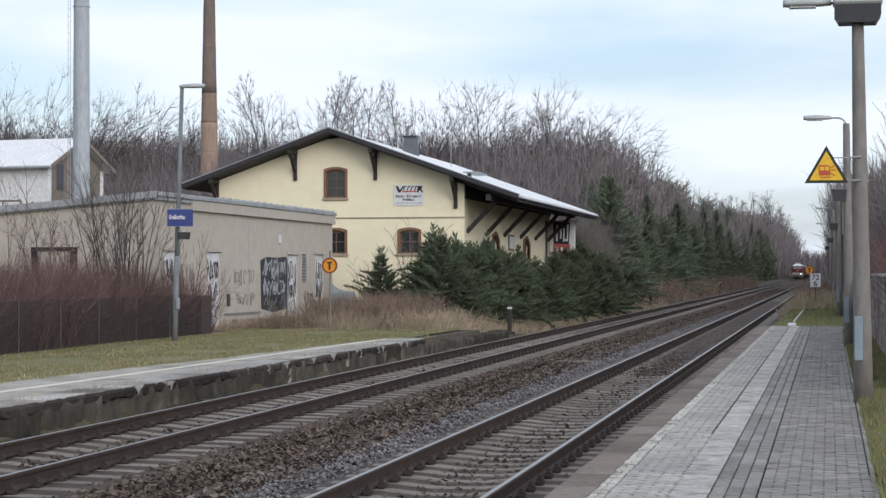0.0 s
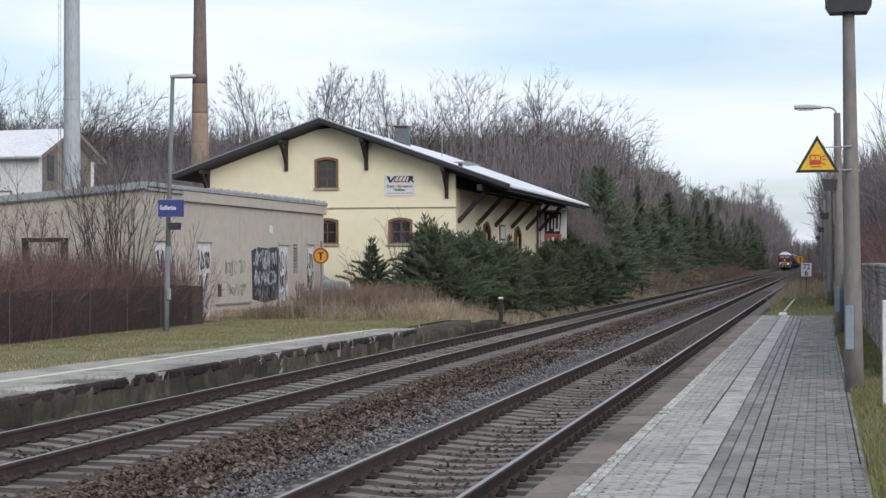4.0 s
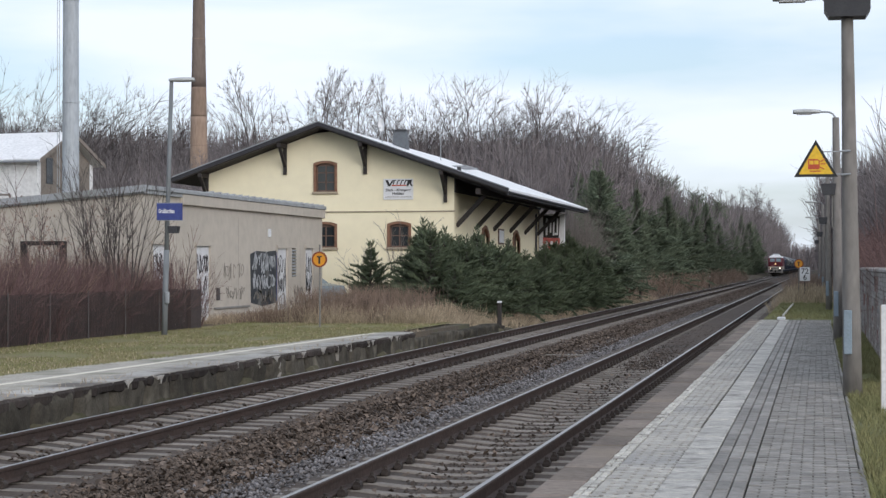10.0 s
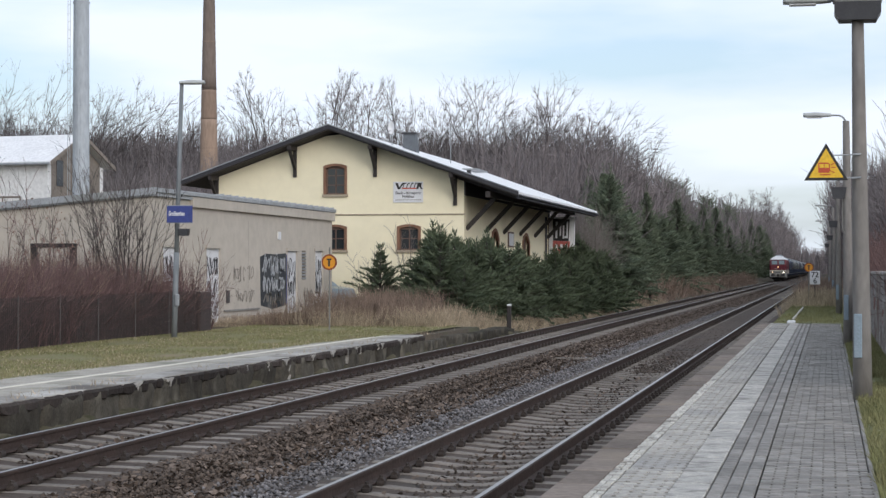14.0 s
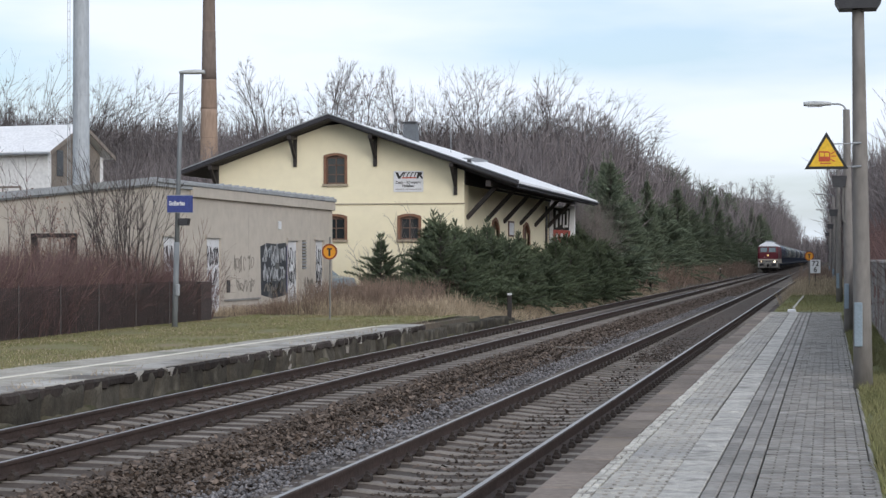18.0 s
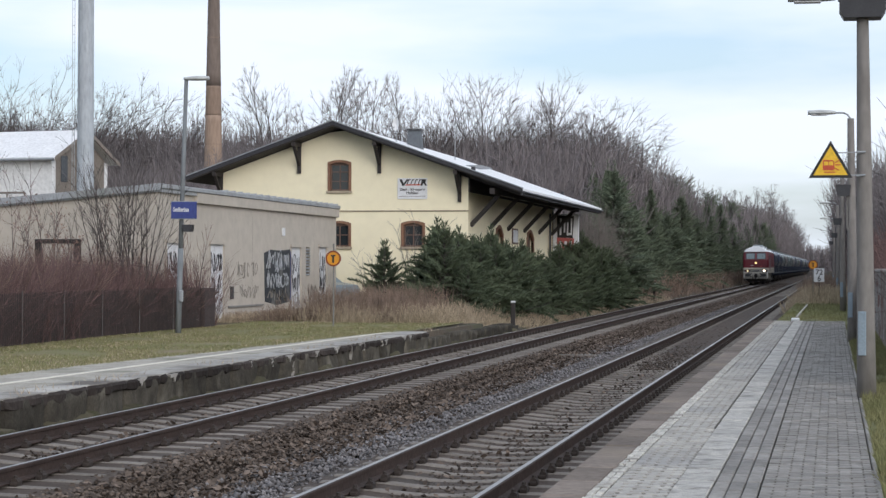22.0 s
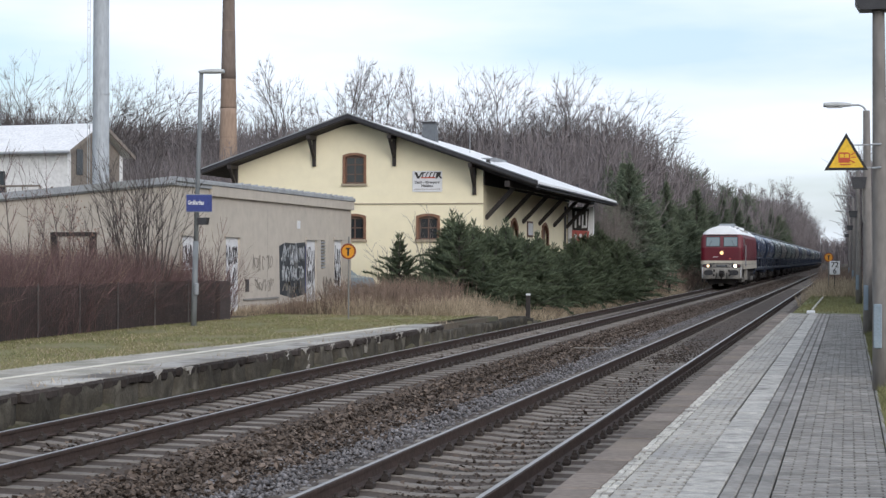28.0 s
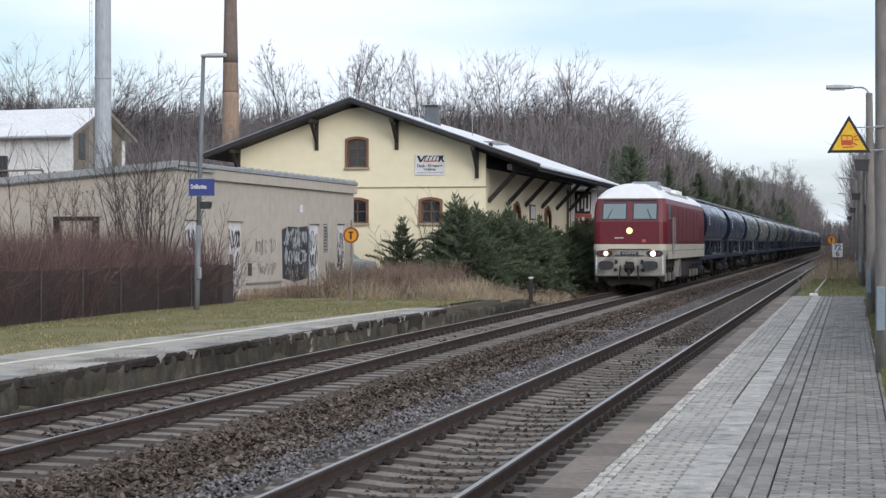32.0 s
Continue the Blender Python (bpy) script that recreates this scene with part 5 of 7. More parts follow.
def disc_sign(x, y, z, label, base):
    s = thing("whistle_sign", label, "sign", "orange round signs", (x, y, base))
    h = z - base
    def ring(r0, r1, ya, yb):
        n, g = 24, Geo()
        vs = [(r * math.cos(6.28318 * i / n), yy, h + r * math.sin(6.28318 * i / n)) for r, yy in ((r0, ya), (r1, ya), (r1, yb), (r0, yb)) for i in range(n)]
        fs = [(k * n + i, k * n + (i + 1) % n, ((k + 1) % 4) * n + (i + 1) % n, ((k + 1) % 4) * n + i) for k in range(4) for i in range(n)]
        return g.add(vs, fs)
    part("post", Geo().tube((0, 0.05, 0), (0, 0.05, h + 0.42), 0.025, 0.025, 8), POSTGREY, s, "weathered grey post")
    n = 24
    disc = Geo().prism([(0.185 * math.cos(6.28318 * i / n), h + 0.185 * math.sin(6.28318 * i / n)) for i in range(n)], "y", 0.0, 0.018)
    face = part("disc", disc, ORANGE, s, "orange disc")
    part("rim", ring(0.18, 0.225, -0.006, 0.024), ORANGERIM, s, "dark rim")
    part("bar", Geo().box(-0.028, 0.028, -0.006, -0.0005, h - 0.12, h + 0.10).box(-0.07, 0.07, -0.0062, -0.0006, h + 0.06, h + 0.10), SIGNBLACK, face, "black bar")


disc_sign(-13.82, 51.6, 2.18, "round orange sign on a post in the dry grass", 0.2)
disc_sign(-0.93, 92.7, 2.09, "round orange sign on a post at the platform's end", 0.2)


def build_km_sign():
    s = thing("kilometre_sign", "white kilometre board with black figures on a post", "sign", at=(-0.63, 91.0, 0.2), turn=6)
    part("post", Geo().tube((0, 0.05, 0), (0, 0.05, 1.6), 0.022, 0.022, 8), DARKWOOD, s, "dark post")
    part("board", Geo().box(-0.24, 0.24, 0, 0.02, 1.08, 1.72, 0.01), SIGNWHITE, s, "white board")
    for body, z in (("72", 1.53), ("6", 1.24)):
        o = part("figures", text_mesh(body, 0.36, SIGNBLACK), None, s, "black figures " + body)
        o.location, o.rotation_euler = (0, -0.006, z), (radians(90), 0, 0)


build_km_sign()


def small_post(x, y, h, label, base=-0.42):
    p = thing("marker_post", label, "post", "marker posts by the track", (x, y, base))
    part("shaft", Geo().box(-0.07, 0.07, -0.07, 0.07, 0, h, 0.015), DARKWOOD, p, "dark shaft")
    part("cap", Geo().box(-0.075, 0.075, -0.075, 0.075, h - 0.01, h + 0.06, 0.015), SIGNWHITE, p, "pale cap")


small_post(-10.75, 64.0, 1.15, "short dark post with a pale cap beside the track")
small_post(-11.0, 119.0, 1.3, "short dark post beside the distant track")
small_post(-11.2, 200.0, 1.3, "short dark post beside the distant track")


def build_white_post():
    p = thing("fence_post", "white painted post in the grass verge", "post", at=(0.81, 22.5, 0.2))
    part("panel", Geo().box(-0.1, 0.1, -0.02, 0.02, 0, 1.33, 0.008), SIGNWHITE, p, "white panel")
    part("edge_strip", Geo().box(-0.106, -0.1, -0.022, 0.022, 0, 1.33), SILL, p, "tan edge")


build_white_post()


def build_edge_strip():
    s = thing("edge_strip", "white painted edging strip in the grass beyond the paving", "edging", at=(-1.17, 61.4, 0.26))
    part("end_stone", Geo().box(-0.13, 0.13, -0.35, 0.35, 0.0, 0.09, 0.02), SIGNWHITE, s, "white end stone")
    for i in range(9):
        part("strip_stone", Geo().box(-0.035 + i * 0.008, 0.03 + i * 0.008, 2.6 + i * 2.3, 4.8 + i * 2.3, 0.0, 0.085, 0.012), WHITELINE, s, "white strip stone")


build_edge_strip()


def build_loose_boards():
    for x, y, l, turn, label in ((-6.3, 47.5, 1.35, 0, "pale plank lying in the ballast"), (-6.9, 20.95, 0.6, 10, "flat concrete duct cover in the ballast"),
                                 (-6.7, 72.6, 0.5, 20, "dark plate lying in the ballast")):
        b = thing("plank", label, "board", "boards lying between the tracks", (x, y, -0.315), turn)
        part("board", Geo().box(-l / 2, l / 2, -0.13, 0.13, 0.0, 0.06, 0.012), SLEEPER, b)


build_loose_boards()


# ---- brick boundary wall beside the platform ----
def build_east_wall():
    core = Geo().box(1.12, 1.42, 27, 56, 0.0, 1.86)
    wall = setting("wall_east", core, JOINT, "old low masonry boundary wall with flaking grey limewash")
    shape = Geo().box(0, 0.05, 0.006, 0.244, 0.005, 0.072, 0.006)
    low, high = shape.mesh("brick", WALLWASH), shape.mesh("brick", WALLBRICK)
    rest_low, rest_high, made = Geo(), Geo(), 0
    for r in range(21):
        z = 0.24 + r * 0.077
        for c in range(116):
            y = 27 + c * 0.25 + (0.125 if r % 2 else 0)
            limed = noise.noise((y * 0.9, z * 2.2, 4.0)) > -0.32
            if 33.0 < y < 37.5 and made < 300:
                o = part("brick", low if limed else high, None, wall)
                o.location = (1.085 + rng.uniform(-0.008, 0.01), y, z)
                made += 1
            else:
                dx = rng.uniform(-0.008, 0.01)
                (rest_low if limed else rest_high).box(1.085 + dx, 1.13, y + 0.006, y + 0.244, z + 0.005, z + 0.072)
    tagged(part("limewashed_bricks", rest_low, WALLWASH, wall, "flaking limewashed bricks"), kind="stuff")
    tagged(part("bare_bricks", rest_high, WALLBRICK, wall, "weathered red bricks"), kind="stuff")
    for i in range(58):
        part("coping_stone", Geo().box(1.07, 1.46, 27.004 + i * 0.5, 27.496 + i * 0.5, 1.862, 1.925 + rng.uniform(0, 0.025), 0.02), WALLWASH, wall, "worn grey coping stone")


build_east_wall()


# ---- fence along the lawn ----
def build_fence():
    f = thing("fence", "dark panel fence with thin steel posts", "fence")
    pts = [(-16.45, 30.0), (-16.8, 36.5), (-17.0, 41.8), (-17.0, 45.0), (-17.0, 49.7)]
    ys = np.arange(30.0, 49.8, 2.45)
    xs = np.interp(ys, [p[1] for p in pts], [p[0] for p in pts])
    for a, b in zip(range(len(ys) - 1), range(1, len(ys))):
        g = Geo()
        for z in np.arange(0.3, 1.36, 0.026):
            g.tube((xs[a], ys[a], z), (xs[b], ys[b], z), 0.0085, 0.0085, 3, False)
        n = int((ys[b] - ys[a]) / 0.1)
        for i in range(n):
            t = i / n
            x, y = xs[a] + (xs[b] - xs[a]) * t, ys[a] + (ys[b] - ys[a]) * t
            g.tube((x, y, 0.28), (x, y, 1.38), 0.012, 0.012, 3, False)
        part("panel", g, FENCEWEB, f, "dark mesh panel", fix=False, kind="stuff")
    for x, y in zip(xs, ys):
        part("post", Geo().tube((x + 0.03, y, 0.15), (x + 0.03, y, 1.42), 0.013, 0.013, 8), FENCEPOST, f, "thin dark grey post")
    part("corner_board", Geo().box(-17.05, -16.9, 49.5, 50.4, 0.25, 1.35, 0.01), FENCEWEB, f, "dark end board")


build_fence()


def build_car():
    """A parked car half hidden by the weeds."""
    c = thing("parked_car", "blue-grey parked car behind the dry weeds", "car", at=(CARX, CARY, 0.3), turn=62)
    side = [(-2.05, 0.3), (-2.1, 0.62), (-1.95, 0.9), (-1.1, 1.0), (-0.55, 1.42), (0.9, 1.46), (1.65, 1.02), (2.05, 0.95), (2.1, 0.4), (1.95, 0.28)]
    rings = [[(s * (0.84 if z < 1.05 else 0.66), y * 0.99, z) for y, z in side] for s in (-1, 1)]
    part("body", loft(rings), CARPAINT, c, "blue-grey painted body")
    for s in (-1, 1):
        part("side_window", Geo().prism([(-0.85, 1.04), (1.3, 1.06), (0.85, 1.38), (-0.5, 1.36)], "x", *sorted((s * 0.72, s * 0.79))), PANE, c, "dark side window")
        for y in (-1.3, 1.25):
            w = part("wheel", Geo().tube((s * 0.7, y, 0.31), (s * 0.86, y, 0.31), 0.31, 0.3, 18), UNDER, c, "black tyre")
            part("rim", Geo().tube((s * 0.861, y, 0.31), (s * 0.87, y, 0.31), 0.19, 0.18, 14), GALV, w, "grey wheel rim")
    part("rear_window", Geo().prism([(-0.55, 1.05), (0.55, 1.05), (0.48, 1.36), (-0.48, 1.36)], "y", 1.42, 1.5), PANE, c, "dark rear window")


CARX, CARY = -20.95, 74.4
build_car()


# ---- distance: house, steel mast, brick stack ----
def build_house():
    h = thing("house", "two-storey house with a pale snow-white roof", "house", at=(-37.7, 90.8, 0.25), turn=-8)
    L, D = 16.0, 2.75
    front = wall_panel(-L, 0, 0.0, lambda x: 7.05, [(-13.2, -11.6, 4.6, 6.2), (-8.4, -6.6, 5.6, 6.6), (-4.9, -3.6, 4.6, 6.1)], -D, -D + 0.35)
    part("front_wall", welded(front, "front_wall", HOUSEWALL), None, h, "white rendered front wall")
    part("gable_wall", Geo().prism([(-D + 0.352, 0), (D - 0.352, 0), (D - 0.352, 7.17), (0, 8.45), (-D + 0.352, 7.17)], "x", -0.35, 0.0), HOUSEGABLE, h, "brown-grey gable wall")
    part("far_gable_wall", Geo().prism([(-D + 0.352, 0), (D - 0.352, 0), (D - 0.352, 7.17), (0, 8.45), (-D + 0.352, 7.17)], "x", -L, -L + 0.35), HOUSEGABLE, h)
    part("rear_wall", Geo().box(-L, 0, D - 0.35, D, 0, 7.05), HOUSEWALL, h)
    for s in (-1, 1):
        g = Geo().prism([(s * (D + 0.45), 6.95), (s * (D + 0.45), 7.08), (0, 8.62), (0, 8.49)], "x", -L - 0.3, 0.45)
        part("roof", g, ROOFING, h, "pale roof slope")
        part("barge_board", Geo().prism([(s * (D + 0.46), 6.88), (s * (D + 0.46), 7.09), (0, 8.63), (0, 8.42)], "x", 0.452, 0.5), HOUSEGABLE, h, "brown barge board")
    part("gutter", Geo().tube((-L, -D - 0.5, 6.96), (0.4, -D - 0.5, 6.96), 0.07), GALV, h, "grey gutter")
    for a, b, z0, z1 in ((-13.2, -11.6, 4.6, 6.2), (-8.4, -6.6, 5.6, 6.6), (-4.9, -3.6, 4.6, 6.1)):
        w = part("window", Geo().box(a, b, -D + 0.2, -D + 0.24, z0, z1), PANE, h, "dark window pane")
        fr = Geo().box(a, a + 0.08, -D + 0.13, -D + 0.2, z0, z1).box(b - 0.08, b, -D + 0.13, -D + 0.2, z0, z1).box((a + b) / 2 - 0.04, (a + b) / 2 + 0.04, -D + 0.13, -D + 0.2, z0, z1)
        part("window_frame", fr, HOUSEGABLE, w)
    rail = Geo()
    for i in range(9):
        rail.tube((-9 + i, -D - 0.9, 4.3), (-9 + i, -D - 0.9, 5.3), 0.04)
    rail.tube((-9, -D - 0.9, 5.3), (-1, -D - 0.9, 5.3), 0.05).box(-9, -1, -D - 1.0, -D, 4.15, 4.3)
    part("balcony", rail, HOUSEGABLE, h, "brown balcony rail")
    part("gable_window", Geo().box(0.0, 0.03, -1.9, -1.3, 5.9, 7.2), PANE, h, "narrow gable window")


build_house()


def build_steel_mast():
    m = thing("steel_mast", "tall grey steel mast with a ladder beside it", "mast", at=(-32.98, 80, 0.2))
    g = Geo()
    for i in range(5):
        g.tube((0, 0, i * 4.6), (0, 0, i * 4.6 + 4.58), 0.40 - i * 0.018, 0.385 - i * 0.018, 16)
        g.tube((0, 0, i * 4.6 + 4.54), (0, 0, i * 4.6 + 4.62), 0.415 - i * 0.018, n=16)
    part("pole", g, MASTGREY, m, "grey steel tube")
    lad = Geo().tube((-0.49, -0.1, 0), (-0.49, -0.1, 23), 0.012, n=6).tube((-0.60, -0.1, 0), (-0.60, -0.1, 23), 0.012, n=6)
    for i in range(60):
        lad.tube((-0.60, -0.1, 0.4 + i * 0.38), (-0.49, -0.1, 0.4 + i * 0.38), 0.012, n=4)
    part("ladder", lad, MASTGREY, m, "narrow rung ladder")


build_steel_mast()


def build_stack():
    m = thing("brick_stack", "tall round brick factory chimney, darker towards the top", "chimney", at=(-45.48, 135, 2.0))
    r = lambda z: 0.82 - 0.0193 * z
    for z0, z1, brick, label in ((0.0, 5.0, CHIMNEYBRICK, "weathered orange-brown brickwork"), (5.0, 11.2, CHIMNEYBRICK, "orange-brown brickwork"),
                                 (11.2, 13.4, CHIMNEYMID, "darker brown brickwork"), (13.4, 25.0, PLINTH_DARK, "sooty brown brickwork")):
        rings = [(0, z0 + (z1 - z0) * k / 12, r(z0 + (z1 - z0) * k / 12) + rng.normal(0, 0.004)) for k in range(13)]
        part("brick_shaft", loft(pole_rings(rings, 28)), brick, m, label, True)
    for z in (9.0, 17.0, 21.0):
        part("iron_band", Geo().tube((0, 0, z), (0, 0, z + 0.05), r(z) + 0.012, n=28), CHIMNEYMID, m, "rusty iron band")


build_stack()


# ---- the train ----
def wheelset(parent, y, r, name="wheelset"):
    g = Geo()
    for s in (-0.72, 0.72):
        g.tube((s - 0.065, 0, 0), (s + 0.065, 0, 0), r, r, 20)
        g.tube((s + (0.02 if s < 0 else -0.09), 0, 0), (s + (0.09 if s < 0 else -0.02), 0, 0), r + 0.03, r + 0.03, 20)
        for k in range(3):
            a = 2.094 * k
            g.tube((s * 1.1, 0.26 * math.cos(a), 0.26 * math.sin(a)), (s * 1.13, 0.26 * math.cos(a), 0.26 * math.sin(a)), 0.06, n=6)
    g.tube((-0.95, 0, 0), (0.95, 0, 0), 0.09, n=10)
    o = part(name, g, WHEELSTEEL, parent, "worn steel wheelset")
    o.location = (0, y, r)
    return o


def build_loco():
    L = 20.0
    loco = thing("locomotive", "maroon diesel locomotive with a pale grey roof and lit lamps", "locomotive", at=(TRACK_2, 500, 0))
    lean = lambda z: 0.0 if z < 2.8 else 0.30 * (z - 2.8) + 0.12 * max(0, z - 3.7) ** 2
    prof = [(1.40, 1.30), (1.46, 1.50), (1.475, 1.70), (1.475, 1.88), (1.475, 2.30), (1.475, 2.80), (1.47, 3.20), (1.45, 3.52), (1.36, 3.74)]
    roofp = [(1.36, 3.74), (1.22, 3.92), (0.98, 4.10), (0.65, 4.24), (0.3, 4.32), (0.0, 4.34)]

    def shell(points, ends=(0.0, 1.0)):
        """The rounded hull over a run of the profile; both ends lean back above the waist."""
        g = Geo()
        rings = [(0.0, 0.80), (0.04, 0.90), (0.14, 0.97), (0.34, 1.0)]
        rows = []
        for off, k in rings:
            rows.append([(x * (k if abs(x) > 0.01 else 1), off + lean(z), z) for x, z in points])
        rows.append([(x, L - 0.34 - lean(z), z) for x, z in points])
        for off, k in rings[::-1][1:]:
            rows.append([(x * k, L - off - lean(z), z) for x, z in points])
        n = len(points)
        for s in (-1, 1):
            vs = [(s * x, y, z) for r in rows for x, y, z in r]
            g.add(vs, [(i * n + j, i * n + j + 1, (i + 1) * n + j + 1, (i + 1) * n + j) for i in range(len(rows) - 1) for j in range(n - 1)])
        for r in (rows[0], rows[-1]):
            vs = [(-x, y, z) for x, y, z in r] + [(x, y, z) for x, y, z in r]
            g.add(vs, [(j, j + 1, n + j + 1, n + j) for j in range(n - 1)])
        bm = bmesh.new()
        me = bpy.data.meshes.new("hull")
        me.from_pydata(g.v, [], g.f)
        bm.from_mesh(me)
        bmesh.ops.remove_doubles(bm, verts=bm.verts, dist=0.001)
        bmesh.ops.recalc_face_normals(bm, faces=bm.faces)
        bm.to_mesh(me)
        bm.free()
        return me

    def hull(name, points, material, label):
        me = shell(points)
        me.materials.append(material)
        return part(name, me, None, loco, label)

    hull("lower_skirt", [(1.40, 1.30), (1.46, 1.50), (1.475, 1.66)], LOCOGREY, "dusty grey lower body")
    hull("stripe", [(1.482, 1.66), (1.482, 1.90)], CREAM, "cream waist stripe")
    hull("body", [(1.475, 1.90), (1.475, 2.30), (1.475, 2.80)], MAROON, "dark maroon waist")
    hull("upper_body", [(1.475, 2.80), (1.47, 3.20), (1.45, 3.52), (1.36, 3.74)], DULLRED, "faded red window band")
    roof = hull("roof", [(1.375, 3.735)] + roofp[1:], LOCOROOF, "pale grey domed roof")
    # side: the long panels above the waist are faded, with louvres and ribs
    for s in (-1, 1):
        for k in range(7):
            y = 3.3 + k * 1.95
            pn = part("side_panel", Geo().box(*sorted((s * 1.473, s * 1.487)), y, y + 1.75, 2.02, 3.42, 0.005), DULLRED, loco, "faded red side panel")
            for q in range(3):
                part("panel_rib", Geo().box(*sorted((s * 1.487, s * 1.494)), y + 0.1, y + 1.65, 2.2 + q * 0.44, 2.23 + q * 0.44), DULLRED, pn)
        d = part("cab_door", Geo().box(*sorted((s * 1.474, s * 1.492)), 2.35, 2.95, 1.5, 3.4, 0.006), DULLRED, loco, "cab door")
        part("handrail", Geo().tube((s * 1.53, 2.25, 1.5), (s * 1.53, 2.25, 3.0), 0.02).tube((s * 1.53, 3.05, 1.5), (s * 1.53, 3.05, 3.0), 0.02), GALV, d)
        for y0, y1 in ((1.0, 1.75),):
            part("side_window", Geo().prism([(y0 + 0.1, 2.92), (y1, 2.92), (y1, 3.5), (y0 + 0.22, 3.5)], "x", *sorted((s * 1.468, s * 1.483))), CABGLASS, loco, "cab side window")
        part("sill_stripe", Geo().box(*sorted((s * 1.476, s * 1.49)), 0.5, L - 0.5, 1.30, 1.62), CREAM, loco, "cream sole bar")
    # windscreens with frames, lying on the leaning front
    for s in (-1, 1):
        zs, a, b = (2.92, 3.52), s * 0.16, s * 1.06
        off = lambda z: lean(z)
        def pane(x0, x1, z0, z1, push):
            vs = [(x0, off(z0) - push, z0), (x1, off(z0) - push, z0), (x1, off(z1) - push, z1), (x0, off(z1) - push, z1)]
            vs += [(x, y + 0.02, z) for x, y, z in vs]
            return Geo().add(vs, [(0, 1, 2, 3), (7, 6, 5, 4), (0, 4, 5, 1), (1, 5, 6, 2), (2, 6, 7, 3), (3, 7, 4, 0)])
        fr = part("windscreen", pane(a - s * 0.05, b + s * 0.05, 2.87, 3.57, 0.012), LAMPDARK, loco, "windscreen in a rubber frame")
        part("pane", pane(a, b, 2.92, 3.52, 0.018), CABGLASS, fr, "glass tinted pale for the reflected sky")
        part("wiper", Geo().tube((s * 0.9, off(2.9) - 0.05, 2.88), (s * 0.7, off(3.3) - 0.05, 3.3), 0.012), LAMPDARK, fr, "thin wiper")
    part("brow", Geo().box(-1.06, 1.06, 0.22, 0.36, 3.62, 3.70, 0.02), LAMPDARK, loco, "dark brow line")
    # lamps
    def lamp(x, z, r, lit, y=-0.03):
        bez = part("headlamp", Geo().tube((x, y, z), (x, 0.05, z), r * 1.35, r * 1.45, 18), LAMPDARK, loco, "round headlamp")
        part("lens", Geo().tube((x, y - 0.015, z), (x, y + 0.005, z), r, r, 18), lit, bez, "glowing lens")
    lamp(0.0, 2.44, 0.125, LAMPAMBER)
    for s in (-1, 1):
        g, n = Geo(), 20
        ov = [(s * 1.0 + 0.33 * math.copysign(abs(math.cos(6.28318 * i / n)) ** 0.7, math.cos(6.28318 * i / n)),
               1.53 + 0.13 * math.copysign(abs(math.sin(6.28318 * i / n)) ** 0.7, math.sin(6.28318 * i / n))) for i in range(n)]
        part("lamp_bezel", g.prism(ov, "y", -0.03, 0.06), LAMPDARK, loco, "dark oval lamp bezel")
        lamp(s * 0.94, 1.53, 0.10, LAMPLIT if s > 0 else LAMPDIM, -0.05)
        part("tail_lamp", Geo().tube((s * 1.19, -0.045, 1.53), (s * 1.19, 0.0, 1.53), 0.06, n=12), DULLRED, loco, "unlit red tail lamp")
        # buffers
        b = part("buffer", Geo().tube((s * 0.875, -0.50, 1.06), (s * 0.875, 0.1, 1.06), 0.09, 0.13, 14), UNDER, loco, "spring buffer")
        part("buffer_plate", Geo().prism([(s * 0.875 + 0.31 * math.copysign(abs(math.cos(0.314 * q)) ** 0.6, math.cos(0.314 * q)), 1.06 + 0.18 * math.copysign(abs(math.sin(0.314 * q)) ** 0.6, math.sin(0.314 * q))) for q in range(20)], "y", -0.56, -0.50), LAMPDARK, b, "dark rounded buffer plate")
        part("step", Geo().box(s * 1.32 - 0.07, s * 1.32 + 0.07, -0.03, 0.2, 0.4, 0.68, 0.02), UNDER, loco, "dark corner step")
        part("hose", Geo().path([(s * 0.35, -0.1, 1.05), (s * 0.36, -0.22, 0.8), (s * 0.4, -0.2, 0.5)], 0.03, 6), UNDER, loco, "air hose")
    part("buffer_beam", Geo().box(-1.40, 1.40, -0.06, 0.5, 0.62, 1.38, 0.04), LOCOGREY, loco, "grey buffer beam")
    part("coupler_pocket", Geo().prism([(-0.2, 0.84), (-0.08, 0.74), (0.1, 0.72), (0.22, 0.9), (0.18, 1.18), (-0.16, 1.22)], "y", -0.09, -0.06), UNDER, loco, "dark coupler pocket")
    for s in (-1, 1):
        part("grab_rail", Geo().path([(s * 1.3, 0.02, 1.46), (s * 1.33, -0.06, 1.4), (s * 1.33, -0.06, 0.75), (s * 1.3, 0.0, 0.68)], 0.03, 6), SIGNWHITE, loco, "white corner grab rail")
        part("cable_socket", Geo().box(s * 0.52 - 0.05, s * 0.52 + 0.05, -0.14, -0.06, 1.12, 1.28, 0.015), UNDER, loco, "dark cable socket")
    part("coupling", Geo().box(-0.16, 0.16, -0.42, -0.05, 0.92, 1.12, 0.03).tube((0, -0.3, 1.0), (0, -0.36, 0.6), 0.05), UNDER, loco, "screw coupling")
    part("front_step_rail", Geo().tube((-0.85, -0.08, 1.70), (0.85, -0.08, 1.70), 0.02).tube((-0.6, -0.1, 1.45), (0.6, -0.1, 1.45), 0.018), LAMPDARK, loco, "dark front handrail")
    plate = Geo()
    for i in range(4):
        plate.box(-0.58 + i * 0.09, -0.52 + i * 0.09, -0.006, -0.001, 2.13, 2.18)
    part("number_bars", plate, SIGNWHITE, loco, "pale bars")
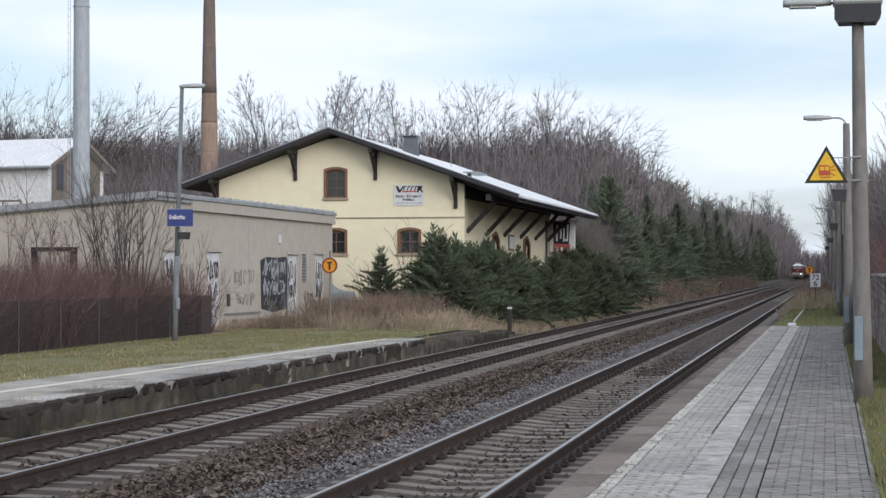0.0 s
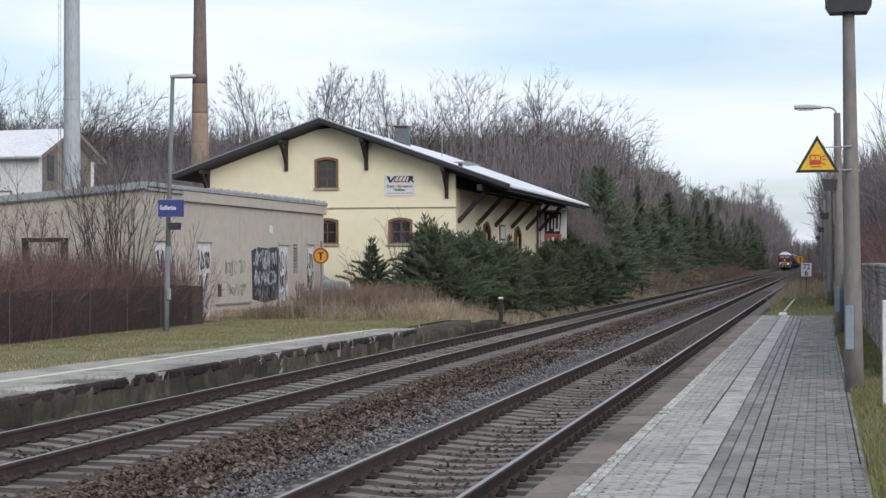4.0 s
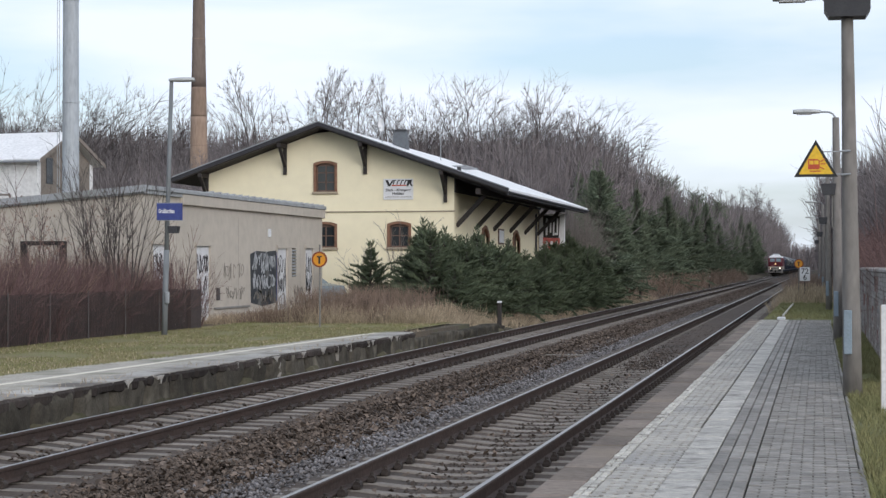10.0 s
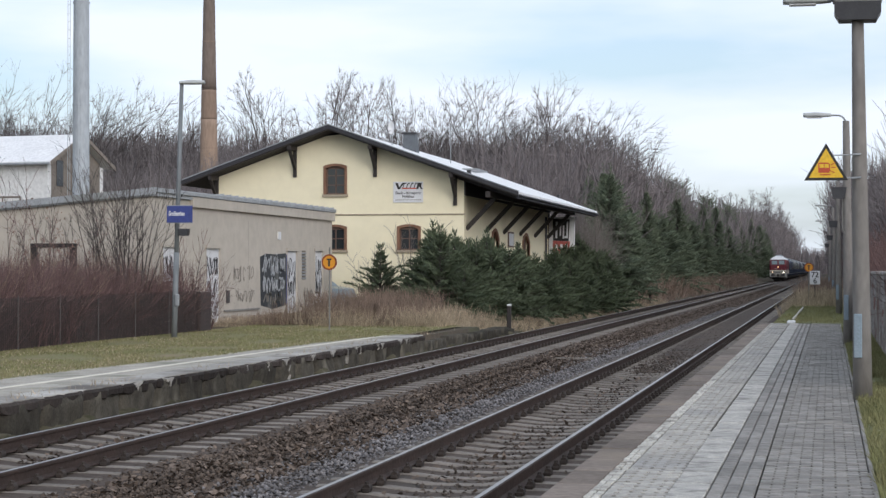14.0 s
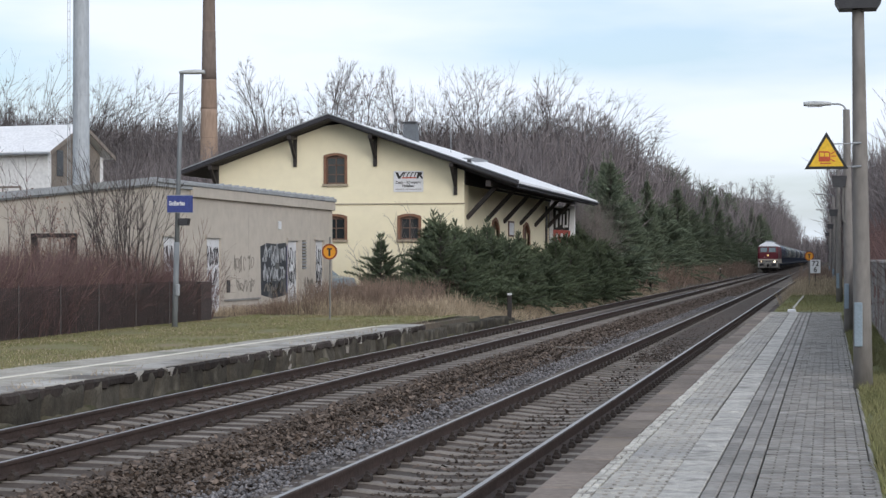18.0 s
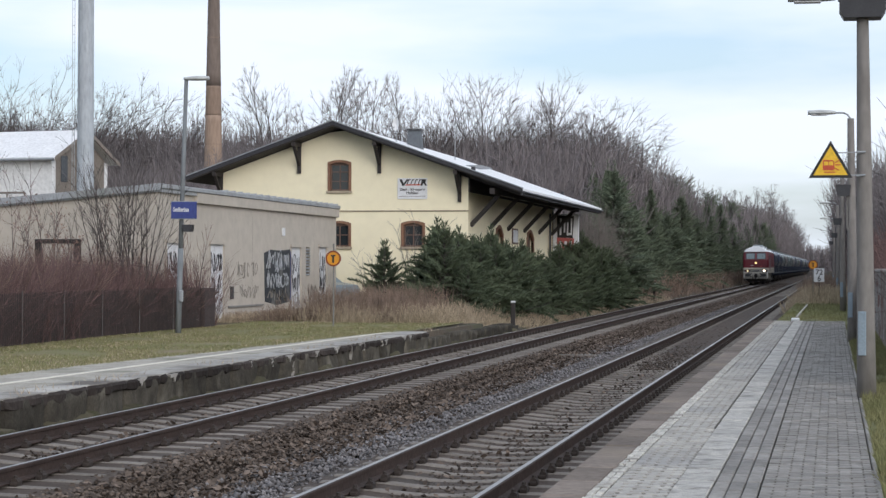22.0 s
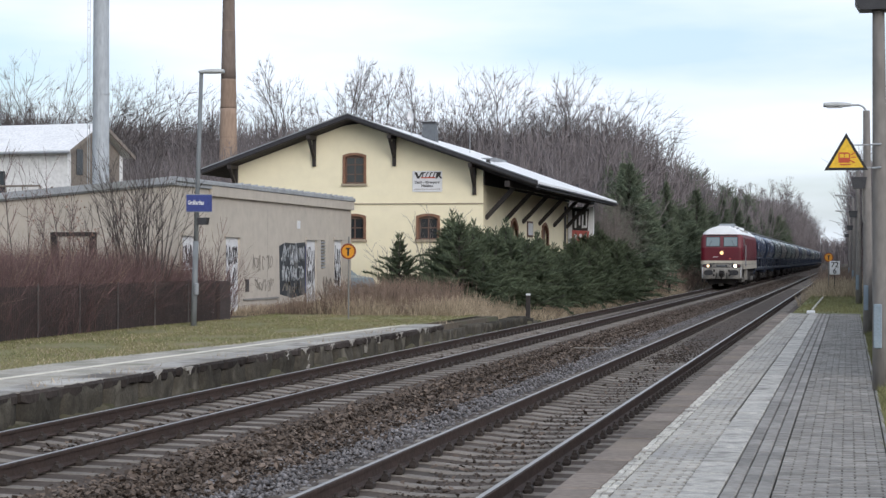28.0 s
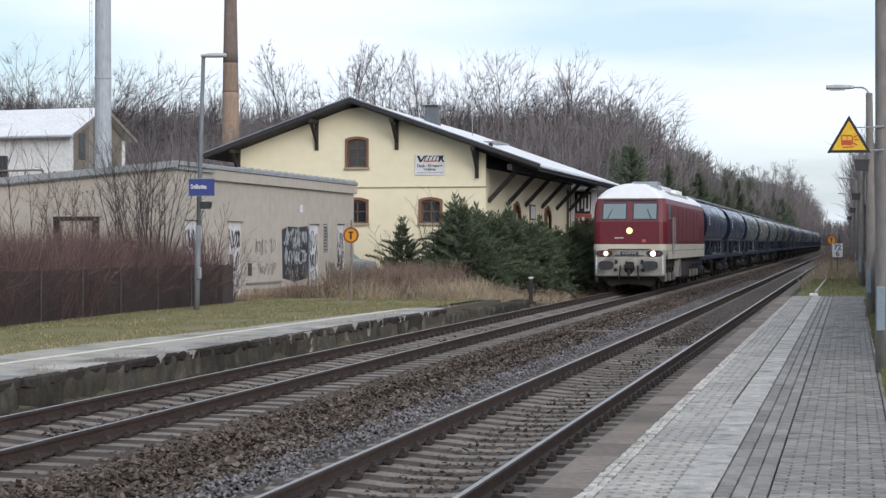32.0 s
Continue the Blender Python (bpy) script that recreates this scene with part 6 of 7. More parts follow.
    part("emblem", Geo().box(0.5, 0.64, -0.008, -0.001, 1.98, 2.1), REDPAINT, loco)
    num = part("number_plate", Geo().box(-0.36, 0.36, -0.05, -0.004, 1.47, 1.61, 0.01), LAMPDARK, loco, "dark number plate")
    for i in range(6):
        part("plate_bar", Geo().box(-0.28 + i * 0.095, -0.22 + i * 0.095, -0.056, -0.0505, 1.50, 1.58), GALV, num)
    part("brake_cock", Geo().tube((-0.55, -0.12, 0.88), (-0.55, -0.06, 0.88), 0.07, n=10).tube((0.55, -0.12, 0.88), (0.55, -0.06, 0.88), 0.07, n=10), UNDER, loco, "dark brake pipe cocks")
    part("plough", Geo().prism([(-1.05, 0.62), (1.05, 0.62), (0.98, 0.34), (0.8, 0.2), (0.3, 0.3), (-0.3, 0.3), (-0.8, 0.2), (-0.98, 0.34)], "y", 0.45, 0.55), UNDER, loco, "black rail guard")
    # underframe, tank, bogies
    part("underframe", Geo().box(-1.25, 1.25, 0.4, L - 0.4, 0.95, 1.32), UNDER, loco, "dark underframe")
    part("fuel_tank", Geo().box(-1.35, 1.35, 7.6, 12.4, 0.35, 1.2, 0.12), UNDER, loco, "dark fuel tank")
    for s in (-1, 1):
        part("battery_box", Geo().box(*sorted((s * 1.2, s * 1.42)), 5.9, 7.3, 0.5, 1.28, 0.03), LOCOGREY, loco, "pale grey equipment box")
    wheels = []
    for c in (4.0, 16.0):
        bg = part("bogie", Geo().box(-1.15, -0.98, c - 2.6, c + 2.6, 0.42, 0.85, 0.05).box(0.98, 1.15, c - 2.6, c + 2.6, 0.42, 0.85, 0.05)
                  .box(-1.0, 1.0, c - 0.4, c + 0.4, 0.4, 0.8, 0.05), UNDER, loco, "dark three-axle bogie")
        for k in (-1.85, 0, 1.85):
            wheels.append(wheelset(bg, c + k, 0.525))
            for s in (-1, 1):
                part("axle_box", Geo().box(*sorted((s * 1.13, s * 1.28)), c + k - 0.2, c + k + 0.2, 0.36, 0.72, 0.04), POSTGREY, bg, "dusty axle box")
                part("coil_spring", Geo().tube((s * 1.2, c + k + 0.45, 0.45), (s * 1.2, c + k + 0.45, 0.95), 0.09, n=10), UNDER, bg)
    # roof gear
    for y0, y1, w, zt in ((1.8, 3.8, 0.45, 4.36), (6.0, 10.5, 0.7, 4.40), (12.5, 15.8, 0.7, 4.40)):
        part("roof_hatch", Geo().box(-w, w, y0, y1, 4.2, zt, 0.04), LOCOROOF, roof, "pale roof hatch")
    for y in (7.3, 9.2, 13.3, 15.0):
        part("fan_grille", Geo().tube((0, y, 4.39), (0, y, 4.46), 0.62, 0.6, 20), LAMPDARK, roof, "dark fan grille")
    part("exhaust_hood", Geo().prism([(5.2, 4.3), (5.7, 4.58), (7.0, 4.58), (7.4, 4.3)], "x", -0.55, 0.55), GALV, roof, "grey exhaust hood")
    part("horn", Geo().tube((0.95, 3.0, 4.16), (0.95, 2.6, 4.2), 0.04, 0.09, 10), GALV, roof, "small horn")
    part("exhaust", Geo().box(-0.35, 0.35, 11.2, 11.9, 4.3, 4.55, 0.05), LAMPDARK, roof, "dark exhaust stack")
    for s in (-1, 1):
        for k in range(2):
            y0 = 4.6 + k * 5.3
            part("roof_window", Geo().add([(s * 1.30, y0, 3.82), (s * 1.30, y0 + 4.6, 3.82), (s * 0.98, y0 + 4.6, 4.14), (s * 0.98, y0, 4.14),
                                           (s * 1.27, y0, 3.80), (s * 1.27, y0 + 4.6, 3.80), (s * 0.95, y0 + 4.6, 4.12), (s * 0.95, y0, 4.12)],
                                          [(0, 1, 2, 3), (7, 6, 5, 4), (0, 4, 5, 1), (1, 5, 6, 2), (2, 6, 7, 3), (3, 7, 4, 0)]), LOCOGREY, roof, "slanted roof grille")
    return loco, wheels


def build_wagon(paint, tone):
    """A covered bogie hopper wagon; its leading buffers at y = 0."""
    W = 19.2
    wg = thing("hopper_wagon", tone + " covered hopper wagon with rounded sides and sloping ends", "wagon", "hopper wagons behind the locomotive", (TRACK_2, 600, 0))
    sec = [(0.95, 2.02), (1.28, 2.22), (1.44, 2.6), (1.48, 3.0), (1.42, 3.4), (1.22, 3.78), (0.86, 4.04), (0.44, 4.16), (0.0, 4.20)]
    ring = [(x, z) for x, z in sec] + [(-x, z) for x, z in sec[-2::-1]]
    slope = lambda z: 1.05 + (4.2 - z) * 0.72
    rows = []
    for off, k in ((0.0, 0.985), (0.07, 1.0)):
        rows.append([(x * k, slope(z) + off, z) for x, z in ring])
    rows += [[(x, W - y, z) for x, y, z in r] for r in rows[::-1]]
    body = part("body", loft(rows, False), paint, wg, "curved painted side", True)
    for r in (rows[0], rows[-1]):
        d = -0.004 if r is rows[0] else 0.004
        g = Geo().add([(x * 0.995, y + d, z) for x, y, z in r], [tuple(range(len(r)))])
        part("end_wall", g, WAGONDARK, wg, "dark sloping end wall")
    for y in (W * 0.36, W * 0.64):
        rib = Geo()
        pts = [(x * 1.004, y, 3.0 + (z - 3.0) * 1.004) for x, z in ring]
        for a, b in zip(pts, pts[1:]):
            rib.tube(a, b, 0.012, 0.012, 4)
        part("weld_seam", rib, paint, body)
    for e in (rows[0], rows[-1]):
        rim = Geo()
        for p, q in zip(e, e[1:]):
            rim.tube(p, q, 0.03, 0.03, 5)
        part("end_rim", rim, paint, body, "narrow end rim")
    part("roof_walkway", Geo().box(-0.45, 0.45, 0.8, W - 0.8, 4.27, 4.30).box(-0.5, -0.46, 0.8, W - 0.8, 4.24, 4.34).box(0.46, 0.5, 0.8, W - 0.8, 4.24, 4.34), GALV, wg, "grey roof walkway")
    part("roof_hatch", Geo().box(-0.3, 0.3, 2.2, W - 2.2, 4.15, 4.26, 0.03), WAGONGREY, wg, "long grey loading hatch")
    for y0, y1 in ((3.4, 6.4), (7.0, 9.3), (9.9, 12.2), (12.8, 15.8)):
        m = (y0 + y1) / 2
        c = Geo().add([(-1.0, y0, 2.08), (1.0, y0, 2.08), (1.0, y1, 2.08), (-1.0, y1, 2.08), (-0.62, m - 0.45, 0.85), (0.62, m - 0.45, 0.85), (0.62, m + 0.45, 0.85), (-0.62, m + 0.45, 0.85)],
                      [(0, 1, 2, 3), (7, 6, 5, 4), (0, 4, 5, 1), (1, 5, 6, 2), (2, 6, 7, 3), (3, 7, 4, 0)])
        part("hopper_chute", c, WAGONDARK, wg, "dark tapered discharge chute")
    for s in (-1, 1):
        part("sole_bar", Geo().box(*sorted((s * 1.16, s * 1.3)), 0.6, W - 0.6, 1.08, 1.3, 0.02), WAGONDARK, wg, "dark sole bar")
        part("side_rail", Geo().box(*sorted((s * 1.18, s * 1.28)), 3.0, W - 3.0, 2.04, 2.16, 0.02), WAGONDARK, wg, "painted lower side rail")
        for y0 in (2.1, 6.55, 12.4, 16.5):
            part("side_panel", Geo().box(*sorted((s * 1.2, s * 1.28)), y0, y0 + 0.55, 1.3, 2.08, 0.01), WAGONDARK, wg, "dark upright panel")
        lad = Geo().tube((s * 0.95, 0.72, 1.1), (s * 0.95, 0.72, 4.2), 0.025).tube((s * 0.6, 0.72, 1.1), (s * 0.6, 0.72, 4.2), 0.025)
        for k in range(8):
            lad.tube((s * 0.6, 0.72, 1.3 + k * 0.38), (s * 0.95, 0.72, 1.3 + k * 0.38), 0.018, n=5)
        part("end_ladder", lad, GALV, wg, "end ladder")
        bars = Geo()
        for k in range(3):
            for q in range(2):
                bars.box(*sorted((s * 1.478, s * 1.494)), 2.9 + q * 0.42, 3.2 + q * 0.42, 2.88 + k * 0.17, 2.98 + k * 0.17)
        part("lettering", bars, WAGONMARK, body)
        for e in (0.0, W):
            d = -1 if e == 0 else 1
            part("buffer", Geo().tube((s * 0.875, e + 0.6 * -d, 1.06), (s * 0.875, e + 0.02 * -d, 1.06), 0.1, 0.1, 12).tube((s * 0.875, e + 0.02 * -d, 1.06), (s * 0.875, e + 0.06 * -d, 1.06), 0.22, n=14), UNDER, wg, "buffer")
    for e in (0.6, W - 0.7):
        part("head_stock", Geo().box(-1.3, 1.3, e, e + 0.1, 0.85, 1.35), WAGONDARK, wg, "end beam")
        part("end_platform", Geo().box(-1.2, 1.2, min(e, W - 2.4), min(e, W - 2.4) + 1.8, 1.3, 1.36), GALV, wg, "end platform")
    part("underframe", Geo().box(-0.5, 0.5, 0.7, W - 0.7, 0.8, 1.1), UNDER, wg)
    for c in (2.7, W - 2.7):
        bg = part("bogie", Geo().box(-1.12, -0.94, c - 1.35, c + 1.35, 0.38, 0.78, 0.05).box(0.94, 1.12, c - 1.35, c + 1.35, 0.38, 0.78, 0.05).box(-0.95, 0.95, c - 0.25, c + 0.25, 0.45, 0.95), UNDER, wg, "dark two-axle bogie")
        for k in (-0.9, 0.9):
            wheelset(bg, c + k, 0.46)
            for s in (-1, 1):
                part("axle_box", Geo().box(*sorted((s * 1.1, s * 1.22)), c + k - 0.16, c + k + 0.16, 0.34, 0.62, 0.04), UNDER, bg)
    return wg


LOCO, LOCO_WHEELS = build_loco()
PROTOS = [build_wagon(WAGONBLUE, "dark blue"), build_wagon(WAGONGREEN, "grey-green"), build_wagon(WAGONGREY, "dusty grey")]
WAGONS = []
for kind_of in (0, 0, 1, 2, 1, 1, 2, 0, 1, 2, 0, 0, 1, 2, 0, 1, 0, 2, 0, 0):
    first = PROTOS[kind_of]
    WAGONS.append(first if first not in WAGONS else copy_thing(first, first.matrix_basis))


# ---- vegetation ----
class Twigs:
    """Tapered three-sided branches gathered in arrays."""
    def __init__(self):
        self.a, self.b, self.r0, self.r1 = [], [], [], []

    def add(self, a, b, r0, r1):
        self.a.append(a), self.b.append(b), self.r0.append(r0), self.r1.append(r1)

    def ribbons(self):
        """Thin tapered strips, for far twigs only a few millimetres thick."""
        a, b = np.array(self.a), np.array(self.b)
        s = np.cross(b - a, rng.normal(0, 1, a.shape))
        s /= np.maximum(np.linalg.norm(s, axis=1, keepdims=True), 1e-6)
        r0, r1 = np.array(self.r0)[:, None] * 1.5, np.array(self.r1)[:, None] * 1.5
        v = np.stack([a - s * r0, a + s * r0, b + s * r1, b - s * r1], 1).reshape(-1, 3)
        return v, np.arange(len(v)).reshape(-1, 4)

    def arrays(self):
        a, b = np.array(self.a), np.array(self.b)
        d = b - a
        d /= np.maximum(np.linalg.norm(d, axis=1, keepdims=True), 1e-6)
        ref = np.where(np.abs(d[:, 2:3]) < 0.9, np.array([[0, 0, 1.0]]), np.array([[1.0, 0, 0]]))
        s = np.cross(d, ref)
        s /= np.linalg.norm(s, axis=1, keepdims=True)
        t = np.cross(d, s)
        r0, r1 = np.array(self.r0)[:, None], np.array(self.r1)[:, None]
        vs = []
        for c, r in ((a, r0), (b, r1)):
            for k in range(3):
                th = 2.0944 * k
                vs.append(c + (s * math.cos(th) + t * math.sin(th)) * r)
        v = np.stack(vs, 1).reshape(-1, 3)
        f = np.array([(0, 1, 4, 3), (1, 2, 5, 4), (2, 0, 3, 5)])
        return v, (f[None] + (np.arange(len(a)) * 6)[:, None, None]).reshape(-1, 4)


def twig_mesh(name, tw, material, far=False):
    v, f = tw.ribbons() if far else tw.arrays()
    me = bpy.data.meshes.new(name)
    me.vertices.add(len(v))
    me.vertices.foreach_set("co", v.astype(np.float32).ravel())
    me.loops.add(f.size)
    me.loops.foreach_set("vertex_index", f.astype(np.int32).ravel())
    me.polygons.add(len(f))
    me.polygons.foreach_set("loop_start", np.arange(0, f.size, 4, dtype=np.int32))
    me.update(calc_edges=True)
    me.materials.append(material)
    return me


def unit(v):
    return v / max(1e-6, np.linalg.norm(v))


def limb(tw, fine, p, d, length, r, order, fork, up, gnarl, out):
    """A crooked limb that forks at its end and throws side shoots; out is the way its crown opens."""
    r = min(r, (0.008, 0.014, 0.034, 0.075, 0.2, 0.3)[order])
    if order == 0:
        for _ in range(3):
            d2 = unit(d + rng.normal(0, 0.25, 3))
            l = length * rng.uniform(0.3, 0.75)
            m = p + d2 * l * 0.5
            e = m + unit(d2 + rng.normal(0, 0.3, 3) + np.array([0, 0, up])) * l * 0.5
            fine.add(p, m, r, r * 0.75)
            fine.add(m, e, r * 0.75, r * 0.4)
        return
    n = 4 if order > 2 else 3
    q, store = p, tw if order > 1 else fine
    for i in range(n):
        d = unit(d + rng.normal(0, gnarl, 3) + np.array([0, 0, up]) + out * 0.05)
        e = q + d * length / n
        k0, k1 = 1 - 0.28 * i / n, 1 - 0.28 * (i + 1) / n
        store.add(q, e, r * k0, r * k1)
        if i and rng.uniform() < (0.7 if order > 1 else 0.35):
            side = unit(np.cross(d, rng.normal(0, 1, 3)))
            a = fork * rng.uniform(1.0, 1.6)
            limb(tw, fine, e, unit(d * math.cos(a) + side * math.sin(a)), length * rng.uniform(0.5, 0.75), max(0.0065, r * k1 * 0.42), min(order - 1, 2 if i == 1 else order - 1), fork, up, gnarl, out)
        q = e
    side = unit(np.cross(d, rng.normal(0, 1, 3)))
    for k in range(3 if order > 2 and rng.uniform() < 0.35 else 2):
        a = fork * rng.uniform(0.6, 1.2) * (1 if k == 0 else -1 if k == 1 else 0.2)
        limb(tw, fine, q, unit(d * math.cos(a) + side * math.sin(a)), length * rng.uniform(0.72, 0.92), max(0.0065, r * 0.62 * rng.uniform(0.8, 1.1)), order - 1, fork, up, gnarl, out)


def bare_tree(height, trunk, label, clear=0.3, limbs=5, open_by=0.6, fork=0.42, up=0.06, gnarl=0.12, order=4, leader=0.0, bark=None, fine_bark=None, lengths=0.3):
    """A leafless tree: a bole, limbs that open from its head (or along a leader), forks and fine twigs."""
    t = thing("tree", label, "tree", "bare winter trees")
    tw, fine = Twigs(), Twigs()
    p, d = np.zeros(3), np.array([0, 0, 1.0])
    top = height * (clear + leader)
    steps = 4 + int(leader * 12)
    heads = []
    for i in range(steps):
        d = unit(d + rng.normal(0, 0.05, 3) + np.array([0, 0, 0.1]))
        e = p + d * top / steps
        taper = 0.7 if leader > 0.2 else 0.3
        r0, r1 = trunk * (1 - taper * i / steps), trunk * (1 - taper * (i + 1) / steps)
        tw.add(p, e, r0, r1)
        if e[2] > height * clear * 0.8:
            heads.append((e, r1))
        p = e
    turn = rng.uniform(0, 6.283)
    for k in range(limbs):
        e, r1 = heads[min(len(heads) - 1, int(len(heads) * k / limbs))] if leader > 0 else heads[-1]
        f = (e[2] - height * clear) / max(0.1, height * leader) if leader > 0 else 0.5
        a = turn + 2.4 * k + rng.normal(0, 0.3)
        tilt = open_by * rng.uniform(0.45, 1.15) * (1.0 - 0.45 * f if leader > 0 else 1.0)
        out = np.array([math.cos(a), math.sin(a), 0.0])
        limb(tw, fine, e, unit(out * math.sin(tilt) + np.array([0, 0, math.cos(tilt)])), height * lengths * rng.uniform(0.8, 1.1) * (1.0 - 0.45 * f if leader > 0 else 1.0), r1 * (0.42 if leader > 0 else 0.5), order, fork, up, gnarl, out)
    if leader > 0:
        limb(tw, fine, p, d, height * lengths * 0.6, trunk * 0.3, 3, fork * 0.8, up, gnarl, np.zeros(3))
    o = new("trunk", twig_mesh("trunk", tw, bark or BARK))
    o.parent = t
    o = new("crown", twig_mesh("crown", fine, fine_bark or TWIG, True))
    o.parent = t
    tagged(o, "fine leafless twigs")
    # scale the crown to its stated height
    z = float(np.percentile([q[2] for q in fine.b], 99.7))
    for c in t.children:
        c.data.transform(Matrix.Scale(height / z, 4))
    return t


def needle_spray(vs, fs, p, d, length, width, droop, thick=1.0):
    """A branch of needle tufts: small blades set to both sides of a drooping axis."""
    n = max(4, int(length / (0.05 * thick)))
    side = unit(np.cross(d, (0, 0, 1.0)))
    q = p.copy()
    for i in range(n):
        f = i / n
        d = unit(d + rng.normal(0, 0.07, 3) + np.array([0, 0, -droop * 0.5 / n]))
        q = q + d * length / n
        w = width * (1 - f) ** 0.6 * 0.9 + 0.06
        for s in (-1, 1, 0, 0):
            up = rng.uniform(-0.8, 0.7) if s else rng.uniform(-0.4, 1.0)
            tip = q + side * s * w * rng.uniform(0.5, 1.2) + d * w * rng.uniform(0.3, 0.9) + np.array([0, 0, up * w])
            th = rng.uniform(0.012, 0.026) * thick
            k = len(vs)
            vs += [q - d * th + (0, 0, th), q + d * th - (0, 0, th), tip]
            fs.append((k, k + 1, k + 2))
    k = len(vs)
    vs += [q - side * 0.03, q + side * 0.03, q + d * 0.18]
    fs.append((k, k + 1, k + 2))


def conifer(height, width, label, needles, density=1.0, name="fir_tree", start=0.03, power=0.85, ragged=0.25, thick=1.0):
    t = thing(name, label, "tree", "dark conifers by the track")
    tw, vs, fs = Twigs(), [], []
    tw.add(np.zeros(3), np.array([0, 0, height * (0.96 if name == "pine_tree" else 1.12)]), 0.03 * height ** 0.75, 0.008)
    for i in range(0 if name == "pine_tree" else 9):
        q = np.array([0, 0, height * (0.97 + 0.014 * i)])
        a = 2.4 * i
        needle_spray(vs, fs, q, unit(np.array([math.cos(a), math.sin(a), 1.4])), 0.26 - 0.018 * i, 0.05, 0.0)
    n = int(height * 42 * density)
    for i in range(n):
        f = start + (0.985 - start) * (i + rng.uniform()) / n
        a = 2.4 * i + rng.normal(0, 0.5)
        L = width * (1 - f) ** power * (1 + ragged * math.sin(3 * a + 17 * f) * rng.uniform(0.2, 1.0)) + 0.05
        l = L * rng.uniform(0.55, 1.1)
        lift = 0.22 + 0.7 * f ** 1.5
        d = unit(np.array([math.cos(a), math.sin(a), lift + rng.normal(0, 0.12)]))
        p = np.array([0, 0, f * height])
        tw.add(p, p + d * l * 0.75, 0.012 + 0.007 * l, 0.004)
        needle_spray(vs, fs, p + d * l * 0.15, d, l * 0.85, min(0.2 * thick, 0.08 + 0.1 * l), 0.3 * (1 - f), thick)
    o = new("trunk", twig_mesh("trunk", tw, BARK))
    o.parent = t
    me = bpy.data.meshes.new("crown")
    me.from_pydata([tuple(q) for q in vs], [], fs)
    me.materials.append(needles)
    o = new("crown", me)
    o.parent = t
    tagged(o, "dense green needles")
    return t


def place(ob, x, y, s=1.0, sz=None, turn=None, dz=-0.05):
    m = Matrix.LocRotScale((x, y, level(x, y) + dz), Euler((0, 0, rng.uniform(0, 6.283) if turn is None else turn)), None)
    c = copy_thing(ob, m)
    c.scale = (s, s, sz or s)
    return c


def settle(ob, x, y, s=1.0):
    ob.location, ob.scale = (x, y, level(x, y) - 0.05), (s, s, s)


def line_height(y):
    """How the wood along the line rises, dips and rises again with the distance."""
    return float(np.interp(y, [145, 200, 235, 262, 300, 362, 590, 1000], [1.0, 1.0, 0.95, 0.88, 0.87, 1.2, 1.65, 1.7]))


def patchy(x0, x1, y0, y1, seed, lo=0.0, power=1.0):
    """A place in a rectangle, gathered into uneven clumps."""
    while True:
        x, y = rng.uniform(x0, x1), y0 + (y1 - y0) * rng.uniform() ** power
        if noise.noise((x * 0.8, y * 0.5, seed)) > lo + rng.normal(0, 0.2):
            return x, y


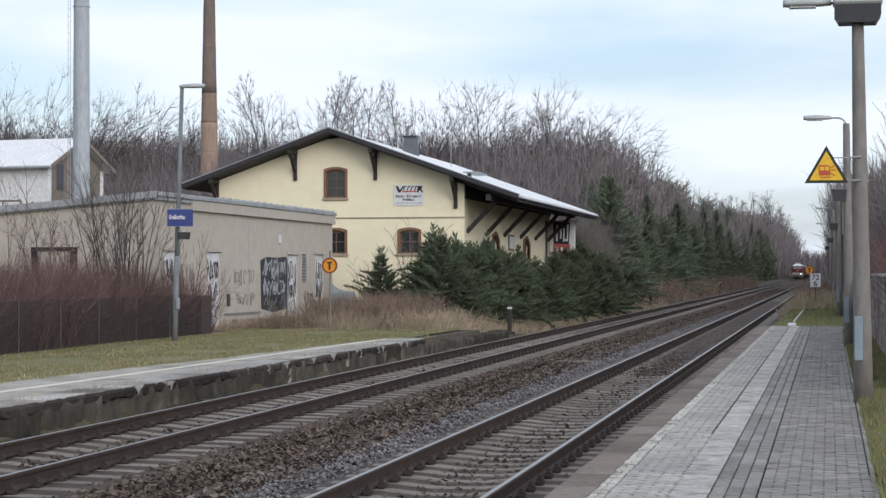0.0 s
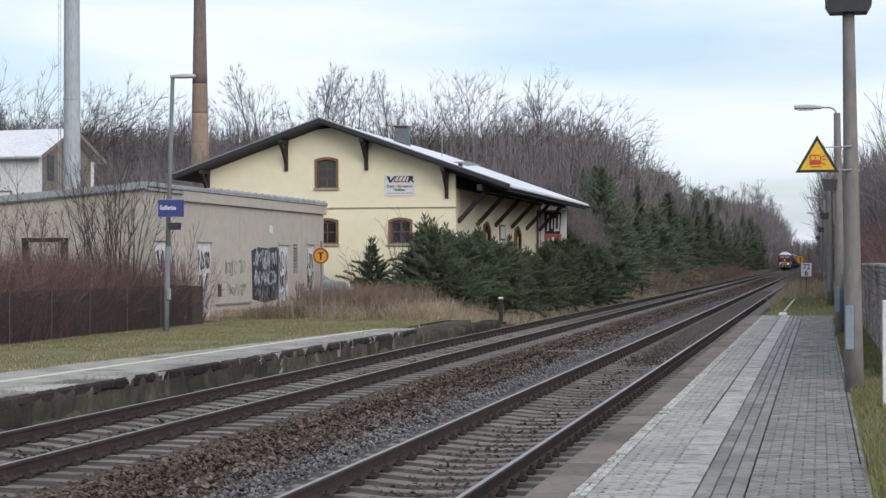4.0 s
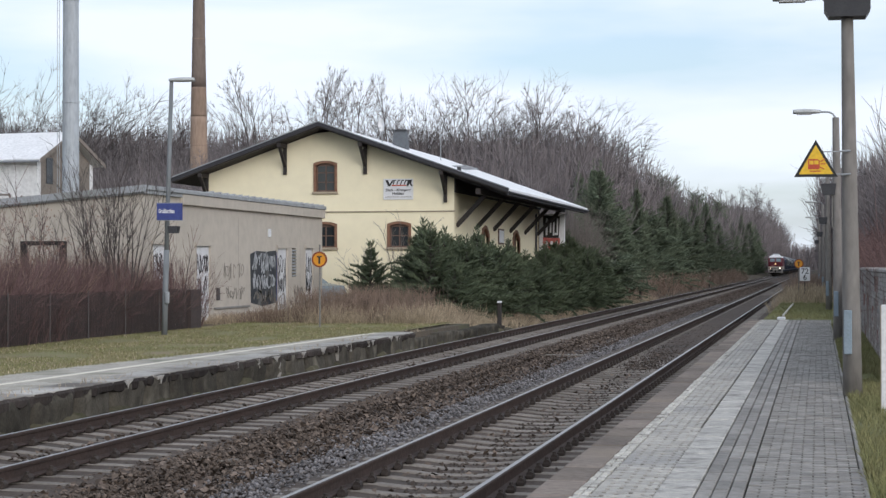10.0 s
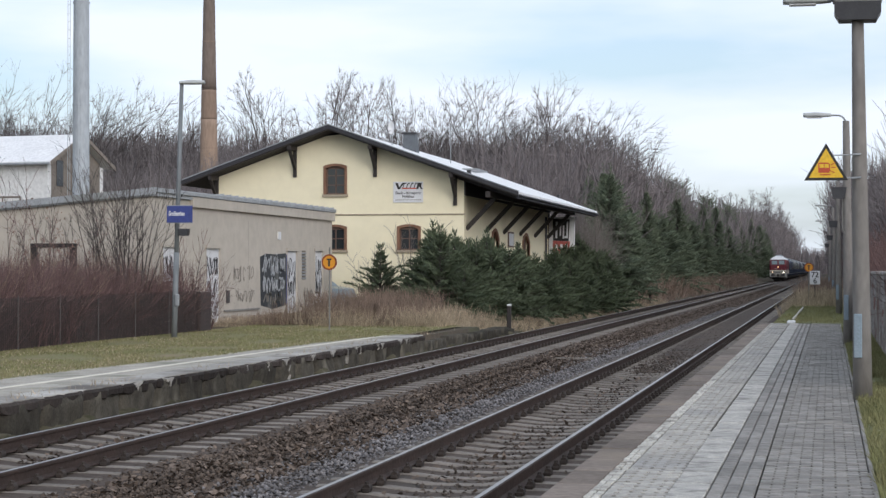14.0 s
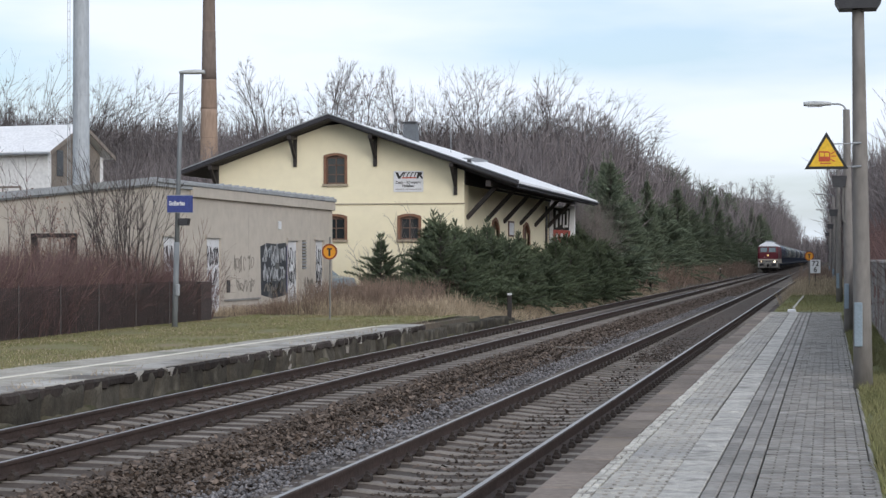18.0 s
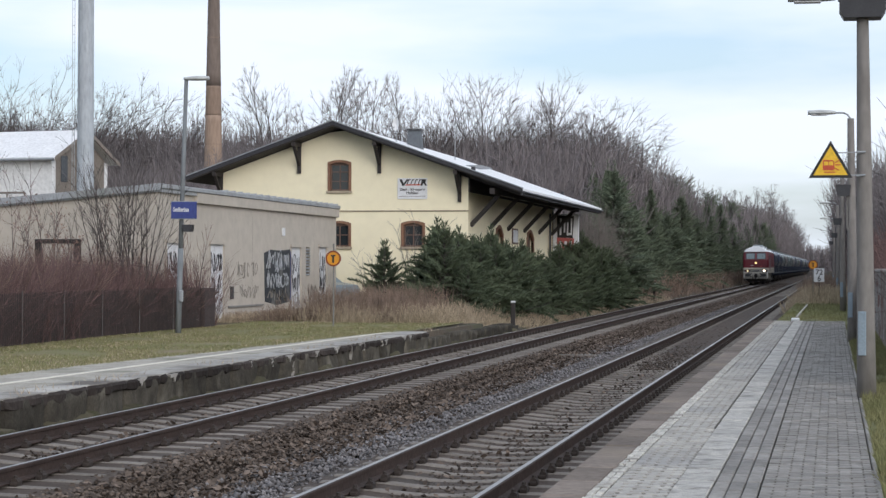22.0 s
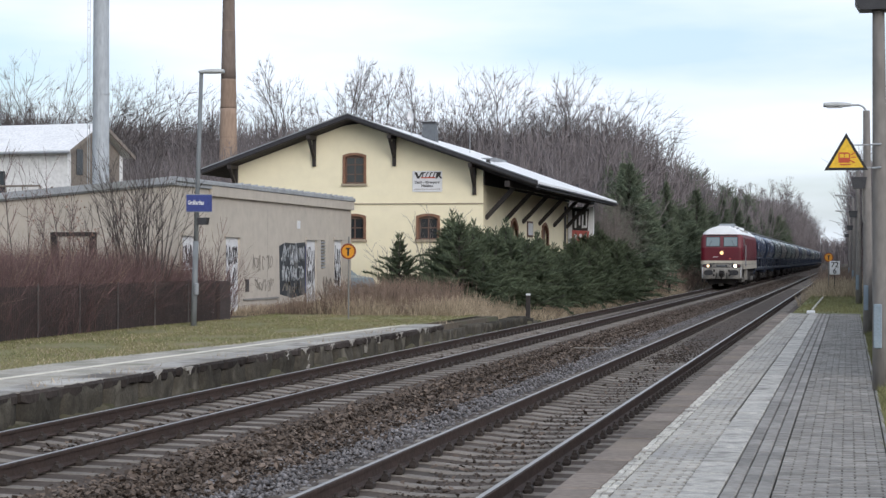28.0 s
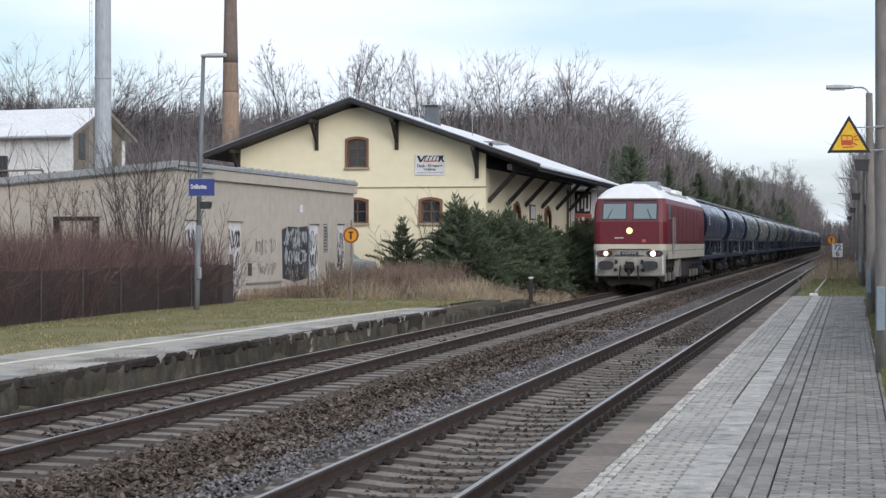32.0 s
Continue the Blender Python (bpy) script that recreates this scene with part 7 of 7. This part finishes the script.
def build_woods():
    oak = [bare_tree(16.3, 0.42, "broad bare oak with a dense rounded crown", 0.2, 7, 0.75, 0.4, 0.045, 0.1, 4, fine_bark=BARK),
           bare_tree(16, 0.40, "broad bare oak with crooked dark limbs", 0.22, 6, 0.7, 0.42, 0.05, 0.11, 4, fine_bark=BARK)]
    ash = [bare_tree(16, 0.20, "tall slender bare tree with upright limbs", 0.4, 7, 0.55, 0.38, 0.035, 0.08, 3, leader=0.35, fine_bark=BARK, lengths=0.2),
           bare_tree(16.4, 0.19, "tall slender bare tree with few limbs", 0.42, 6, 0.5, 0.38, 0.035, 0.08, 3, leader=0.33, lengths=0.2)]
    birch = [bare_tree(14.2, 0.15, "slim pale-barked bare tree with a hazy crown", 0.25, 14, 0.75, 0.42, 0.02, 0.1, 3, leader=0.55, lengths=0.13),
             bare_tree(13.8, 0.16, "bare woodland tree with a hazy crown", 0.25, 12, 0.75, 0.42, 0.02, 0.12, 3, leader=0.5, lengths=0.14)]
    filler = [bare_tree(12, 0.16, "bare tree at the wood's edge", 0.25, 5, 0.6, 0.4, 0.05, 0.1, 3, leader=0.3, lengths=0.22),
              bare_tree(11, 0.14, "thin bare tree at the wood's edge", 0.2, 6, 0.6, 0.4, 0.05, 0.1, 3, leader=0.4, lengths=0.2),
              bare_tree(13, 0.17, "bare tree deep in the wood", 0.3, 5, 0.5, 0.4, 0.06, 0.1, 3, leader=0.35, lengths=0.2)]
    slim = [bare_tree(14, 0.14, "slim upright bare tree with a dense narrow crown", 0.15, 26, 0.6, 0.4, 0.03, 0.1, 2, leader=0.75, lengths=0.085),
            bare_tree(13, 0.13, "slim bare tree with a hazy narrow crown", 0.15, 24, 0.65, 0.4, 0.03, 0.11, 2, leader=0.75, lengths=0.095)]
    for i, ob in enumerate(oak + ash + birch + filler + slim):
        settle(ob, -88 + i * 2.5, 172 + (i % 3) * 4, 0.85)
    # crowns that stand out against the sky behind the buildings
    for x, y, s in ((-66.5, 150, 1.04), (-62.2, 147, 1.06), (-71.5, 153, 1.0), (-58.6, 151, 0.95), (-27.6, 149, 1.02), (-24.3, 150, 1.03), (-31.6, 147, 1.0), (-76, 150, 0.9), (-29.4, 153, 0.98), (-25.9, 154, 1.0)):
        place(oak[int(rng.integers(0, 2))], x, y, s * 1.0)
    for x, y, s in ((-46.6, 150, 0.94), (-44.0, 147, 1.04), (-41.6, 150, 1.0), (-39.4, 146, 1.06), (-37.2, 150, 1.03), (-34.8, 147, 0.98), (-33, 151, 1.02), (-29.6, 152, 1.04), (-56, 148, 0.8),
                    (-53, 149, 0.78), (-50.3, 146, 0.8), (-22.6, 147, 0.98), (-54.6, 152, 0.76), (-51.4, 150, 0.82)):
        place(ash[int(rng.integers(0, 2))], x, y, s * 1.04)
    for x, y, s in ((-20.8, 150, 0.95), (-19.6, 149, 0.99), (-18.2, 151, 0.97), (-19.4, 154, 0.98), (-17.6, 156, 0.9), (-18.4, 158, 0.97), (-20.2, 163, 1.02), (-18.2, 167, 1.0), (-19.5, 174, 1.05), (-18.0, 183, 1.05), (-19.0, 192, 1.08)):
        place(birch[int(rng.integers(0, 2))], x, y, s * (1.05 if y < 160 else 0.98))
    for i in range(40):
        x = -78 + 60 * i / 39 + rng.normal(0, 0.8)
        place(filler[i % 3], x, rng.uniform(118, 140), rng.uniform(0.62, 0.86))
    for i in range(34):
        place(filler[i % 3], rng.uniform(-80, -30), rng.uniform(155, 195), rng.uniform(0.62, 0.8))
    # the wood's edge along the line grows taller into the distance
    for i in range(66):
        y = 145 * 1.034 ** i
        s = 1.03 * line_height(y)
        x = -18.2 - rng.uniform(0, 5) + 3.0 * smoothstep(300, 500, y)
        place((birch if i % 2 else slim)[int(rng.integers(0, 2))], x, y + rng.normal(0, 3), s * rng.uniform(0.92, 1.08))
    # tall woods close the view beyond the boundary wall
    for i in range(40):
        y = 140 * 1.05 ** i
        x = 7.0 - 4.6 * smoothstep(170, 420, y) + rng.uniform(0, 2.5)
        place(slim[i % 2], x, y, rng.uniform(1.0, 1.35))
    # woods beyond the boundary wall
    for i in range(26):
        y = 78 * 1.085 ** i
        if y < 560:
            place(filler[i % 3], 8.0 + rng.uniform(0, 2.5), y, rng.uniform(0.6, 0.75))
            place(slim[i % 2], 9 + rng.uniform(0, 5), y + 3, rng.uniform(0.72, 0.92))


def brush(name, n, area, hmin, hmax, r, material, label, category, lean=0.25, forks=3, far=False, tall=None, across=None):
    """A thicket of thin stems with side shoots; area(k) gives x, y of a stem."""
    tw = Twigs()
    for k in range(n):
        x, y = area(k)
        h = rng.uniform(hmin, hmax) * (tall(y) if tall else 1.0) * (across(x) if across else 1.0)
        p = np.array([x, y, level(x, y) - 0.03])
        d = unit(np.array([rng.normal(0, lean), rng.normal(0, lean), 1.0]))
        m = p + d * h * 0.5
        e = m + unit(d + rng.normal(0, 0.15, 3)) * h * 0.5
        tw.add(p, m, r, r * 0.7)
        tw.add(m, e, r * 0.7, r * 0.25)
        for _ in range(forks):
            f = rng.uniform(0.3, 0.9)
            b = p + (e - p) * f
            tw.add(b, b + unit(d + rng.normal(0, 0.55, 3)) * min(h * 0.32, 1.7), r * 0.45, r * 0.18)
    v, f = tw.ribbons() if far else tw.arrays()
    return bulk(name, v, f, material, label, category)


def blades(name, n, xr, yr, hmin, hmax, width, material, label, clump):
    """Single grass blades, thinned out in patches."""
    x, y = rng.uniform(*xr, n * 2), rng.uniform(*yr, n * 2)
    keep = np.array([noise.noise((a * 0.9, b * 0.45, 3.0)) > clump - 0.5 + rng.uniform(-0.3, 0.3) for a, b in zip(x, y)])
    x, y = x[keep][:n], y[keep][:n]
    if xr[0] < -11.5:
        ok = x < np.interp(y, [22, 30, 36, 44, 49], [-12.7, -12.5, -11.9, -11.5, -11.0]) + 0.05
        x, y = x[ok], y[ok]
    m = len(x)
    z = np.full(m, 0.262 if xr[1] > -10.5 or xr[0] < -11 else 0.25)
    a, h = rng.uniform(0, 6.283, m), rng.uniform(hmin, hmax, m)
    dx, dy = np.cos(a) * width / 2, np.sin(a) * width / 2
    tip = np.stack([x + rng.normal(0, 0.5, m) * h, y + rng.normal(0, 0.5, m) * h, z + h], 1)
    v = np.stack([np.stack([x - dx, y - dy, z], 1), np.stack([x + dx, y + dy, z], 1), tip], 1).reshape(-1, 3)
    return bulk(name, v, np.arange(m * 3).reshape(-1, 3), material, label, "grass")


def build_conifers():
    small = [conifer(2.3, 1.6, "young dark spruce by the goods shed", NEEDLE, 1.7, power=0.95, ragged=0.35),
             conifer(2.7, 1.55, "bushy dark spruce in the hedge by the shed", NEEDLE, 2.0, power=0.62, ragged=0.4, thick=1.3),
             conifer(3.0, 1.5, "young dark spruce in the hedge by the shed", NEEDLE, 1.8, power=0.72, ragged=0.45, thick=1.3),
             conifer(2.5, 1.7, "broad dark spruce bush in the hedge by the shed", NEEDLE, 2.2, power=0.5, ragged=0.4, thick=1.35)]
    tall = [conifer(7.5, 2.6, "tall dark spruce beside the line", NEEDLE_HAZE, 2.0, power=0.6, ragged=0.4, thick=1.8),
            conifer(8.2, 2.1, "tall spruce with a pointed top beside the line", NEEDLE_HAZE, 2.0, power=0.72, ragged=0.4, thick=1.8),
            conifer(6.6, 3.0, "broad spruce beside the line", NEEDLE_HAZE, 2.0, power=0.5, ragged=0.45, thick=1.8)]
    pine = conifer(12, 2.9, "tall pine standing above the wood", NEEDLE_HAZE, 0.26, "pine_tree", 0.6, power=0.28, ragged=0.95)
    settle(small[0], -16.0, 67.0, 1.08)
    spots = [(-13.15, 63.9, 1.12), (-12.6, 64.9, 0.86), (-13.9, 66.2, 1.08), (-12.4, 66.6, 0.9), (-13.2, 67.6, 0.98), (-12.2, 68.6, 0.92), (-12.9, 70.0, 0.92), (-11.9, 70.9, 0.88),
             (-12.5, 72.4, 0.9), (-11.8, 73.7, 0.86), (-12.3, 75.4, 0.85), (-11.6, 76.9, 0.84), (-12.1, 78.6, 0.84), (-11.5, 80.4, 0.82), (-11.9, 82.3, 0.82), (-11.4, 84.2, 0.8),
             (-11.8, 86.3, 0.8), (-11.3, 88.4, 0.8), (-11.7, 90.5, 0.8), (-11.2, 93.0, 0.84), (-11.6, 95.6, 0.9), (-11.3, 98.3, 0.95), (-12.2, 63.4, 0.6), (-12.0, 101, 1.1), (-12.6, 98, 1.0)]
    settle(small[1], *spots[0][:2], spots[0][2])
    settle(small[2], *spots[2][:2], spots[2][2])
    settle(small[3], -12.7, 69.2, 0.95)
    for x, y, s in [spots[1]] + spots[3:]:
        place(small[int(rng.integers(1, 4))], x, y, s * 1.04, s * rng.uniform(0.92, 1.15))
        if y > 65:
            place(small[int(rng.integers(1, 4))], x - rng.uniform(0.7, 1.3), y + rng.uniform(-0.6, 1.2), s * 1.05, s * rng.uniform(0.95, 1.2))
    spots = [(-12.75, 112, 1.0), (-13.6, 116, 0.95), (-12.6, 118, 0.8), (-13.6, 121, 0.82), (-12.8, 124, 0.85), (-13.6, 127, 0.88), (-12.8, 132, 0.92), (-13.8, 138, 0.9), (-12.9, 145, 0.86),
             (-13.6, 152, 0.9), (-12.9, 160, 0.95), (-13.8, 168, 1.0), (-13.0, 177, 1.02), (-13.8, 186, 1.0), (-13.1, 196, 1.05), (-13.8, 207, 1.08), (-13.2, 219, 1.05), (-14.0, 232, 1.1),
             (-13.3, 246, 1.08), (-14.0, 262, 1.15), (-13.4, 280, 1.15), (-14.0, 305, 1.2), (-13.5, 330, 1.3), (-13.2, 365, 1.4), (-13.0, 400, 1.45), (-12.8, 440, 1.5)]
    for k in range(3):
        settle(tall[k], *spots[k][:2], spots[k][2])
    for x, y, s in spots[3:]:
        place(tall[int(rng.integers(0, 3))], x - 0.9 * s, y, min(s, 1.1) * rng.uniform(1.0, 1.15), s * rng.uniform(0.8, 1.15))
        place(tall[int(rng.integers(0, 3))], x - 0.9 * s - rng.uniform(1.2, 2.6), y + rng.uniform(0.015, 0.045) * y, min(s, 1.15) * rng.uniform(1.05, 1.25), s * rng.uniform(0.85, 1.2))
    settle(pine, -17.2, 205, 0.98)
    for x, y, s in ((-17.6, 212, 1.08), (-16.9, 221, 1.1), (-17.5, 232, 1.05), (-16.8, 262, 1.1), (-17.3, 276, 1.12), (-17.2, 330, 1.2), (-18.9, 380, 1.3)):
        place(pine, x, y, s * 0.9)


def build_shrubs():
    # multi-stemmed bare shrub by the outbuilding
    def shrub(x, y, h, n, label, material=TWIG, flare=0.24, leafy=False):
        t = thing("shrub", label, "shrub", "bare shrubs by the outbuilding", (x, y, level(x, y)))
        tw, fine = Twigs(), Twigs()
        for k in range(n):
            a = 6.283 * k / n + rng.normal(0, 0.3)
            out = np.array([math.cos(a), math.sin(a), 0.0])
            d = unit(out * flare * rng.uniform(0.2, 1.7) + np.array([0, 0, 1.0]))
            p = out * rng.uniform(0.02, 0.16) + np.array([0, 0, -0.05])
            q, r, l, segs = p, rng.uniform(0.02, 0.034), h * rng.uniform(0.6, 1.0), 9
            for i in range(segs):
                d = unit(d + rng.normal(0, 0.045, 3) + np.array([0, 0, 0.03]))
                e = q + d * l / segs
                tw.add(q, e, r * (1 - 0.85 * i / segs), r * (1 - 0.85 * (i + 1) / segs))
                for _ in range(0 if i < 2 else 1 if i < 4 else 2):
                    s = unit(d + unit(np.cross(d, rng.normal(0, 1, 3))) * rng.uniform(0.35, 0.75))
                    m = e + s * l * rng.uniform(0.06, 0.15)
                    fine.add(e, m, 0.0075, 0.005)
                    for _ in range(2):
                        fine.add(m, m + unit(s + rng.normal(0, 0.3, 3) + np.array([0, 0, 0.15])) * l * rng.uniform(0.05, 0.13), 0.005, 0.0028)
                q = e
        part("stem", twig_mesh("stem", tw, BARK), None, t)
        part("twig_crown", twig_mesh("twig_crown", fine, material), None, t, "thin bare twigs")
        if leafy:
            ends = [fine.b[i] for i in range(0, len(fine.b), 2)]
            vs, fs = [], []
            for e in ends:
                for _ in range(2):
                    c, u, v = e + rng.normal(0, 0.05, 3), unit(rng.normal(0, 1, 3)), unit(rng.normal(0, 1, 3))
                    k = len(vs)
                    vs += [tuple(c - u * 0.045), tuple(c + v * 0.025), tuple(c + u * 0.045), tuple(c - v * 0.025)]
                    fs.append((k, k + 1, k + 2, k + 3))
            me = bpy.data.meshes.new("withered_leaves")
            me.from_pydata(vs, [], fs)
            me.materials.append(RUSSETLEAF)
            part("withered_leaves", me, None, t, "withered russet leaves", kind="stuff")
        return t
    shrub(-17.95, 46.8, 5.0, 22, "tall multi-stemmed leafless shrub", BARK, 0.22)
    shrub(-18.75, 47.2, 4.4, 8, "tall multi-stemmed leafless shrub", BARK)
    shrub(-19.45, 45.6, 3.4, 9, "young beech with withered russet leaves behind the fence", TWIGRED, 0.3, True)
    shrub(-19.9, 46.3, 4.2, 6, "leafless shrub behind the fence", BARK)
    shrub(-20.7, 45.0, 4.4, 6, "leafless shrub behind the fence", TWIGRED, 0.3)
    shrub(-16.6, 68.5, 2.6, 6, "thin leafless bush beside the shed")
    shrub(-14.6, 66.5, 3.6, 5, "thin leafless bush among the spruces", BARKPALE)
    sapling = thing("sapling", "single pale bare sapling beside the shed", "tree", at=(-12.25, 101.0, level(-12.25, 101.0)))
    stem, side = Twigs(), Twigs()
    p = np.zeros(3)
    for i in range(9):
        e = p + np.array([rng.normal(0, 0.03), rng.normal(0, 0.03), 0.66])
        stem.add(p, e, 0.05 - 0.005 * i, 0.045 - 0.005 * i)
        for _ in range(3):
            d = unit(rng.normal(0, 0.5, 3) + np.array([0, 0, 0.9]))
            side.add(e, e + d * rng.uniform(0.4, 0.9), 0.01, 0.004)
        p = e
    part("stem", twig_mesh("stem", stem, BARKPALE), None, sapling, "pale thin stem", kind="stuff")
    part("twig_crown", twig_mesh("twig_crown", side, BARKPALE), None, sapling)
    shrub(-17.75, 50.9, 2.6, 4, "reddish leafless bush beside the outbuilding", TWIGRED, 0.35)
    brush("brown_hedge_stems", 1500, lambda k: (-17.4 - rng.uniform(0, 4.4), rng.uniform(33, 49.6)), 0.8, 2.5, 0.007, DOCK, "brown stems among the reddish hedge", "hedge", 0.4, 4)
    brush("red_hedge", 15000, lambda k: (-17.45 - rng.uniform(0, 4.0), rng.uniform(33, 49.6)), 0.6, 2.15, 0.0048, TWIGRED, "dense reddish-brown leafless hedge behind the fence", "hedge", 0.5, 8, True)
    brush("front_hedge_stems", 260, lambda k: (-16.75 - rng.uniform(0, 0.5), 33 + 8 * rng.uniform() ** 1.3), 0.5, 1.5, 0.0055, TWIGRED, "reddish stems leaning through the fence", "hedge", 0.35, 6)
    brush("red_undergrowth", 260, lambda k: (-17.5 - rng.uniform(0, 0.9), rng.uniform(49.5, 52.6)), 0.8, 2.2, 0.008, TWIGRED, "thin reddish stems", "undergrowth", 0.3, 4)
    # dry grass and weeds on the bank
    brush("dry_grass_bank", 11000, lambda k: patchy(-18.7, -11.2, 54.8, 65, 2.0, -0.05, 1.1), 0.1, 0.75, 0.0075, STRAW, "pale dry grass on the bank by the platform end", "dry grass", 0.4, 1, across=lambda x: 0.5 + 0.5 * smoothstep(-17.6, -15.8, x))
    brush("weed_stalks", 5200, lambda k: patchy(-18.6, -12.4, 55.2, 67, 7.0, 0.02, 0.95), 0.35, 1.25, 0.008, DOCK, "russet dead weed stalks", "weeds", 0.22, 3, across=lambda x: 0.3 + 0.7 * smoothstep(-17.6, -15.6, x))
    brush("bank_grass_by_track", 5000, lambda k: (rng.uniform(-12.2, -10.7), 60 + 70 * rng.uniform() ** 1.4), 0.12, 0.5, 0.01, STRAW, "dry grass along the foot of the spruces", "dry grass", 0.5, 1)
    brush("bramble_bank", 1800, lambda k: (rng.uniform(-13.0, -10.9), rng.uniform(112, 300)), 0.5, 1.8, 0.02, DOCK, "russet undergrowth along the line", "undergrowth", 0.4, 3)
    brush("willow_brush", 420, lambda k: (rng.uniform(-14.2, -12.3), rng.uniform(102, 110)), 2.0, 5.2, 0.014, BARKPALE, "pale leafless willow brush beyond the shed", "bushes", 0.12, 6)
    blades("lawn_blades_west", 60000, (-17.2, -11.0), (22, 56.5), 0.015, 0.055, 0.014, BLADE, "short green grass blades", 0.35)
    blades("lawn_straw_west", 18000, (-17.2, -11.0), (22, 56.5), 0.015, 0.06, 0.012, STRAW, "dry blades in the short grass", 0.6)
    blades("platform_edge_weeds", 500, (-10.75, -10.3), (20, 57), 0.03, 0.12, 0.014, STRAW, "weeds on the broken platform edge", 0.6)
    blades("lawn_blades_east", 26000, (0.38, 1.1), (14, 56), 0.03, 0.14, 0.012, BLADE, "green grass blades on the verge", 0.25)
    blades("end_grass", 12000, (-1.7, 1.2), (61.4, 108), 0.03, 0.1, 0.02, BLADE, "green grass beyond the paving", 0.2)
    brush("end_straw", 3200, lambda k: (rng.uniform(-2.3, 1.8), rng.uniform(88, 114)), 0.25, 1.0, 0.014, STRAW, "pale dry grass beyond the platform", "dry grass", 0.4, 1)
    brush("end_bushes", 1500, lambda k: (-1.7 + abs(rng.normal(0, 1.7)), rng.uniform(104, 150)), 0.5, 1.5, 0.016, DOCK, "russet leafless bushes beyond the platform", "bushes", 0.3, 4)
    brush("east_bushes", 5200, lambda k: (rng.uniform(1.75, 4.2), rng.uniform(30, 130)), 1.2, 3.3, 0.014, TWIGRED, "reddish brushwood behind the boundary wall", "bushes", 0.25, 4)
    # brushwood of the woods
    brush("woodland_brush", 20000, lambda k: (rng.uniform(-90, -15.5), rng.uniform(112, 152)), 2.5, 9.0, 0.03, TWIG, "grey-brown brushwood at the wood's edge", "brushwood", 0.16, 6, True)
    brush("tall_brush", 9500, lambda k: (rng.uniform(-85, -19), rng.uniform(140, 176)), 7.5, 11.6, 0.032, TWIG, "tall thin stems inside the wood", "brushwood", 0.1, 7, True)
    brush("dense_wood", 5200, lambda k: (rng.uniform(-34, -18), rng.uniform(146, 172)), 8.5, 13.6, 0.026, TWIG, "dense tall stems of the wood behind the shed", "woodland", 0.08, 8, True)
    brush("far_woodland", 16000, lambda k: (rng.uniform(-140, -19), rng.uniform(152, 250)), 5.0, 13.0, 0.06, TWIG, "dense grey-brown distant wood", "woodland", 0.12, 6, True)
    brush("line_brush_west", 24000, lambda k: (-15.0 - rng.uniform(0, 12), 130 + 720 * rng.uniform() ** 1.4), 3.0, 12.0, 0.05, TWIG, "grey-brown brushwood along the line", "brushwood", 0.1, 6, True, line_height)
    brush("tall_line_wood", 14000, lambda k: (-17.5 - rng.uniform(0, 14), 152 + 840 * rng.uniform() ** 1.4), 8.0, 13.0, 0.045, TWIG, "tall hazy wood along the line", "woodland", 0.1, 7, True, line_height)
    brush("east_brushwood", 7000, lambda k: (3.2 + rng.uniform(0, 5), rng.uniform(66, 180)), 3.0, 8.0, 0.02, TWIG, "grey brushwood close behind the boundary wall", "brushwood", 0.1, 7, True)
    brush("line_brush_east", 20000, lambda k: (0.9 + rng.uniform(0, 9), 185 + 800 * rng.uniform() ** 1.5), 4.0, 14.0, 0.045, TWIG, "grey-brown brushwood beyond the boundary wall", "brushwood", 0.06, 6, True)
    brush("horizon_wood", 5000, lambda k: (rng.uniform(-60, 60), rng.uniform(1000, 1150)), 6.0, 15.0, 0.2, TWIG, "distant wood where the line disappears", "woodland", 0.12, 4, True)


build_woods()
build_conifers()
build_shrubs()


# ---- what moves ----
SPEED, START = 14.43, 537.0


def motions():
    times = [2.0 * i for i in range(17)]
    for k, ob in enumerate([LOCO] + WAGONS):
        back = 0.0 if k == 0 else 19.95 + 19.2 * (k - 1)
        walk(ob, [(t, pose(TRACK_2, START - SPEED * t + back, 0)) for t in times])
    turn = math.degrees(SPEED / 0.525 / FPS)
    for w in LOCO_WHEELS:
        y = w.location.y
        walk(w, [((i - 0) / FPS, pose(0, y, 0.525, turn * i)) for i in range(961)])


motions()
